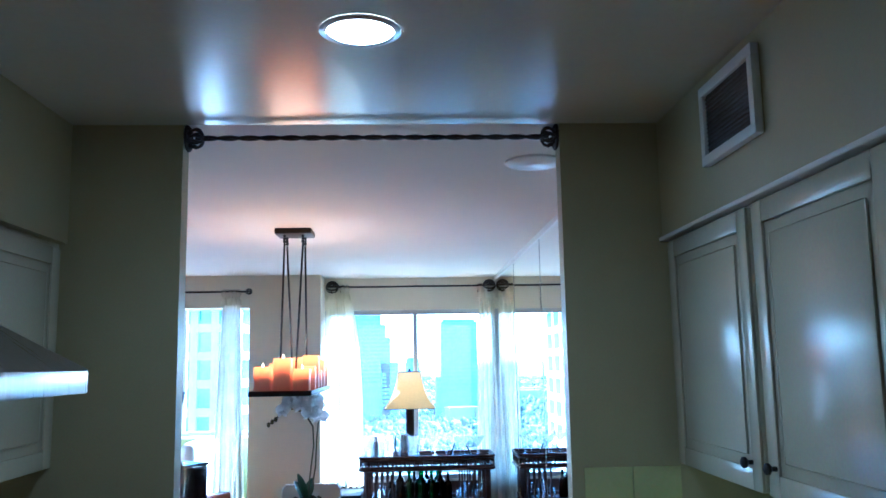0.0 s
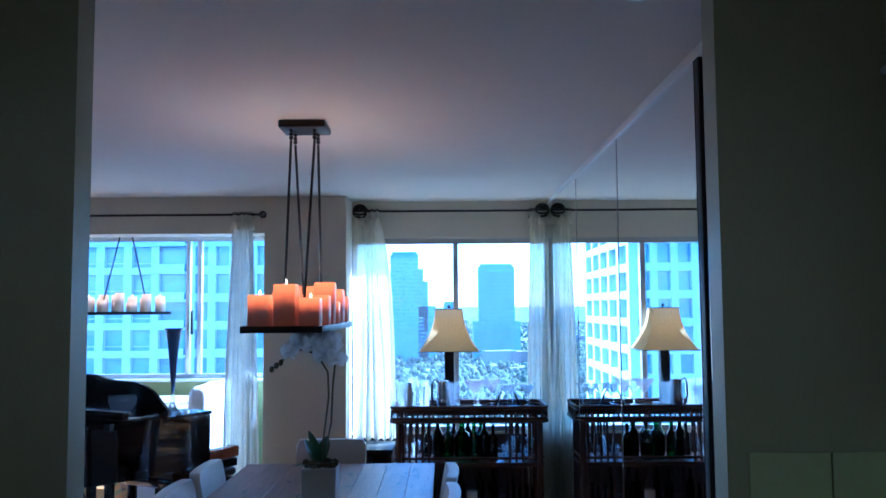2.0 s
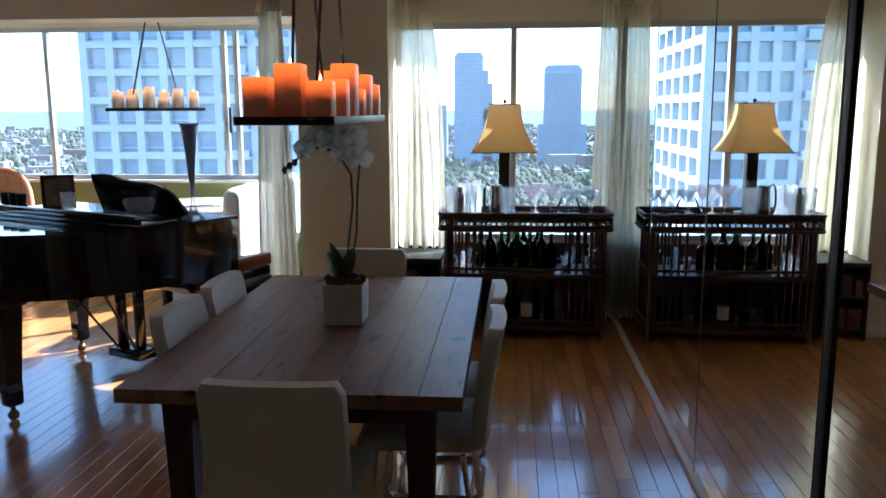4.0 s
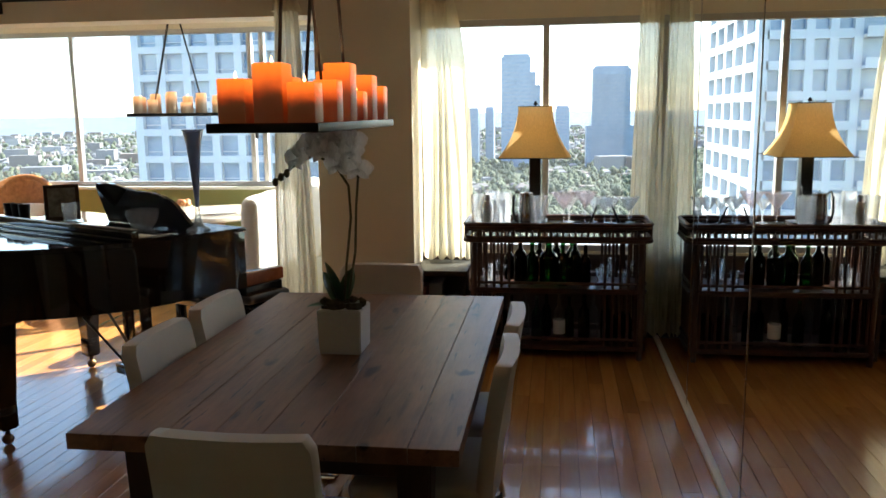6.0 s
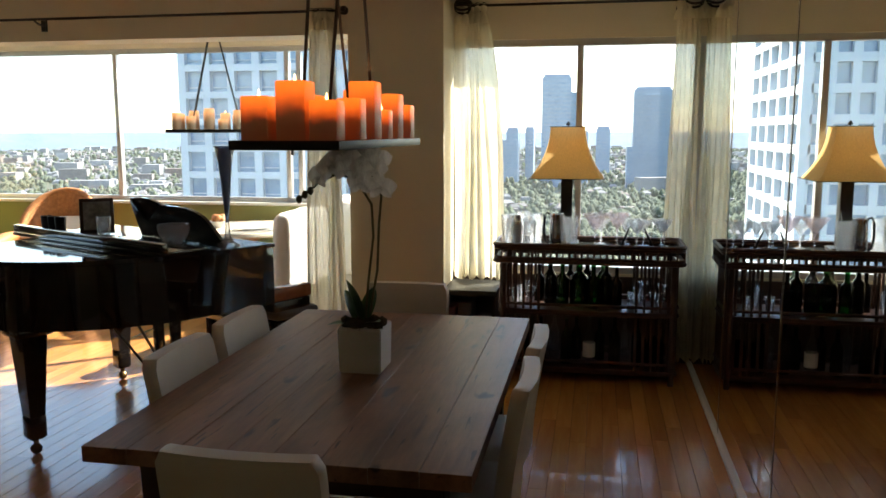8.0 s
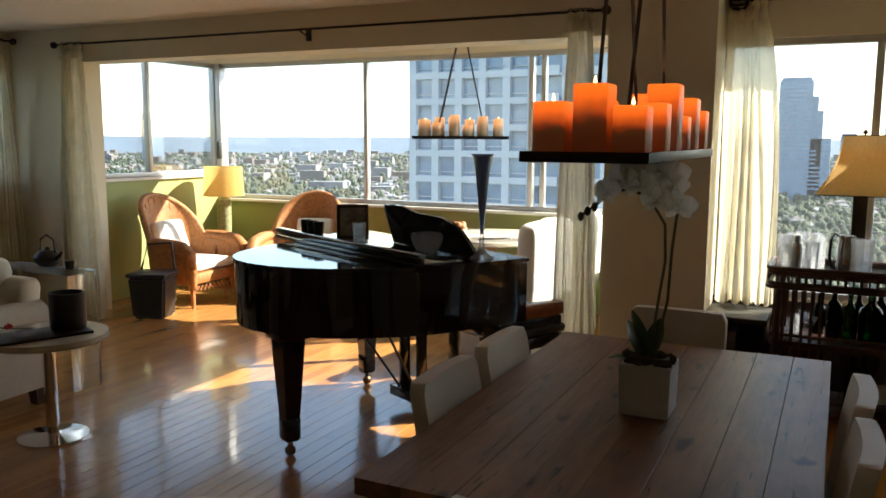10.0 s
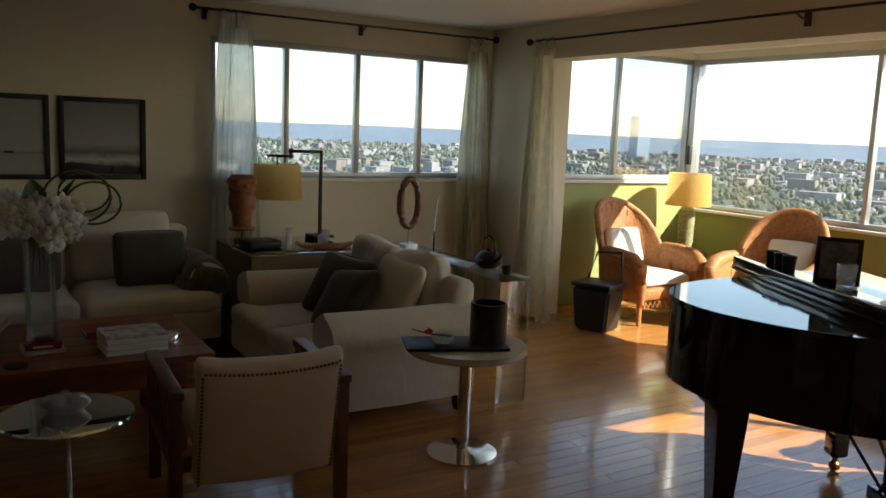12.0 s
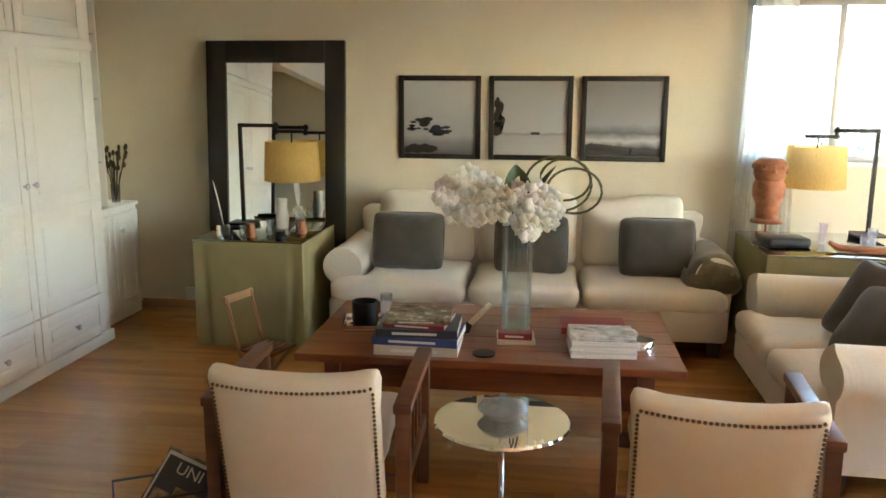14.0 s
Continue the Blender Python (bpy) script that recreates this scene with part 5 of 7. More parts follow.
lb = thing("table_lamp", "table lamp with black square post and flared parchment shade", "lamp", 1.79, 8.275, ZT)
part("base", B(-0.08, -0.08, 0, 0.08, 0.08, 0.025, bev=0.005), IRON, lb)
part("post", B(-0.037, -0.037, 0.025, 0.037, 0.037, 0.47, bev=0.004), IRON, lb, "square black post")
bm = bmesh.new()
bell_shade(bm, 0.229, 0.107, 0.32, 0.436)
part("shade", bm, SHADE, lb, "flared parchment shade with dark piping", smooth=50)
for z, r in ((0.436, 0.229), (0.756, 0.107)):
    bm = bmesh.new()
    tube(bm, [(r * x, r * y, z) for x, y in ((-1, -1), (1, -1), (1, 1), (-1, 1), (-1, -1))], 0.003, 6)
    part("piping", bm, IRON, lb, "dark edge piping")
bm = bmesh.new()
tube(bm, [(0, 0, 0.45), (0, 0, 0.77)], 0.004)
lathe(bm, [(0.012, 0.765), (0.014, 0.775), (0.004, 0.79)], (0, 0, 0), 10)
part("finial", bm, IRON, lb)

# ---- grand piano ----
PK, PR = (0.291, 7.042), 153.9
pn = thing("grand_piano", "black lacquered baby grand piano, lid closed", "piano", *PK, 0, PR)


def spline(ctrl, n=6):
    out = []
    m = len(ctrl)
    for i in range(m - 1):
        p0, p1, p2, p3 = (Vector(ctrl[max(0, min(m - 1, j))]) for j in (i - 1, i, i + 1, i + 2))
        for k in range(n):
            f = k / n
            out.append(0.5 * ((2 * p1) + (p2 - p0) * f + (2 * p0 - 5 * p1 + 4 * p2 - p3) * f * f + (3 * p1 - p0 - 3 * p2 + p3) * f ** 3))
    out.append(Vector(ctrl[-1]))
    return [(v.x, v.y) for v in out]


PO = spline([(0.0, 0.0), (0.02, 0.3), (0.07, 0.62), (0.24, 0.94), (0.5, 1.15), (0.77, 1.2), (1.0, 1.1), (1.17, 0.86), (1.27, 0.62), (1.39, 0.42), (1.46, 0.22), (1.48, 0.0)])
bm = bmesh.new()
prism(bm, PO, 0.655, 0.957, 0.004)
part("case", bm, PIANO, pn)
bm = bmesh.new()
prism(bm, [(0.74 + (x - 0.74) * 1.012, 0.5 + (y - 0.5) * 1.012) for x, y in PO], 0.96, 0.982, 0.006)
part("lid", bm, PIANO, pn, "glossy black lid")
part("folded_lid", B(0.03, 0.40, 0.983, 1.46, 0.66, 1.003, bev=0.004), PIANO, pn, "front lid folded back")
part("music_shelf", B(0.03, 0.62, 1.004, 1.45, 0.66, 1.045, bev=0.004), PIANO, pn)
bm = bmesh.new()
des = spline([(0.12, 0.983), (0.16, 1.03), (0.24, 1.12), (0.36, 1.165), (0.56, 1.175), (0.72, 1.205), (0.84, 1.2), (0.88, 1.18), (0.86, 0.983)], 5)
a_ = [bm.verts.new((x, 0.20 + (z - 0.983) * 0.25, z)) for x, z in des]
b_ = [bm.verts.new((x, 0.222 + (z - 0.983) * 0.25, z)) for x, z in des]
bm.faces.new(a_), bm.faces.new(b_[::-1])
for k in range(len(a_)):
    j = (k + 1) % len(a_)
    bm.faces.new((a_[k], b_[k], b_[j], a_[j]))
part("music_desk", bm, PIANO, pn, "scrolled upright music desk")
part("keybed", B(0.0, -0.26, 0.60, 1.48, 0.0, 0.655, bev=0.006), PIANO, pn)
for x0 in (0.0, 1.40):
    bm = bmesh.new()
    prism(bm, [(x0, -0.27), (x0 + 0.08, -0.27), (x0 + 0.08, 0.0), (x0, 0.0)], 0.656, 0.73, 0.012)
    part("arm", bm, PIANOW, pn, "mahogany cheek block")
part("fallboard", B(0.085, -0.03, 0.656, 1.395, -0.004, 0.86, bev=0.004), PIANO, pn)
IVORY = plain("ivory_keys", (0.75, 0.73, 0.66), 0.3)
bm = bmesh.new()
for k in range(52):
    box(bm, 0.09 + k * 0.025, -0.24, 0.656, 0.1135 + k * 0.025, -0.032, 0.685)
part("white_keys", bm, IVORY, pn)
bm = bmesh.new()
for k in range(51):
    if k % 7 not in (2, 6):
        box(bm, 0.107 + k * 0.025, -0.16, 0.685, 0.121 + k * 0.025, -0.032, 0.697)
part("black_keys", bm, BLACKP, pn)
for x, y in ((0.13, 0.06), (1.375, 0.08), (0.60, 1.03)):
    bm = bmesh.new()
    vs = box(bm, x - 0.065, y - 0.065, 0.08, x + 0.065, y + 0.065, 0.655)
    for v in vs:
        f = max(0.0, (v.co.z - 0.08) / 0.575)
        s = 0.48 + 0.52 * f ** 0.8
        v.co.x, v.co.y = x + (v.co.x - x) * s, y + (v.co.y - y) * s
    box(bm, x - 0.085, y - 0.085, 0.60, x + 0.085, y + 0.085, 0.654, bev=0.012)
    box(bm, x - 0.042, y - 0.042, 0.085, x + 0.042, y + 0.042, 0.2, bev=0.01)
    lg_ = part("leg", bm, PIANO, pn)
    bm = bmesh.new()
    bmesh.ops.create_uvsphere(bm, u_segments=14, v_segments=8, radius=0.028, matrix=Matrix.Translation((x, y, 0.028)))
    tube(bm, [(x, y, 0.03), (x, y, 0.085)], 0.012)
    part("caster", bm, BRASS, lg_, "brass caster")
bm = boxes((0.70, 0.10, 0.12, 0.735, 0.16, 0.655), (0.865, 0.10, 0.12, 0.90, 0.16, 0.655), (0.66, 0.06, 0.07, 0.94, 0.2, 0.13), (0.68, 0.08, 0.6, 0.92, 0.18, 0.655), bev=0.006)
part("lyre", bm, PIANO, pn, "pedal lyre")
for x in (0.74, 0.80, 0.86):
    bm = bmesh.new()
    box(bm, x - 0.012, -0.04, 0.06, x + 0.012, 0.08, 0.072, bev=0.004)
    part("pedal", bm, BRASS, pn, "brass pedal")
for x in (0.72, 0.88):
    bm = bmesh.new()
    tube(bm, [(x, 0.15, 0.1), (0.8 + (x - 0.8) * 2.4, 0.5, 0.655)], 0.008, 6)
    part("brace", bm, IRON, pn)
pm = pose(*PK, 0, 0, 0, PR)


def on_piano(a, b, z=0.983):
    v = pm @ Vector((a, b, z))
    return v.x, v.y, v.z


cb = thing("crystal_bowl", "cut crystal bowl standing on the piano lid", "bowl", *on_piano(0.40, 0.33))
bm = bmesh.new()
lathe(bm, [(0.001, 0), (0.04, 0), (0.045, 0.008), (0.07, 0.05), (0.082, 0.105), (0.076, 0.105), (0.062, 0.05), (0.001, 0.015)], (0, 0, 0), 24, False)
# Milky white mixed into the bowl stands in for its glitter.
part("bowl", bm, thin_glass("cut_crystal_bowl", (0.9, 0.93, 0.95), 1.6, 0.12), cb)
bm = bmesh.new()
for k in range(12):
    a = k * math.pi / 6
    for s in (-1, 1):
        tube(bm, [(0.055 * math.cos(a), 0.055 * math.sin(a), 0.022), (0.074 * math.cos(a + 0.26 * s), 0.074 * math.sin(a + 0.26 * s), 0.055), (0.082 * math.cos(a), 0.082 * math.sin(a), 0.09)], 0.0035, 5)
# Crystal pieces get the same whitening, imitating bright glints.
CRYSTAL = thin_glass("cut_crystal", (0.93, 0.95, 0.96), 2.0, 0.16)
tagged(part("facet_cuts", bm, CRYSTAL, cb, "bright crossed cuts round the bowl"), kind="stuff")
tv = thing("trumpet_vase", "tall blue trumpet vase on a clear glass foot", "vase", *on_piano(0.12, 0.20))
bm = bmesh.new()
lathe(bm, [(0.009, 0.12), (0.015, 0.2), (0.026, 0.33), (0.036, 0.43), (0.045, 0.5), (0.058, 0.514), (0.052, 0.512), (0.033, 0.42), (0.004, 0.16)], (0, 0, 0), 24, False)
part("flute", bm, BLUEGLASS, tv, "frosted blue flute")
bm = bmesh.new()
lathe(bm, [(0.001, 0), (0.062, 0), (0.06, 0.006), (0.03, 0.025), (0.014, 0.06), (0.009, 0.13)], (0, 0, 0), 24, False)
part("foot", bm, CRYSTAL, tv, "clear domed foot")
pf = thing("picture_frame", "silver photo frame leaning on the piano lid", "picture frame", *on_piano(0.98, 0.42, 1.003), 32)
bm = B(-0.09, -0.01, 0, 0.09, 0.01, 0.2, bev=0.003)
bm.transform(Matrix.Rotation(radians(-14), 4, "X"))
part("frame", bm, IRON, pf)
bm = B(-0.07, -0.0125, 0.02, 0.07, -0.0105, 0.18)
bm.transform(Matrix.Rotation(radians(-14), 4, "X"))
part("photo", bm, noise_mat("grey_photo", (0.06, 0.08, 0.09), (0.3, 0.33, 0.34), 14, 0.2), pf)
for k in range(3):
    lathe_thing("votive_cup", "small black candle cup on the piano shelf", "candle holder", *on_piano(1.17 + 0.075 * k, 0.53, 1.003), [(0.001, 0), (0.026, 0), (0.032, 0.09), (0.029, 0.09), (0.022, 0.01), (0.001, 0.01)], IRON, "black cups on the piano")
lathe_thing("glass_jar", "clear glass jar on the piano lid", "jar", *on_piano(0.83, 0.47, 1.003), tumbler(0.04, 0.11), CLEAR)
bn = thing("piano_bench", "black padded piano bench pushed to the keyboard", "bench", *on_piano(0.74, -0.52, 0), PR)
bm = bmesh.new()
cushion(bm, -0.38, -0.17, 0.42, 0.38, 0.17, 0.5, 0.3, 6, 2)
part("seat", bm, BLACKP, bn, "black padded seat")
part("frame", B(-0.37, -0.16, 0.36, 0.37, 0.16, 0.425, bev=0.005), PIANO, bn)
for x in (-0.33, 0.33):
    for y in (-0.13, 0.13):
        part("leg", B(x - 0.025, y - 0.025, 0, x + 0.025, y + 0.025, 0.36, bev=0.004), PIANO, bn)


# ---- sunroom ----
def wicker_chair(x, y, rz, label):
    """Barrel wicker armchair, sitter faces -y; woven hoops over a rounded back."""
    t = thing("wicker_armchair", label, "armchair", x, y, 0, rz, "wicker chairs in the sunroom")
    bm = bmesh.new()
    nu, rings = 22, []
    hs = []
    for k in range(nu + 1):
        a = math.pi * (-0.08 + 1.16 * k / nu)
        c = math.cos(a)
        top = 0.60 + 0.40 * min(1, max(0, (math.sin(a) - 0.3) / 0.7)) ** 0.62
        hs.append((a, top))
    nv = 14
    for thick in (0.0, 0.035):
        g = []
        for a, top in hs:
            col = []
            for j in range(nv + 1):
                f = j / nv
                z = 0.24 + (top - 0.24) * f
                rx, ry = 0.35 - thick + 0.04 * f, 0.33 - thick + 0.10 * f ** 2
                wv = 0.004 * math.sin(j * 3.1 + a * 60)
                col.append(bm.verts.new(((rx + wv) * math.cos(a), (ry + wv) * math.sin(a), z)))
            g.append(col)
        rings.append(g)
        for p, q in zip(g, g[1:]):
            for j in range(nv):
                bm.faces.new((p[j], q[j], q[j + 1], p[j + 1]))
    for p, q, r, s in zip(rings[0], rings[0][1:], rings[1], rings[1][1:]):
        bm.faces.new((p[0], r[0], s[0], q[0]))
        bm.faces.new((p[-1], q[-1], s[-1], r[-1]))
    for i in (0, -1):
        for j in range(nv):
            bm.faces.new((rings[0][i][j], rings[0][i][j + 1], rings[1][i][j + 1], rings[1][i][j]))
    part("shell", bm, WICKER, t, "woven wicker shell", smooth=True)
    bm = bmesh.new()
    tube(bm, [((0.375) * math.cos(a), (0.415) * math.sin(a) if math.sin(a) > 0 else 0.34 * math.sin(a), top) for a, top in hs], 0.032, 10)
    part("rolled_edge", bm, WICKER, t, "thick rolled wicker edge")
    bm = bmesh.new()
    for k in range(9):
        a = math.pi * (0.2 + 0.6 * k / 8)
        tube(bm, [(0.31 * math.cos(a), 0.30 * math.sin(a), 0.42), (0.36 * math.cos(a), 0.385 * math.sin(a), 0.58 + 0.40 * min(1, max(0, (math.sin(a) - 0.3) / 0.7)) ** 0.62)], 0.006, 5)
    part("back_ribs", bm, WICKER, t)
    bm = B(-0.33, -0.36, 0.22, 0.33, 0.26, 0.32, bev=0.02)
    for k in range(12):
        tube(bm, [(-0.33 + 0.055 * k, -0.365, 0.21), (-0.305 + 0.055 * k, -0.372, 0.16), (-0.28 + 0.055 * k, -0.365, 0.21)], 0.006, 5)
    part("seat_frame", bm, WICKER, t)
    for sx in (-0.29, 0.29):
        for sy in (-0.31, 0.22):
            bm = bmesh.new()
            tube(bm, [(sx, sy, 0.24), (sx * 1.04, sy * 1.04, 0)], [0.028, 0.018], 8)
            part("leg", bm, WICKER, t)
    for s in (-1, 1):
        bm = B(s * 0.36 - 0.025, -0.37, 0.22, s * 0.36 + 0.025, 0.06, 0.56, bev=0.02)
        tube(bm, [(s * 0.37, 0.06, 0.60), (s * 0.385, -0.12, 0.59), (s * 0.385, -0.30, 0.565), (s * 0.38, -0.375, 0.51), (s * 0.37, -0.385, 0.38), (s * 0.35, -0.375, 0.2)], [0.045, 0.058, 0.062, 0.058, 0.045, 0.03], 10)
        part("arm", bm, WICKER, t, "fat rolled wicker arm")
    bm = bmesh.new()
    cushion(bm, -0.3, -0.35, 0.32, 0.3, 0.22, 0.43, 0.3, 6, 7)
    part("seat_cushion", bm, WHITECLOTH, t, "white seat cushion")
    bm = bmesh.new()
    cushion(bm, -0.2, -0.07, 0, 0.2, 0.07, 0.34, 0.55, 6, 9)
    bm.transform(Matrix.Translation((0.03, 0.17, 0.44)) @ Matrix.Rotation(radians(-18), 4, "X"))
    p = thing("throw_pillow", "white cotton pillow leaning in the wicker chair", "pillow", x, y, 0, rz, "white pillows in the sunroom")
    part("cover", bm, WHITECLOTH, p)
    return t


wicker_chair(-3.95, 9.14, 92, "orange wicker barrel armchair with white cushions by the green wall")
wicker_chair(-3.05, 9.80, 14, "orange wicker barrel armchair with white cushions under the window")
st = thing("corner_table", "small round dark side table holding the lamp", "side table", -4.2, 9.98, 0)
bm = bmesh.new()
lathe(bm, [(0.2, 0), (0.2, 0.02), (0.03, 0.04), (0.03, 0.46), (0.22, 0.48), (0.22, 0.5)], (0, 0, 0), 24)
part("body", bm, REDW, st)
sl = thing("column_lamp", "table lamp on a carved green column with a yellow drum shade", "lamp", -4.2, 9.98, 0.5)
bm = bmesh.new()
lathe(bm, [(0.09, 0), (0.09, 0.03)] + [(0.07 + 0.008 * (k % 2), 0.035 + 0.022 * k) for k in range(18)] + [(0.05, 0.44), (0.02, 0.46)], (0, 0, 0), 20)
part("column", bm, noise_mat("green_carved_column", (0.18, 0.19, 0.08), (0.42, 0.42, 0.22), 30, 0.5, 90, 0.4), sl, "knobbly green carved column")
bm = bmesh.new()
lathe(bm, [(0.215, 0.455), (0.195, 0.76)], (0, 0, 0), 32, False)
part("shade", bm, SHADEY, sl, "yellow linen drum shade")
bk = thing("waste_bin", "black plastic pedal bin with a flat lid", "bin", -3.69, 8.44, 0, 20)
bm = bmesh.new()
vs = box(bm, -0.17, -0.14, 0, 0.17, 0.14, 0.36)
for v in vs:
    if v.co.z < 0.1:
        v.co.x *= 0.84
        v.co.y *= 0.84
bmesh.ops.bevel(bm, geom=bm.edges[:], offset=0.02, segments=3, affect="EDGES")
part("tub", bm, BLACKP, bk)
part("lid", B(-0.18, -0.15, 0.36, 0.18, 0.15, 0.40, bev=0.014), BLACKP, bk)
bm = bmesh.new()
tube(bm, [(-0.15, 0.1, 0.40), (-0.1, 0.14, 0.62), (0.12, 0.14, 0.64), (0.16, 0.1, 0.40)], 0.012)
part("handle", bm, BLACKP, bk, "raised black handle")
rt = thing("round_table", "round breakfast table with a pale top in the sunroom", "table", -0.98, 9.62, 0)
bm = bmesh.new()
lathe(bm, [(0.53, 0.715), (0.545, 0.73), (0.535, 0.75)], (0, 0, 0), 40)
part("tabletop", bm, MARBLE, rt)
bm = bmesh.new()
lathe(bm, [(0.28, 0), (0.27, 0.03), (0.06, 0.07), (0.05, 0.62), (0.14, 0.715)], (0, 0, 0), 24)
part("pedestal", bm, PALEW, rt)
nw = thing("newspaper", "folded newspaper lying on the round table", "newspaper", -0.9, 9.45, 0.75, 20)
part("folded_sheet", boxes((-0.17, -0.12, 0, 0.17, 0.12, 0.008), (-0.15, -0.11, 0.008, 0.16, 0.1, 0.016), bev=0.002), PAPER, nw)
fb = thing("pine_cone_bowl", "pale bowl with brown pine cones on the round table", "bowl", -1.22, 9.5, 0.75)
bm = bmesh.new()
lathe(bm, [(0.03, 0), (0.07, 0.05), (0.075, 0.06), (0.068, 0.06), (0.001, 0.012)], (0, 0, 0), 20, False)
part("bowl", bm, POTW, fb)
bm = bmesh.new()
for k in range(7):
    bmesh.ops.create_icosphere(bm, subdivisions=2, radius=0.032, matrix=Matrix.Translation((0.035 * math.cos(k), 0.035 * math.sin(k), 0.07 + 0.018 * (k % 2))))
part("cones", bm, WICKER, fb, "brown pine cones")


def slip_chair(x, y, rz, label):
    t = thing("slipcovered_chair", label, "chair", x, y, 0, rz, "slipcovered chairs in the sunroom")
    bm = bmesh.new()
    vs = box(bm, -0.33, -0.27, 0.02, 0.33, 0.28, 0.44, bev=0.04)
    for v in bm.verts:
        if v.co.z < 0.2:
            v.co.x *= 1.08 + 0.03 * math.sin(v.co.y * 30)
            v.co.y *= 1.06
    part("skirt", bm, WHITECLOTH, t, "white cotton skirt to the floor")
    bm = bmesh.new()
    cushion(bm, -0.33, -0.29, 0.42, 0.33, 0.25, 0.52, 0.25, 6, 2)
    part("seat", bm, WHITECLOTH, t)
    bm = bmesh.new()
    cushion(bm, -0.36, 0.15, 0.35, 0.36, 0.32, 1.02, 0.22, 10, 4)
    for v in bm.verts:
        v.co.y += 0.02 * max(0, v.co.z - 0.45) + 0.02 * math.sin(v.co.x * 18)
        if v.co.z > 0.85:
            v.co.z -= 0.18 * v.co.x ** 2
    part("backrest", bm, WHITECLOTH, t, "curved padded white back")
    return t


slip_chair(-0.42, 8.74, -93, "white slipcovered armchair in full sun beside the round table")
slip_chair(-0.42, 9.80, -70, "white slipcovered armchair by the sunroom window")

# ---- living room: wardrobe, niche ----
def door_y(t, x0, x1, z0, z1, y, mat=None, panels=((0.0, 1.0),), knob=None, name="door"):
    """Framed door in a face that looks along +y."""
    d = part(name, B(x0, y, z0, x1, y + 0.02, z1, bev=0.003), WHITE, t)
    for a, b in panels:
        za, zb = z0 + (z1 - z0) * a, z0 + (z1 - z0) * b
        for nm_, r in (("stile", (x0, za, x0 + 0.06, zb)), ("stile", (x1 - 0.06, za, x1, zb)), ("rail", (x0 + 0.06, za, x1 - 0.06, za + 0.06)), ("rail", (x0 + 0.06, zb - 0.06, x1 - 0.06, zb))):
            part(nm_, B(r[0], y + 0.02, r[1], r[2], y + 0.027, r[3], bev=0.003), WHITE, d)
        if x1 - x0 > 0.25 and zb - za > 0.2:
            part("raised_panel", B(x0 + 0.09, y + 0.02, za + 0.09, x1 - 0.09, y + 0.025, zb - 0.09, bev=0.004), WHITE, d)
    if knob:
        bm = bmesh.new()
        lathe(bm, [(0.006, 0), (0.006, 0.014), (0.017, 0.02), (0.017, 0.028), (0.008, 0.034)], (0, 0, 0), 12)
        bm.transform(Matrix.Translation((knob[0], y + 0.027, knob[1])) @ Matrix.Rotation(radians(-90), 4, "X"))
        part("knob", bm, STEEL, d, "brushed metal knob")
    return d


wd = thing("wardrobe", "tall white built-in wardrobe with panelled doors and drawers", "wardrobe", 0, 0, 0)
WYF = 1.555
part("body", B(-4.07, 1.0, 0, -2.62, WYF, H - 0.002), WHITE, wd)
part("plinth", B(-4.075, WYF, 0, -2.615, WYF + 0.024, 0.07, bev=0.003), WHITE, wd)
door_y(wd, -3.97, -3.325, 0.35, 1.82, WYF, panels=((0, 0.4), (0.4, 1)), knob=(-3.36, 1.09))
door_y(wd, -3.315, -2.67, 0.35, 1.82, WYF, panels=((0, 0.4), (0.4, 1)), knob=(-3.28, 1.09))
for x0, x1 in ((-3.97, -3.325), (-3.315, -2.67)):
    door_y(wd, x0, x1, 0.085, 0.335, WYF, knob=((x0 + x1) / 2, 0.2), name="drawer")
    door_y(wd, x0, x1, 1.90, 2.44, WYF, panels=((0, 1),))
part("rail", B(-4.07, WYF, 1.835, -2.62, WYF + 0.012, 1.885, bev=0.003), WHITE, wd)
lc = thing("low_cabinet", "low white cabinet with a dark top in the wall niche", "cabinet", 0, 0, 0)
part("body", B(-4.78, 1.0, 0, -4.073, 1.40, 0.79), WHITE, lc)
part("top", B(-4.79, 1.0, 0.79, -4.072, 1.42, 0.815, bev=0.004), WHITE, lc)
door_y(lc, -4.75, -4.43, 0.08, 0.76, 1.40, knob=(-4.5, 0.64))
door_y(lc, -4.42, -4.10, 0.08, 0.76, 1.40, knob=(-4.15, 0.64))
nm = thing("tall_shelf", "narrow white shelf unit with a dark mirrored back and glass shelves", "shelf", -4.25, 1.001, 0.816)
part("side_panel", B(-0.20, 0, 0, -0.187, 0.385, 1.672, bev=0.003), WHITE, nm)
part("side_panel", B(-0.018, 0, 0, 0.0, 0.385, 1.672, bev=0.003), WHITE, nm)
part("back", B(-0.187, 0, 0, -0.018, 0.01, 1.672), IRON, nm, "dark back")
for z in (0.3, 0.72, 1.14):
    part("shelf", B(-0.187, 0.012, z, -0.018, 0.37, z + 0.01), CRYSTAL, nm, "clear glass shelf")
dv = thing("dried_flowers", "dried brown flowers in a small glass vase", "plant", -4.65, 1.33, 0.815)
bm = bmesh.new()
lathe(bm, tumbler(0.035, 0.13), (0, 0, 0), 16, False)
part("vase", bm, CLEAR, dv)
rng = random.Random(2)
bm = bmesh.new()
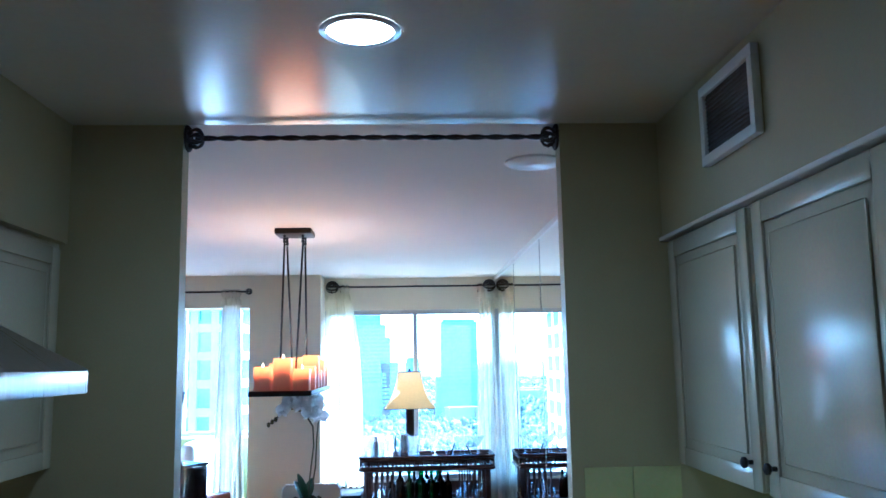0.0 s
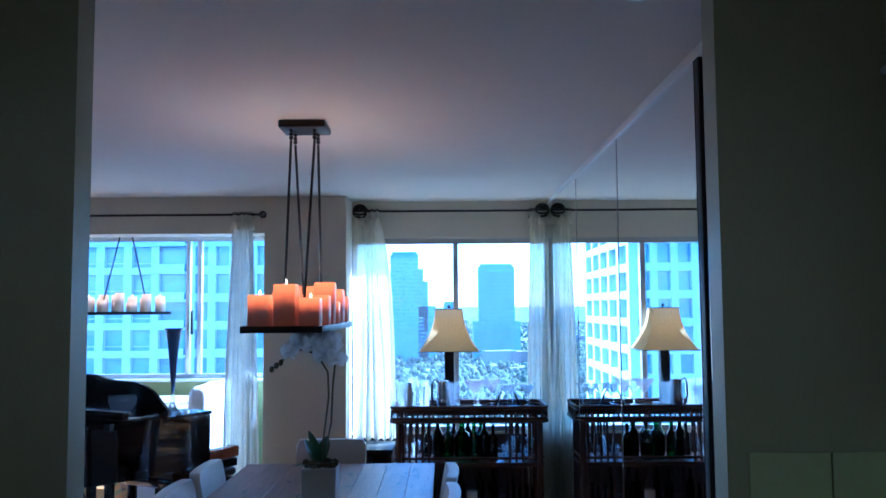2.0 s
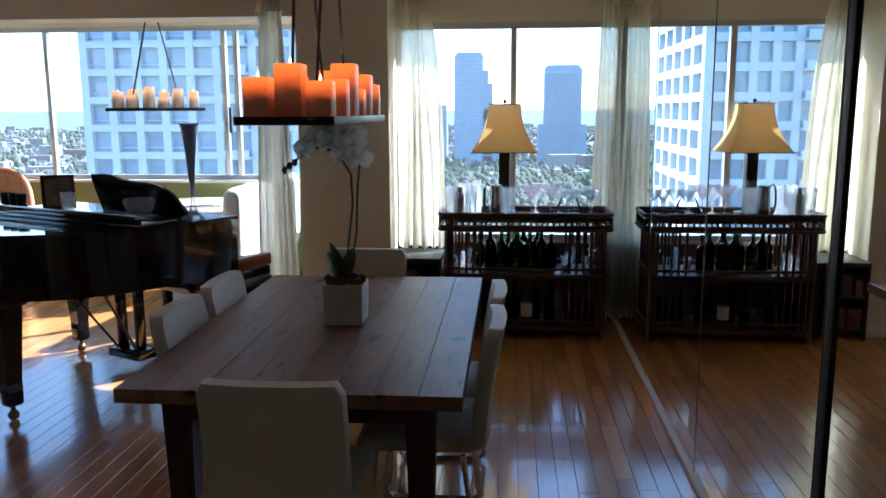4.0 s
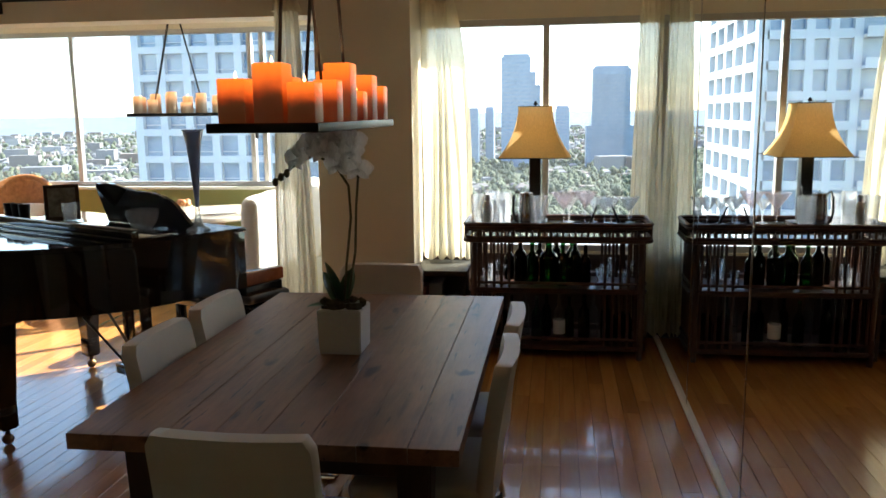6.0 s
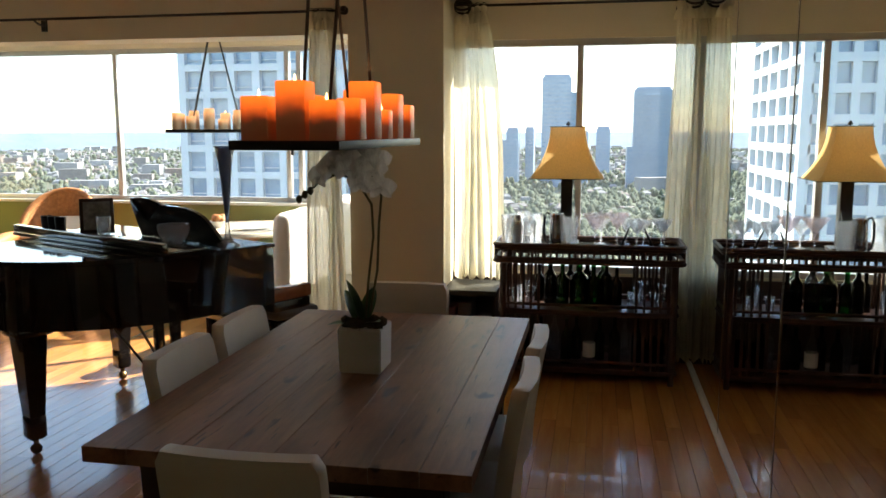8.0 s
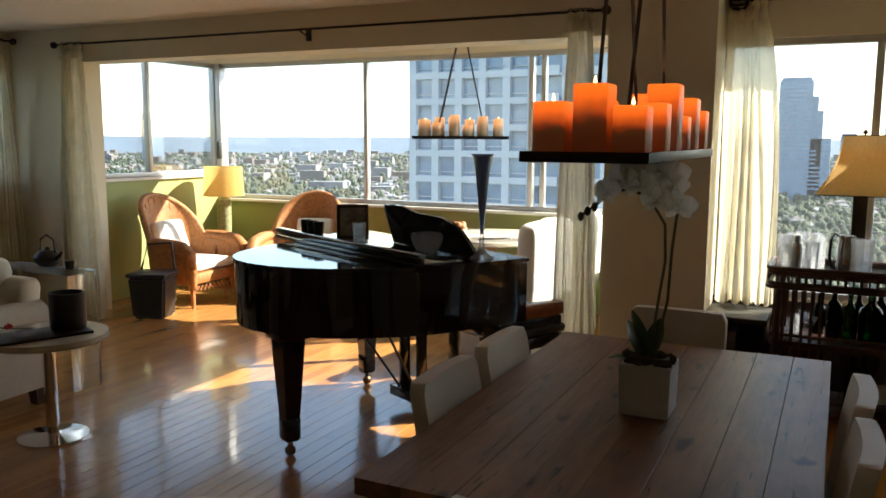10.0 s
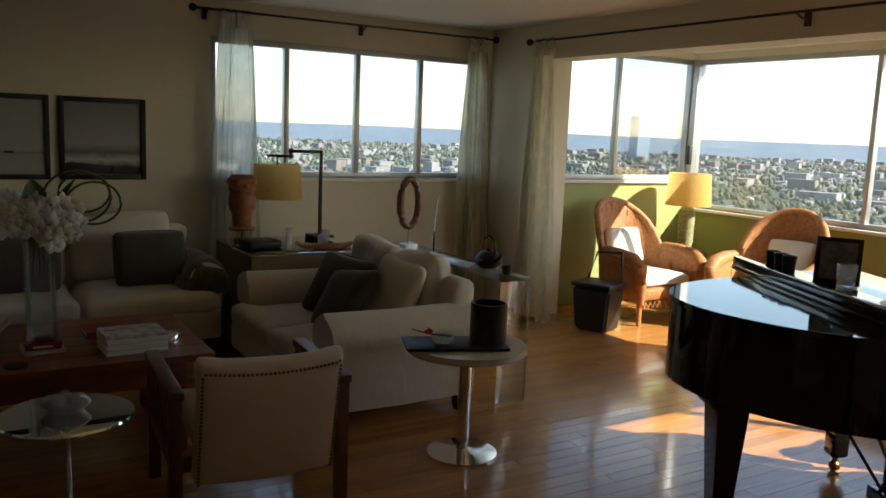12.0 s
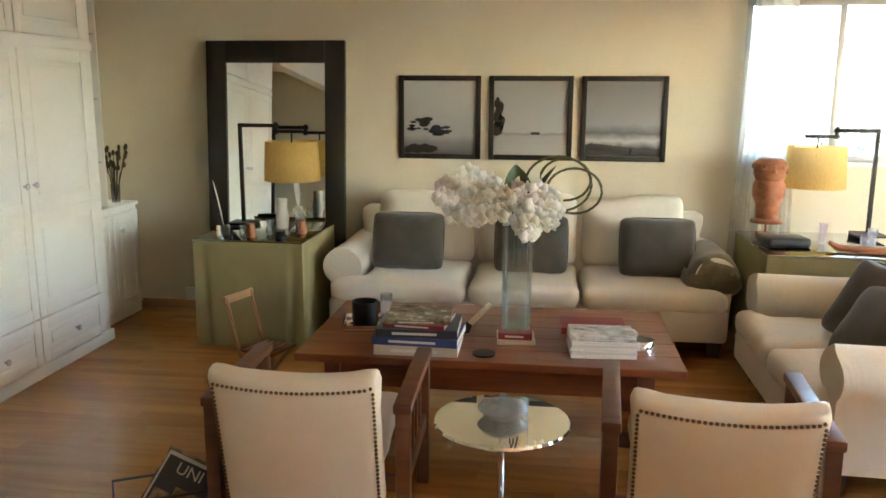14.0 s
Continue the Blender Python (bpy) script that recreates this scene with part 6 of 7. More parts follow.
for k in range(26):
    a, r = rng.uniform(0, 6.28), rng.uniform(0.02, 0.09)
    tip = (r * math.cos(a), r * math.sin(a), rng.uniform(0.24, 0.4))
    tube(bm, [(0, 0, 0.01), (tip[0] * 0.5, tip[1] * 0.5, 0.2), tip], 0.0025, 4)
    bmesh.ops.create_icosphere(bm, subdivisions=1, radius=0.013, matrix=Matrix.Translation(tip) @ Matrix.Diagonal((1, 1, 1.8, 1)))
tagged(part("stems", bm, MOSS, dv, "dry brown stems and heads"), kind="stuff")

# ---- leaning mirror ----
lm = thing("floor_mirror", "large leaning mirror in a wide black wooden frame", "mirror", -4.90, 1.906, 0)
lm.matrix_world = pose(-4.86, 1.906, 0.0, 0, -3.6, 0)
MBLACK = wood_mat("black_stained_frame", (0.008, 0.007, 0.006), (0.02, 0.017, 0.014), 2, 1, 0.35)
for a in ((-0.05, 0, 0, 0, 0.145, 1.955), (-0.05, 0.875, 0, 0, 1.02, 1.955), (-0.05, 0.145, 0, 0, 0.875, 0.15), (-0.05, 0.145, 1.80, 0, 0.875, 1.955)):
    part("frame_bar", B(*a, bev=0.006), MBLACK, lm)
part("glass", B(-0.03, 0.14, 0.145, -0.018, 0.88, 1.805), MIRROR, lm, smooth=None)

# ---- framed seascapes ----
def seascape(kind):
    m, t, b = nt("grey_seascape_%d" % kind)
    c = nd(t, "TexCoord")
    s = nd(t, "SeparateXYZ")
    t.links.new(c.outputs["Generated"], s.inputs[0])
    n = nd(t, "TexNoise", Scale=4.0 + kind, Detail=5.0)
    t.links.new(c.outputs["Generated"], n.inputs["Vector"])
    ad = nd(t, "Math")
    ad.operation = "MULTIPLY_ADD"
    ad.inputs[1].default_value = 0.10
    t.links.new(n.outputs[0], ad.inputs[0])
    t.links.new(s.outputs[2], ad.inputs[2])
    stops = {1: [(0.0, (0.10, 0.10, 0.10)), (0.2, (0.22, 0.22, 0.22)), (0.32, (0.36, 0.36, 0.35)), (1.0, (0.48, 0.48, 0.46))],
             2: [(0.0, (0.42, 0.42, 0.4)), (0.30, (0.36, 0.36, 0.35)), (0.34, (0.26, 0.26, 0.26)), (0.36, (0.4, 0.4, 0.39)), (1.0, (0.36, 0.36, 0.35))],
             3: [(0.0, (0.03, 0.03, 0.03)), (0.16, (0.06, 0.06, 0.06)), (0.26, (0.45, 0.45, 0.44)), (0.36, (0.14, 0.14, 0.14)), (0.48, (0.3, 0.3, 0.3)), (1.0, (0.2, 0.2, 0.2))]}[kind]
    t.links.new(ramp(t, ad.outputs[0], stops), b.inputs["Base Color"])
    b.inputs["Roughness"].default_value = 0.25
    return m


INK = plain("dark_photo_ink", (0.02, 0.02, 0.02), 0.3)
for k in range(3):
    y = 3.294 + k * 0.643
    p = thing("framed_photo", ("black-framed grey photo of a leaning tree by the sea", "black-framed grey photo of a dark headland and flat sea", "black-framed grey photo of a stormy beach")[k], "picture", XW, y, 1.127, 0, "three framed photos over the sofa")
    w = 0.586
    for a in ((0, 0, 0, 0.03, 0.036, w), (0, w - 0.036, 0, 0.03, w, w), (0, 0.036, 0, 0.03, w - 0.036, 0.036), (0, 0.036, w - 0.036, 0.03, w - 0.036, w)):
        part("frame_bar", B(*a, bev=0.003), MBLACK, p)
    part("print", B(0.004, 0.034, 0.034, 0.012, w - 0.034, w - 0.034), seascape(k + 1), p, smooth=None)
    bm = bmesh.new()
    rng = random.Random(30 + k)
    if k == 0:
        for j in range(26):
            cx, cz = rng.uniform(0.07, 0.36), rng.uniform(0.17, 0.27)
            bmesh.ops.create_icosphere(bm, subdivisions=1, radius=rng.uniform(0.012, 0.03), matrix=Matrix.Translation((0.013, cx, cz + 0.04 * math.sin(cx * 14))) @ Matrix.Diagonal((0.04, 1.5, 0.55, 1)))
        for j in range(8):
            bmesh.ops.create_icosphere(bm, subdivisions=1, radius=0.04, matrix=Matrix.Translation((0.013, 0.06 + 0.025 * j, 0.06 + 0.012 * (j % 3))) @ Matrix.Diagonal((0.03, 1.2, 0.6, 1)))
    elif k == 1:
        for j in range(14):
            bmesh.ops.create_icosphere(bm, subdivisions=1, radius=0.035, matrix=Matrix.Translation((0.013, 0.055 + 0.006 * (j % 6), 0.2 + 0.016 * j)) @ Matrix.Diagonal((0.03, 1.3 - 0.06 * j, 1, 1)))
        box(bm, 0.0125, 0.30, 0.178, 0.0135, 0.36, 0.196)
    else:
        for j in range(14):
            bmesh.ops.create_icosphere(bm, subdivisions=1, radius=0.045, matrix=Matrix.Translation((0.013, 0.08 + 0.033 * j, 0.10 - 0.0035 * j)) @ Matrix.Diagonal((0.03, 1.2, 0.6, 1)))
    part("print_shapes", bm, INK, p, "dark shore shapes in the print")


# ---- sofas ----
def sofa(label, x, y, rz, width, seats, depth, seat_h, arm_h, back_h, group=""):
    """Local: sitter faces +y, back along y = 0, x from 0 to width."""
    t = thing("sofa", label, "sofa", x, y, 0, rz, group)
    arm = 0.22
    part("base", B(0.03, 0.05, 0.11, width - 0.03, depth - 0.03, seat_h - 0.13, bev=0.03), SLIP, t, "slipcovered base")
    for x0 in (0.0, width - arm):
        bm = bmesh.new()
        pts = []
        n = 20
        for k in range(n + 1):
            a = math.pi * (-0.28 + 1.5 * k / n)
            pts.append((x0 + arm / 2 + (0.125 * math.cos(a)), arm_h - 0.12 + 0.125 * math.sin(a)))
        pts += [(x0 + 0.03, 0.11), (x0 + arm - 0.03, 0.11)]
        f = [bm.verts.new((px, depth - 0.1 + 0.012 * math.sin(px * 30), pz)) for px, pz in pts]
        m_ = [bm.verts.new((px, depth * 0.5, pz - 0.008)) for px, pz in pts]
        b = [bm.verts.new((px, 0.06, pz)) for px, pz in pts]
        bm.faces.new(f), bm.faces.new(b[::-1])
        for p, q in ((f, m_), (m_, b)):
            for k in range(len(p)):
                bm.faces.new((p[k], q[k], q[(k + 1) % len(p)], p[(k + 1) % len(p)]))
        bmesh.ops.bevel(bm, geom=[e for e in bm.edges if e.calc_face_angle(0) > 1.2], offset=0.018, segments=3, affect="EDGES")
        part("arm", bm, SLIP, t, "rolled slipcovered arm", smooth=50)
    bm = bmesh.new()
    cushion(bm, 0.06, 0.0, 0.12, width - 0.06, 0.2, back_h - 0.06, 0.12, 8, 5)
    for v in bm.verts:
        v.co.y -= 0.06 * (v.co.z / back_h)
        v.co.y += 0.06
    part("back", bm, SLIP, t)
    iw = (width - 2 * arm + 0.02) / seats
    for k in range(seats):
        x0 = arm - 0.01 + k * iw
        bm = bmesh.new()
        ends = (k == 0, k == seats - 1)
        cushion(bm, x0 + 0.003, 0.2, seat_h - 0.16, x0 + iw - 0.003, depth, seat_h + 0.01, 0.16, 14, k + 1)
        mid = x0 + iw / 2
        for v in bm.verts:
            v.co.z += 0.01 * noise.noise(v.co * 7)
            q = (v.co.x - mid) / (iw / 2)
            if v.co.y > depth - 0.115 and ((q < 0 and ends[0]) or (q > 0 and ends[1])):
                v.co.x += (arm - 0.03) * q * abs(q)
        part("seat_cushion", bm, SLIP, t)
        bm = bmesh.new()
        cushion(bm, x0 + 0.005, -0.1, 0, x0 + iw - 0.005, 0.1, back_h - seat_h + 0.06, 0.35, 10, k + 6)
        for v in bm.verts:
            v.co.z += 0.025 * math.sin(v.co.x * 5 + k * 2) * (v.co.z > 0.25)
            v.co += Vector((0, 1, 0.4)) * 0.02 * noise.noise(v.co * 6 + Vector((k, 0, 0)))
        bm.transform(Matrix.Translation((0, 0.235, seat_h - 0.02)) @ Matrix.Rotation(radians(9), 4, "X"))
        part("back_cushion", bm, SLIP, t, "slumped loose back cushion")
    for px in (0.09, width - 0.09):
        for py in (0.1, depth - 0.14):
            bm = bmesh.new()
            vs = box(bm, px - 0.045, py - 0.045, 0, px + 0.045, py + 0.045, 0.13)
            for v in vs:
                if v.co.z < 0.05:
                    v.co.x = px + (v.co.x - px) * 0.7
                    v.co.y = py + (v.co.y - py) * 0.7
            part("foot", bm, DARKW, t)
    return t


sofa("white slipcovered three-seat sofa against the picture wall", -5.06, 5.50, -90, 2.53, 3, 0.94, 0.44, 0.62, 0.87)
sofa("white slipcovered loveseat with rolled arms", -2.43, 6.47, 180, 1.52, 2, 1.05, 0.42, 0.62, 0.82)


def pillow(x, y, z, rx, ry, rz, w, mat, label, group="", tall=1.0):
    t = thing("throw_pillow", label, "pillow", x, y, z, 0, group)
    bm = bmesh.new()
    cushion(bm, -w / 2, -0.075, -w / 2, w / 2, 0.075, w / 2, 0.7, 10, int(abs(x * 10)))
    m = Euler((radians(rx), radians(ry), radians(rz))).to_matrix().to_4x4() @ Matrix.Diagonal((1, 1, tall, 1))
    bm.transform(m)
    part("cover", bm, mat, t)
    bm = bmesh.new()
    h = w / 2 * 0.985
    pts = []
    for k in range(40):
        c, q = math.cos(k * math.pi / 20), math.sin(k * math.pi / 20)
        pts.append(m @ Vector((math.copysign(abs(c) ** 0.3, c) * h * 0.985, 0, math.copysign(abs(q) ** 0.3, q) * h * 0.985)))
    tube(bm, pts + pts[:1], 0.006, 6)
    part("piping", bm, mat, t, "corded edge")
    return t


for y in (3.46, 4.27, 5.07):
    pillow(-4.50, y, 0.632, 0, 0, 90, 0.485, GREYC, "grey-brown linen pillow propped on the white sofa", "grey pillows on the sofas", 0.79).matrix_world @= pose(0, 0, 0, 0, -14, 0)
pillow(-3.30, 5.95, 0.60, -32, 6, 26, 0.42, GREYC, "square grey-brown linen pillow lying on the loveseat", "grey pillows on the sofas")
pillow(-3.02, 5.86, 0.58, -38, -8, 14, 0.40, GREYC, "square grey-brown linen pillow lying on the loveseat", "grey pillows on the sofas")
pillow(-2.86, 6.10, 0.64, -20, 4, 8, 0.40, SLIP, "cream pillow against the loveseat arm")
th = thing("throw_blanket", "brown-green knitted throw draped over the sofa arm", "blanket", -4.53, 5.39, 0.62)
bm = bmesh.new()
cushion(bm, -0.36, -0.165, -0.27, 0.36, 0.165, 0.03, 0.3, 12, 4)
for v in bm.verts:
    v.co += Vector((0.5, 1, 1)) * 0.03 * noise.noise(v.co * 9)
    if v.co.z > -0.08:
        r = math.hypot(v.co.y, v.co.z + 0.12)
        v.co.z -= 0.28 * v.co.y ** 2 / 0.1
part("wool", bm, noise_mat("brown_knit", (0.08, 0.065, 0.035), (0.18, 0.15, 0.08), 12, 0.95, 220, 0.6, sheen=0.4), th, smooth=60)


# ---- skirted tables ----
def skirted(label, x0, y0, x1, y1, h):
    t = thing("skirted_table", label, "table", (x0 + x1) / 2, (y0 + y1) / 2, 0)
    a, b = (x1 - x0) / 2, (y1 - y0) / 2
    bm = bmesh.new()
    q = []
    for (px, py), (rx, ry) in (((-a, -b), (a, -b)), ((a, -b), (a, b)), ((a, b), (-a, b)), ((-a, b), (-a, -b))):
        for k in range(48):
            f = k / 48
            q.append((px + (rx - px) * f, py + (ry - py) * f, f))
    rows = []
    for j in range(9):
        v = j / 8
        row = []
        for px, py, f in q:
            e = (f if f < 0.5 else 1 - f) - 0.085
            pleat = 0.075 * math.exp(-(e * 24) ** 2) * v ** 0.7
            wob = 1 + v * (0.012 + 0.006 * math.sin(f * 25 + px * 9)) - pleat
            row.append(bm.verts.new((px * wob, py * wob, h - 0.004 - v * (h - 0.01))))
        rows.append(row)
    for p, r in zip(rows, rows[1:]):
        for k in range(len(p)):
            bm.faces.new((p[k], p[(k + 1) % len(p)], r[(k + 1) % len(p)], r[k]))
    bm.faces.new(rows[0])
    part("skirt", bm, SKIRT, t, "sage linen skirt with corner pleats", smooth=50)
    part("mirror_top", B(-a - 0.004, -b - 0.004, h - 0.002, a + 0.004, b + 0.004, h + 0.008, bev=0.002), MIRRORTOP, t, "dark mirrored glass top")
    return t


MIRRORTOP = noise_mat("dark_mirror_top", (0.3, 0.32, 0.28), (0.4, 0.42, 0.38), 2, 0.04, 40, 0.0, metal=1.0, rvar=0.01)
skirted("sage linen skirted table with mirrored top below the mirror", -4.76, 2.185, -4.0, 2.885, 0.685)
skirted("corner table with a sage linen skirt and mirrored top", -4.88, 5.63, -4.04, 6.42, 0.685)


def swing_lamp(x, y, z, s, label):
    """Square black post with a folding arm along y and a drum shade hung from it."""
    t = thing("swing_arm_lamp", label, "lamp", x, y, z)
    part("base", B(-0.09, -0.09, 0, 0.09, 0.09, 0.018, bev=0.004), IRON, t)
    part("post", B(-0.012, -0.012, 0.018, 0.012, 0.012, 0.69, bev=0.002), IRON, t, "square black post")
    part("arm", boxes((-0.012, min(0, s * 0.27), 0.665, 0.012, max(0, s * 0.27), 0.69), (-0.011, min(s * 0.23, s * 0.44), 0.628, 0.011, max(s * 0.23, s * 0.44), 0.65), (-0.009, s * 0.25 - 0.012, 0.62, 0.009, s * 0.25 + 0.012, 0.70), bev=0.002), IRON, t, "two-piece folding arm")
    bm = bmesh.new()
    tube(bm, [(0, s * 0.36, 0.65), (0, s * 0.36, 0.45)], 0.006)
    part("stem", bm, IRON, t)
    bm = bmesh.new()
    lathe(bm, [(0.19, 0.31), (0.178, 0.575)], (0, s * 0.36, 0), 36, False)
    part("shade", bm, SHADEY, t, "yellow linen drum shade")
    return t


swing_lamp(-4.80, 6.44, 0.693, -1, "black swing-arm table lamp with a yellow drum shade")
swing_lamp(-4.62, 2.28, 0.693, 1, "black swing-arm table lamp with a yellow drum shade before the mirror")
hs = thing("carved_sculpture", "red-brown carved head-shaped wooden sculpture on a stand", "sculpture", -4.72, 5.78, 0.693)
bm = bmesh.new()
box(bm, -0.05, -0.05, 0, 0.05, 0.05, 0.02)
tube(bm, [(0, 0, 0.02), (0, 0, 0.09)], 0.008)
lathe(bm, [(0.03, 0.08), (0.1, 0.085), (0.1, 0.1), (0.07, 0.115), (0.075, 0.2), (0.1, 0.26), (0.1, 0.33), (0.085, 0.36), (0.098, 0.39), (0.105, 0.47), (0.07, 0.5)], (0, 0, 0), 20)
for k in range(10):
    a = k * 0.628
    bmesh.ops.create_icosphere(bm, subdivisions=1, radius=0.028, matrix=Matrix.Translation((0.09 * math.cos(a), 0.09 * math.sin(a), 0.42 + 0.03 * (k % 2))))
part("carving", bm, TERRA, hs)
bb = thing("black_case", "soft black zipped case on the corner table", "case", -4.36, 5.80, 0.693, 8)
part("case", B(-0.1, -0.13, 0, 0.1, 0.13, 0.06, bev=0.022, seg=3), BLACKP, bb)
for x, y, r, h, m, lb in ((-4.45, 6.05, 0.025, 0.13, PINKGLASS, "small red glass bottle on the corner table"), (-4.3, 6.25, 0.035, 0.09, PINKGLASS, "red glass votive on the corner table"), (-4.4, 6.32, 0.03, 0.11, CLEAR, "clear glass cup on the corner table")):
    lathe_thing("glass_vessel", lb, "glass", x, y, 0.693, tumbler(r, h), m)
dl = thing("driftwood_tray", "brown driftwood tray with a curled end", "tray", -4.15, 6.2, 0.693, 80)
bm = bmesh.new()
tube(bm, [(-0.2, 0, 0.06), (-0.15, 0, 0.03), (0, 0, 0.022), (0.15, 0.01, 0.024), (0.22, 0, 0.05)], [0.012, 0.02, 0.022, 0.024, 0.01], 10)
part("wood", bm, TERRA, dl)
fe = thing("feather_ornament", "white feather-shaped ornament on a clear block", "ornament", -4.14, 2.33, 0.693)
part("block", B(-0.035, -0.035, 0, 0.035, 0.035, 0.07, bev=0.006), CRYSTAL, fe, "clear crystal block")
bm = bmesh.new()
leaf_mesh(bm, (0, 0, 0.07), (0.02, -0.05, 0.36), 0.035, 0.0, 12)
bmesh.ops.solidify(bm, geom=bm.faces[:], thickness=0.006)
part("feather", bm, PETAL, fe, smooth=True)
for x, y, r, h, m, lb, ct_ in ((-4.2, 2.45, 0.04, 0.06, CRYSTAL, "small crystal dish on the skirted table", "dish"), (-4.12, 2.52, 0.035, 0.09, TERRA, "little orange shell ornament on the skirted table", "ornament"), (-4.2, 2.62, 0.03, 0.1, CRYSTAL, "cut crystal candle holder on the skirted table", "candle holder"), (-4.1, 2.72, 0.04, 0.05, IRON, "small black lidded box on the skirted table", "box"), (-4.45, 2.74, 0.04, 0.12, CRYSTAL, "crystal perfume bottle on the skirted table", "bottle"), (-4.3, 2.8, 0.03, 0.08, TERRA, "small red-brown pot on the skirted table", "pot"), (-4.5, 2.6, 0.045, 0.2, POTW, "pale tall vase on the skirted table", "vase")):
    lathe_thing("ornament", lb, ct_, x, y, 0.693, [(0.001, 0), (r * 0.8, 0), (r, h * 0.4), (r * 0.7, h * 0.7), (r * 0.8, h), (r * 0.6, h), (0.001, h * 0.5)], m)

# console behind the loveseat
ac = thing("acrylic_console", "clear acrylic console table behind the loveseat", "console table", -4.02, 6.60, 0)
ACR = thin_glass("clear_acrylic", (0.9, 0.92, 0.91), 0.7)
part("top", B(0, 0, 0.73, 1.54, 0.2, 0.75, bev=0.003), ACR, ac)
for x in (0.0, 1.515):
    part("side", B(x, 0, 0, x + 0.025, 0.2, 0.73, bev=0.003), ACR, ac)
part("shelf", B(0.03, 0.02, 0.3, 1.51, 0.18, 0.318, bev=0.003), ACR, ac)
rg = thing("ring_sculpture", "dark wooden ring sculpture on a thin rod", "sculpture", -3.80, 6.70, 0.75)
bm = bmesh.new()
tube(bm, [(0, 0.075 * math.cos(k * 0.2618) * 1.0, 0.31 + 0.17 * math.sin(k * 0.2618)) for k in range(25)], 0.026, 10)
part("ring", bm, CHAIRW, rg, "carved wooden ring")
bm = bmesh.new()
tube(bm, [(0, 0, 0), (0, 0, 0.13)], 0.006)
box(bm, -0.05, -0.05, 0, 0.05, 0.05, 0.015)
part("rod", bm, STEEL, rg)
ft = thing("feather_stand", "pale feather blade on a black stand", "ornament", -3.44, 6.70, 0.75)
bm = bmesh.new()
tube(bm, [(0, 0, 0), (0, 0, 0.15)], 0.006)
box(bm, -0.04, -0.04, 0, 0.04, 0.04, 0.012)
part("stand", bm, IRON, ft)
bm = bmesh.new()
leaf_mesh(bm, (0, 0, 0.12), (0.01, 0.02, 0.42), 0.03, 0, 12)
part("blade", bm, PAPER, ft, smooth=True)
tp = thing("iron_teapot", "black cast-iron teapot with a hoop handle", "teapot", -2.84, 6.74, 0.75)
bm = bmesh.new()
lathe(bm, [(0.05, 0), (0.085, 0.03), (0.085, 0.06), (0.05, 0.1), (0.02, 0.105), (0.012, 0.12), (0.001, 0.125)], (0, 0, 0), 20)
tube(bm, [(0.075, 0, 0.05), (0.12, 0, 0.08), (0.13, 0, 0.1)], [0.016, 0.012, 0.009])
part("pot", bm, IRON, tp)
bm = bmesh.new()
tube(bm, [(-0.07, 0, 0.09), (-0.06, 0, 0.17), (0, 0, 0.2), (0.06, 0, 0.17), (0.07, 0, 0.09)], 0.006)
part("handle", bm, IRON, tp, "hoop handle")
lathe_thing("tea_cup", "small dark iron cup beside the teapot", "cup", -2.62, 6.72, 0.75, tumbler(0.03, 0.05), IRON)

# pedestal side table with tray
pt2 = thing("pedestal_table", "round ivory side table on a chrome pedestal", "side table", -1.97, 6.03, 0)
bm = bmesh.new()
lathe(bm, [(0.29, 0.525), (0.3, 0.535), (0.295, 0.56)], (0, 0, 0), 40)
part("tabletop", bm, MARBLE, pt2, "round ivory top")
bm = bmesh.new()
lathe(bm, [(0.175, 0), (0.175, 0.01), (0.06, 0.022), (0.032, 0.03), (0.032, 0.52), (0.09, 0.525)], (0, 0, 0), 32)
part("pedestal", bm, CHROME, pt2, "polished chrome pedestal")
sy = thing("slate_tray", "dark rectangular slate tray on the side table", "tray", -1.95, 5.98, 0.561, 68)
part("slab", B(-0.27, -0.12, 0, 0.22, 0.12, 0.014, bev=0.003), IRON, sy)
lathe_thing("black_vase", "matte black cylinder vase on the slate tray", "vase", -1.92, 6.12, 0.576, [(0.001, 0), (0.088, 0), (0.09, 0.01), (0.09, 0.19), (0.078, 0.19), (0.078, 0.03), (0.001, 0.03)], BLACKP, seg=28)
gd = thing("glass_dish", "small clear dish with a red flower sprig", "dish", -1.98, 5.90, 0.576)
bm = bmesh.new()
lathe(bm, [(0.001, 0), (0.04, 0), (0.06, 0.03), (0.055, 0.03), (0.001, 0.01)], (0, 0, 0), 20, False)
part("dish", bm, CLEAR, gd)
bm = bmesh.new()
tube(bm, [(0.02, 0.03, 0.03), (0, -0.08, 0.05), (0, -0.17, 0.08)], 0.003, 5)
part("twig", bm, IRON, gd)
bm = bmesh.new()
petal_flower(bm, (0, -0.08, 0.06), (1, -0.3, 0.4), 0.022, random.Random(1))
part("blossom", bm, plain("red_petal", (0.5, 0.03, 0.03), 0.5), gd, "red blossom", smooth=True)

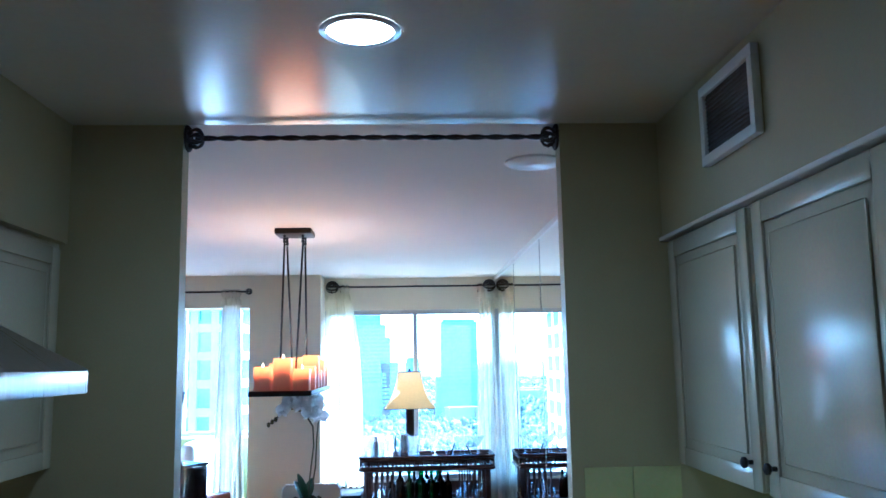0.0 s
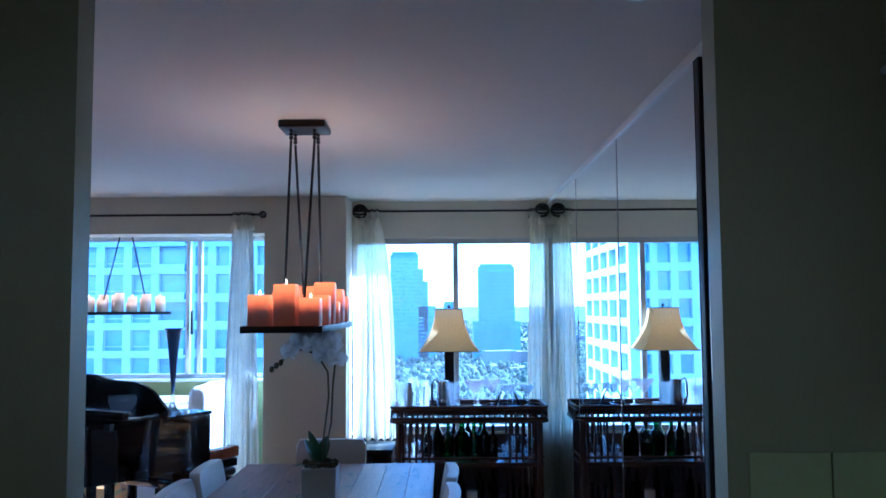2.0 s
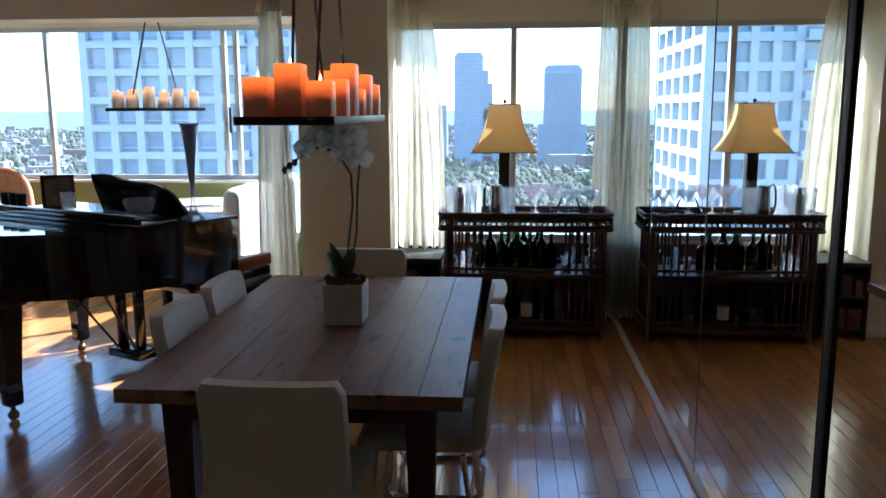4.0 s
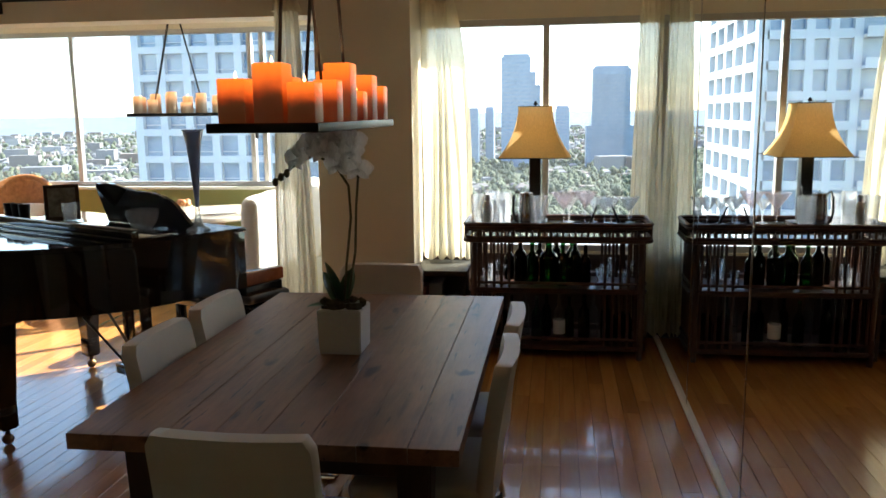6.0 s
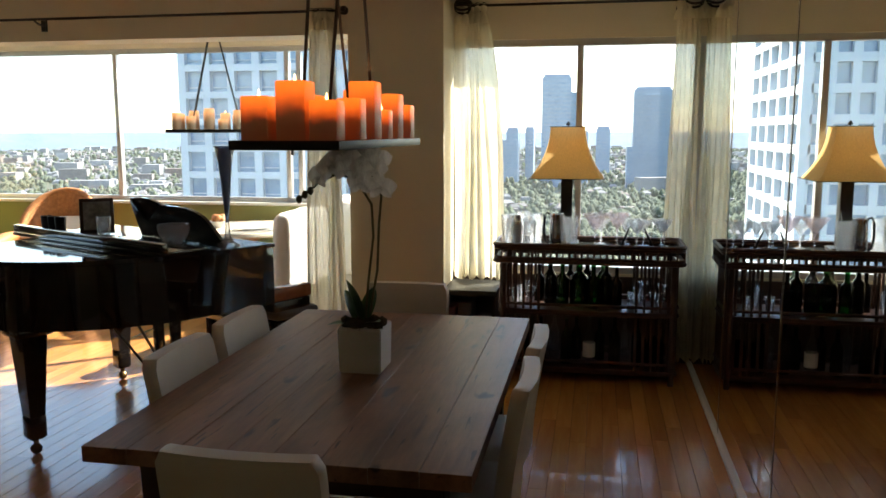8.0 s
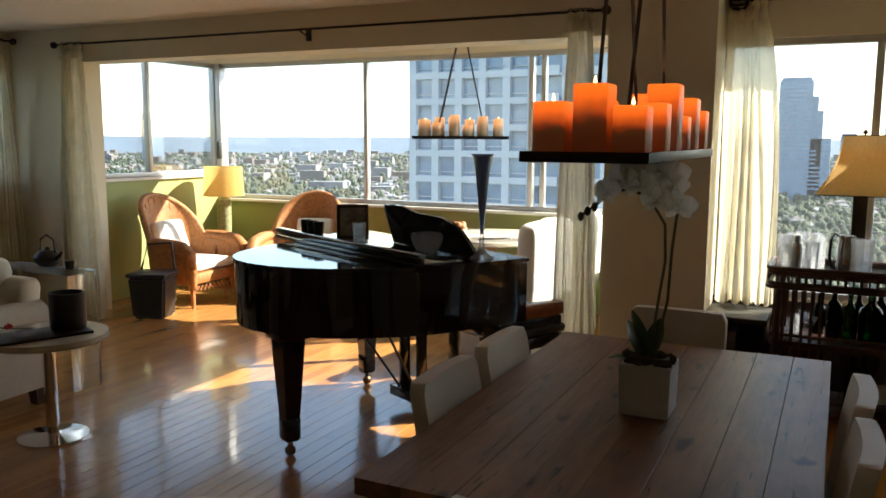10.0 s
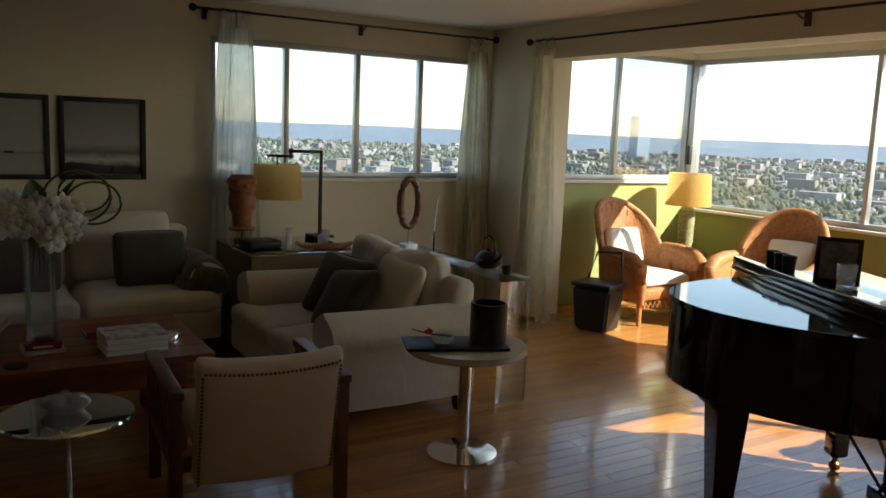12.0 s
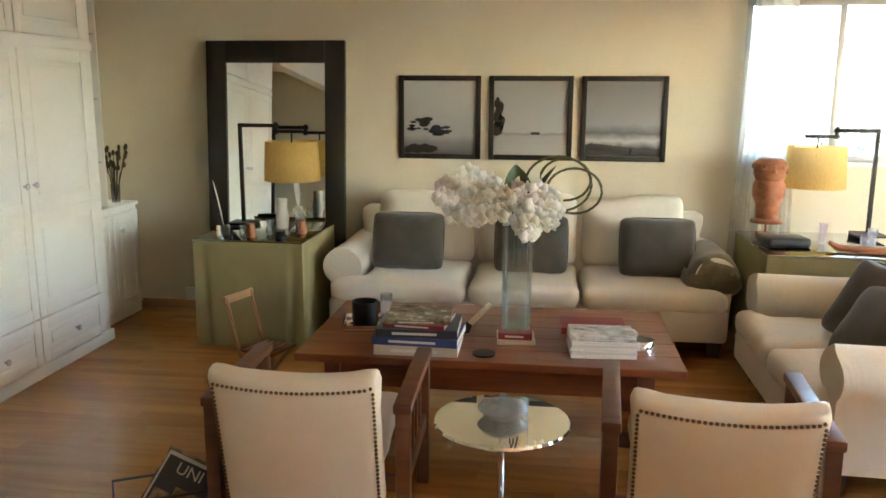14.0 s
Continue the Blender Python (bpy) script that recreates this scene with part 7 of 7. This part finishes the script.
# ---- coffee table and what lies on it ----
cf = thing("coffee_table", "low red-brown pine coffee table", "coffee table", -3.42, 3.31, 0)
for k in range(5):
    w = 0.92 / 5
    part("plank", B(k * w + 0.0006, 0, 0.462, (k + 1) * w - 0.0006, 1.645, 0.495, bev=0.003), REDW, cf, smooth=None)
for a in ((0.09, 0.14, 0.33, 0.115, 1.5, 0.462), (0.80, 0.14, 0.33, 0.825, 1.5, 0.462), (0.1, 0.13, 0.33, 0.82, 0.155, 0.462), (0.1, 1.485, 0.33, 0.82, 1.51, 0.462)):
    part("apron", B(*a, bev=0.002), REDW, cf)
for x in (0.07, 0.78):
    for y in (0.11, 1.46):
        part("leg", B(x, y, 0, x + 0.07, y + 0.07, 0.462, bev=0.006), REDW, cf)


def book(x, y, z, w, d, h, rz, cover, label, name="book", group="books on the coffee table"):
    t = thing(name, label, "book", x, y, z, rz, group)
    part("page_block", B(-w / 2 + 0.004, -d / 2 + 0.004, 0.003, w / 2 - 0.004, d / 2 - 0.001, h - 0.003), PAPER, t)
    part("cover", boxes((-w / 2, -d / 2, 0, w / 2, d / 2, 0.003), (-w / 2, -d / 2, h - 0.003, w / 2, d / 2, h), (w / 2 - 0.003, -d / 2, 0.003, w / 2, d / 2, h - 0.003)), cover, t)
    part("spine_lettering", boxes((w / 2, -d * 0.3, h * 0.35, w / 2 + 0.0008, d * 0.25, h * 0.65)), PAPER, t, "pale unreadable spine lettering")
    return t


BLUE = plain("blue_book_cloth", (0.03, 0.06, 0.2), 0.5)
RED = plain("red_book_cloth", (0.2, 0.015, 0.028), 0.45)
NAVY = plain("black_book_cloth", (0.02, 0.025, 0.04), 0.4)
CREAM = plain("cream_book_cloth", (0.6, 0.54, 0.42), 0.6)
PHOTO = noise_mat("printed_cover", (0.04, 0.035, 0.015), (0.42, 0.34, 0.22), 26, 0.25, 90, 0.0)
z = 0.497
for w, d, h, rz, m, lb in ((0.29, 0.36, 0.04, 1, CREAM, "thick cream art book at the bottom of the stack"), (0.28, 0.37, 0.035, -2, BLUE, "large blue book in the stack"), (0.27, 0.35, 0.035, 2, NAVY, "large black-blue book in the stack"), (0.25, 0.27, 0.02, -5, RED, "thin red-spined book in the stack"), (0.25, 0.28, 0.018, 4, PHOTO, "picture book lying on the stack")):
    book(-2.68, 3.83, z, w, d, h, rz, m, lb)
    z += h + 0.0008
PRINT = noise_mat("grey_printed_page", (0.16, 0.17, 0.17), (0.78, 0.78, 0.75), 22, 0.3, 90, 0.0)
z = 0.497
for k in range(6):
    book(-2.72, 4.62, z, 0.21, 0.275, 0.014, 4 + 2.2 * math.sin(k * 2.3), (WHITECLOTH, PAPER, WHITECLOTH, PAPER, WHITECLOTH, PRINT)[k], "glossy magazine in a neat stack", "magazine", "magazines on the coffee table")
    z += 0.0148
book(-3.06, 4.60, 0.497, 0.2, 0.3, 0.03, 2, RED, "dark red book beside the magazines")
book(-2.84, 4.245, 0.497, 0.17, 0.17, 0.018, 5, CREAM, "small white book under the vase")
book(-2.84, 4.245, 0.516, 0.15, 0.15, 0.03, 0, RED, "small red book under the vase")
fv = thing("orchid_arrangement", "cream orchids and looped grass in a tall glass cylinder", "flowers", -2.84, 4.245, 0.547)
bm = bmesh.new()
lathe(bm, [(0.001, 0), (0.066, 0), (0.068, 0.01), (0.07, 0.47), (0.066, 0.47), (0.063, 0.015), (0.001, 0.015)], (0, 0, 0), 32, False)
part("vase", bm, thin_glass("vase_glass", (0.96, 0.975, 0.97), 0.35), fv, "tall clear glass cylinder")
bm = bmesh.new()
lathe(bm, [(0.001, 0.017), (0.062, 0.017), (0.062, 0.36), (0.001, 0.36)], (0, 0, 0), 24, False)
part("water", bm, thin_glass("vase_water", (0.9, 0.92, 0.88), 0.5, 0.12), fv)
for k in range(3):
    bm = bmesh.new()
    a = k * 2.1
    tube(bm, [(0.03 * math.cos(a), 0.03 * math.sin(a), 0.3), (0.02 * math.cos(a), 0.02 * math.sin(a), 0.45), (0.03, -0.05 + 0.03 * k, 0.62), (0.05, -0.2 + 0.14 * k, 0.64)], 0.004, 6)
    part("stem", bm, STEM, fv)
rng = random.Random(14)
for k in range(74):
    if k < 44:
        c = (rng.uniform(-0.05, 0.12), -0.2 + 0.15 * math.cos(k * 2.4) * math.sqrt((k + 1) / 44), 0.6 + 0.11 * math.sin(k * 2.4) * math.sqrt((k + 1) / 44))
        m = PETALC if rng.random() < 0.75 else PETAL
    else:
        c = (rng.uniform(-0.02, 0.12), 0.06 + 0.12 * math.cos(k * 2.4) * math.sqrt((k - 43) / 30), 0.56 + 0.11 * math.sin(k * 2.4) * math.sqrt((k - 43) / 30))
        m = PETAL if rng.random() < 0.6 else PETALC
    bm = bmesh.new()
    petal_flower(bm, c, (1, rng.uniform(-0.7, 0.7), rng.uniform(-0.5, 0.4)), rng.uniform(0.044, 0.056), rng)
    part("flower", bm, m, fv, smooth=True)
for b, p, w in (((0, 0.02, 0.5), (-0.02, 0.16, 0.74), 0.07), ((0, 0.0, 0.5), (-0.05, -0.02, 0.74), 0.07), ((0, 0.06, 0.5), (0.0, 0.2, 0.6), 0.05)):
    bm = bmesh.new()
    leaf_mesh(bm, b, p, w, 0)
    part("leaf", bm, LEAF, fv, "broad dark green leaf", smooth=True)
for cy, cz, r in ((0.17, 0.66, 0.145), (0.24, 0.63, 0.12), (0.2, 0.68, 0.11)):
    bm = bmesh.new()
    tube(bm, [(-0.03 + 0.02 * math.sin(k * 0.3), cy + r * math.cos(k * 0.2618), cz + r * 0.85 * math.sin(k * 0.2618)) for k in range(25)], 0.006, 6)
    part("grass_loop", bm, STEM, fv, "looped grass blade")
kt = thing("candle_tray", "mirrored square tray on the coffee table", "tray", -2.96, 3.53, 0.497, 10)
part("plate", B(-0.11, -0.11, 0, 0.11, 0.11, 0.012, bev=0.002), MIRROR, kt)
part("rim", boxes((-0.115, -0.115, 0.012, 0.115, -0.11, 0.03), (-0.115, 0.11, 0.012, 0.115, 0.115, 0.03), (-0.115, -0.11, 0.012, -0.11, 0.11, 0.03), (0.11, -0.11, 0.012, 0.115, 0.11, 0.03)), CHROME, kt, "chrome rim")
lathe_thing("black_candle", "black glass jar candle on the mirrored tray", "candle", -2.95, 3.52, 0.511, [(0.001, 0), (0.06, 0), (0.064, 0.11), (0.058, 0.11), (0.056, 0.02), (0.001, 0.02)], IRON, seg=24)
lathe_thing("tumbler_glass", "clear glass beside the black candle", "glass", -3.02, 3.61, 0.511, tumbler(0.03, 0.13), CLEAR)
br = thing("shaving_brush", "dark brush with a pale handle beside the books", "brush", -2.93, 4.02, 0.497, 40)
bm = bmesh.new()
tube(bm, [(0, 0, 0.03), (0.03, 0.05, 0.09), (0.05, 0.09, 0.13)], 0.013, 10)
part("handle", bm, CREAM, br)
bm = bmesh.new()
tube(bm, [(0.005, 0.005, 0.04), (-0.01, -0.02, 0.0)], [0.015, 0.03], 10)
part("bristles", bm, IRON, br)
lathe_thing("coaster", "round dark patterned coaster on the coffee table", "coaster", -2.60, 4.12, 0.497, [(0.001, 0), (0.05, 0), (0.05, 0.008), (0.001, 0.01)], IRON)
wt = thing("silver_box", "small round silver box and watch strap", "box", -2.77, 4.80, 0.497)
bm = bmesh.new()
lathe(bm, [(0.055, 0), (0.055, 0.04), (0.05, 0.046)], (0, 0, 0), 24)
part("box", bm, CHROME, wt)
bm = bmesh.new()
tube(bm, [(-0.06, -0.05 + 0.035 * math.cos(k * 0.524), 0.035 + 0.035 * math.sin(k * 0.524)) for k in range(13)], 0.008, 6)
part("ring", bm, STEEL, wt)


# ---- armchairs ----
def armchair(x, y, rz, label):
    """Local: sitter faces +y, origin under the seat centre; upholstered back with nail trim on its rear."""
    t = thing("armchair", label, "armchair", x, y, 0, rz, "cream leather armchairs")
    W, tilt = 0.285, radians(13)
    bm = bmesh.new()
    cushion(bm, -W, -0.045, 0, W, 0.055, 0.55, 0.12, 10, 3)
    for v in bm.verts:
        v.co.y -= 0.03 * (1 - (v.co.x / W) ** 2)
        if v.co.z > 0.4:
            v.co.z -= 0.012 * (1 - (v.co.x / W) ** 2)
    mt = Matrix.Translation((0, -0.27, 0.20)) @ Matrix.Rotation(tilt, 4, "X")
    bm.transform(mt)
    part("backrest", bm, CREAMLEATHER, t, "cream leather back")
    rows = [(-W + 0.022, 0.02 + 0.0165 * k) for k in range(29)] + [(W - 0.022, 0.02 + 0.0165 * k) for k in range(29)] + [(-W + 0.03 + 0.0165 * k, 0.496 + 0.008 * (2 * abs(k - 15.5) / 31) ** 2) for k in range(32)]
    nail = bmesh.new()
    bmesh.ops.create_icosphere(nail, subdivisions=1, radius=0.0068)
    me = bpy.data.meshes.new("nail")
    nail.to_mesh(me)
    nail.free()
    me.materials.append(BRASS)
    for nx, nz in rows:
        o = new("nail", me)
        o.parent = t
        yy = -0.047 - 0.03 * (1 - (nx / W) ** 2) + (0.009 if abs(nx) > W - 0.03 else 0.002)
        o.location = mt @ Vector((nx, yy, nz))
    bm = bmesh.new()
    cushion(bm, -0.27, -0.26, 0.30, 0.27, 0.30, 0.42, 0.25, 8, 4)
    part("seat", bm, CREAMLEATHER, t, "cream leather seat")
    for s in (-1, 1):
        xx = s * 0.335
        part("arm", B(xx - 0.032, -0.28, 0.535, xx + 0.032, 0.36, 0.572, bev=0.008), CHAIRW, t, "flat wooden arm")
        for yy in (-0.27, 0.29):
            part("leg", B(xx - 0.025, yy, 0, xx + 0.025, yy + 0.05, 0.535, bev=0.004), CHAIRW, t)
        part("lower_rail", B(xx - 0.016, -0.22, 0.25, xx + 0.016, 0.29, 0.31, bev=0.003), CHAIRW, t)
        for k in range(4):
            part("slat", B(xx - 0.007, -0.14 + 0.1 * k, 0.31, xx + 0.007, -0.10 + 0.1 * k, 0.535, bev=0.002), CHAIRW, t)
    for yy in (-0.25, 0.28):
        part("cross_rail", B(-0.31, yy, 0.24, 0.31, yy + 0.03, 0.30, bev=0.003), CHAIRW, t)
    return t


armchair(-2.065, 3.565, 92, "cream leather armchair with brass nail trim and wooden arms")
armchair(-2.005, 4.95, 86, "cream leather armchair with brass nail trim and wooden arms")
gt = thing("mirror_table", "small round mirrored table on a chrome stem", "side table", -1.90, 4.24, 0)
bm = bmesh.new()
lathe(bm, [(0.23, 0.486), (0.236, 0.492), (0.232, 0.5)], (0, 0, 0), 48)
part("tabletop", bm, MIRROR, gt, "round mirror top")
bm = bmesh.new()
lathe(bm, [(0.15, 0), (0.15, 0.008), (0.02, 0.02), (0.012, 0.03), (0.012, 0.48), (0.05, 0.486)], (0, 0, 0), 28)
part("stem", bm, CHROME, gt)
gb = thing("covered_dish", "low clear glass dish with a domed lid", "dish", -1.93, 4.24, 0.501)
bm = bmesh.new()
lathe(bm, [(0.001, 0), (0.06, 0), (0.088, 0.03), (0.082, 0.03), (0.001, 0.008)], (0, 0, 0), 28, False)
part("dish", bm, CRYSTAL, gb)
bm = bmesh.new()
lathe(bm, [(0.088, 0.031), (0.07, 0.052), (0.02, 0.062), (0.008, 0.066), (0.012, 0.078), (0.001, 0.084)], (0, 0, 0), 28, False)
part("lid", bm, CRYSTAL, gb, "clear domed lid")

# child's folding chair, magazine rack
fc = thing("toy_chair", "small folding wooden slatted chair", "chair", -3.12, 2.93, 0, -18)
for s in (-0.095, 0.095):
    bm = bmesh.new()
    tube(bm, [(s, 0.1, 0), (s, -0.06, 0.3), (s, -0.13, 0.58)], 0.011, 6)
    part("back_leg", bm, PALEW, fc)
    bm = bmesh.new()
    tube(bm, [(s * 0.86, -0.12, 0), (s * 0.86, 0.13, 0.31)], 0.011, 6)
    part("front_leg", bm, PALEW, fc)
part("back_rail", B(-0.11, -0.14, 0.545, 0.11, -0.122, 0.585, bev=0.003), PALEW, fc)
for k in range(6):
    part("slat", B(-0.1, -0.08 + 0.04 * k, 0.305, 0.1, -0.05 + 0.04 * k, 0.317, bev=0.002), REDW, fc)
mr_ = thing("magazine_rack", "black wire magazine rack beside the armchair", "magazine rack", -1.90, 2.97, 0, 118)
bm = bmesh.new()
for s in (-0.1, 0.1):
    tube(bm, [(-0.16, s * 0.4, 0.01), (-0.16, s, 0.16), (0.16, s, 0.16), (0.16, s * 0.4, 0.01), (-0.16, s * 0.4, 0.01)], 0.006, 6)
part("frame", bm, IRON, mr_)
for k in range(3):
    mg = thing("magazine", "glossy dark-covered magazine standing in the rack", "magazine", -1.90 + 0.035 * k, 2.97 + 0.016 * k, 0.035, 118, "magazines in the rack")
    bm = B(-0.1, -0.004, 0, 0.1, 0.004, 0.25, bev=0.001)
    bm.transform(Matrix.Rotation(radians(-38), 4, "X") @ Matrix.Rotation(radians(34), 4, "Y"))
    part("page_block", bm, (PHOTO, PAPER, NAVY)[k], mg)
    if k == 2:
        bm = boxes((-0.09, -0.0052, 0.04, -0.03, -0.0042, 0.12), (0.0, -0.0052, 0.03, 0.08, -0.0042, 0.05), (-0.02, -0.0052, 0.07, 0.08, -0.0042, 0.15))
        bm.transform(Matrix.Rotation(radians(-38), 4, "X") @ Matrix.Rotation(radians(34), 4, "Y"))
        part("cover_print", bm, PHOTO, mg, "picture blocks on the cover")
        fc_ = bpy.data.curves.new("title", "FONT")
        fc_.body, fc_.size, fc_.extrude, fc_.align_x = "UNI", 0.062, 0.0004, "CENTER"
        tmp = bpy.data.objects.new("title", fc_)
        tm = bpy.data.meshes.new_from_object(tmp)
        bpy.data.objects.remove(tmp)
        tm.transform(Matrix.Rotation(radians(-38), 4, "X") @ Matrix.Rotation(radians(34), 4, "Y") @ Matrix.Translation((0, -0.005, 0.195)) @ Matrix.Rotation(radians(90), 4, "X"))
        tm.materials.append(PAPER)
        to = new("cover_title", tm)
        to.parent = mg
        tagged(to, "pale title letters")
# ---- floor strips ----
def floor_strips():
    W, rng = 0.083, random.Random(8)
    far_v, far_f = [], []
    cache, count = {}, 0
    fl = bpy.data.objects["floor"]
    x = XW + 0.002
    while x < XE:
        y = -1.15 - rng.random() * 0.6
        while y < SY1:
            L = rng.choice((0.6, 0.9, 1.2, 1.5))
            y0, y1 = max(y, -1.15), min(y + L, SY1)
            near = (0.3 < x < 2.7 and 3.6 < y0 < 8.2) or (-2.2 < x <= 0.3 and 3.4 < y0 < 6.6)
            if y1 - y0 > 0.06 and x + W < XE:
                if near and count < 300 and abs(y1 - y0 - L) < 1e-6:
                    if L not in cache:
                        bm = bmesh.new()
                        box(bm, 0.0004, 0.0004, -0.022, W - 0.0004, L - 0.0004, 0.0, bev=0.0012, seg=1)
                        me = bpy.data.meshes.new("plank")
                        bmesh.ops.recalc_face_normals(bm, faces=bm.faces)
                        bm.to_mesh(me)
                        bm.free()
                        me.materials.append(FLOORW)
                        cache[L] = me
                    p = new("plank", cache[L])
                    p.location = (x, y0, 0)
                    p.parent = fl
                    count += 1
                else:
                    o = len(far_v)
                    e = 0.0005
                    far_v += [(a, b, z) for z in (-0.022, 0.0) for a, b in ((x + e, y0 + e), (x + W - e, y0 + e), (x + W - e, y1 - e), (x + e, y1 - e))]
                    far_f += [[o + 4, o + 5, o + 6, o + 7]] + [[o + k, o + (k + 1) % 4, o + 4 + (k + 1) % 4, o + 4 + k] for k in range(4)]
            y += L
        x += W
    me = bpy.data.meshes.new("planks")
    me.from_pydata(far_v, [], far_f)
    me.materials.append(FLOORF)
    ob = new("planks", me)
    ob.parent = fl
    tagged(ob, "glossy golden oak floor strips", kind="stuff")


FLOORF = FLOORW.copy()
FLOORF.name = "oak_strip_floor_joined"
_t = FLOORF.node_tree
_g = nd(_t, "NewGeometry")
for l in list(_t.links):
    if l.from_node.bl_idname == "ShaderNodeObjectInfo":
        _t.links.new(_g.outputs["Random Per Island"], l.to_socket)
floor_strips()
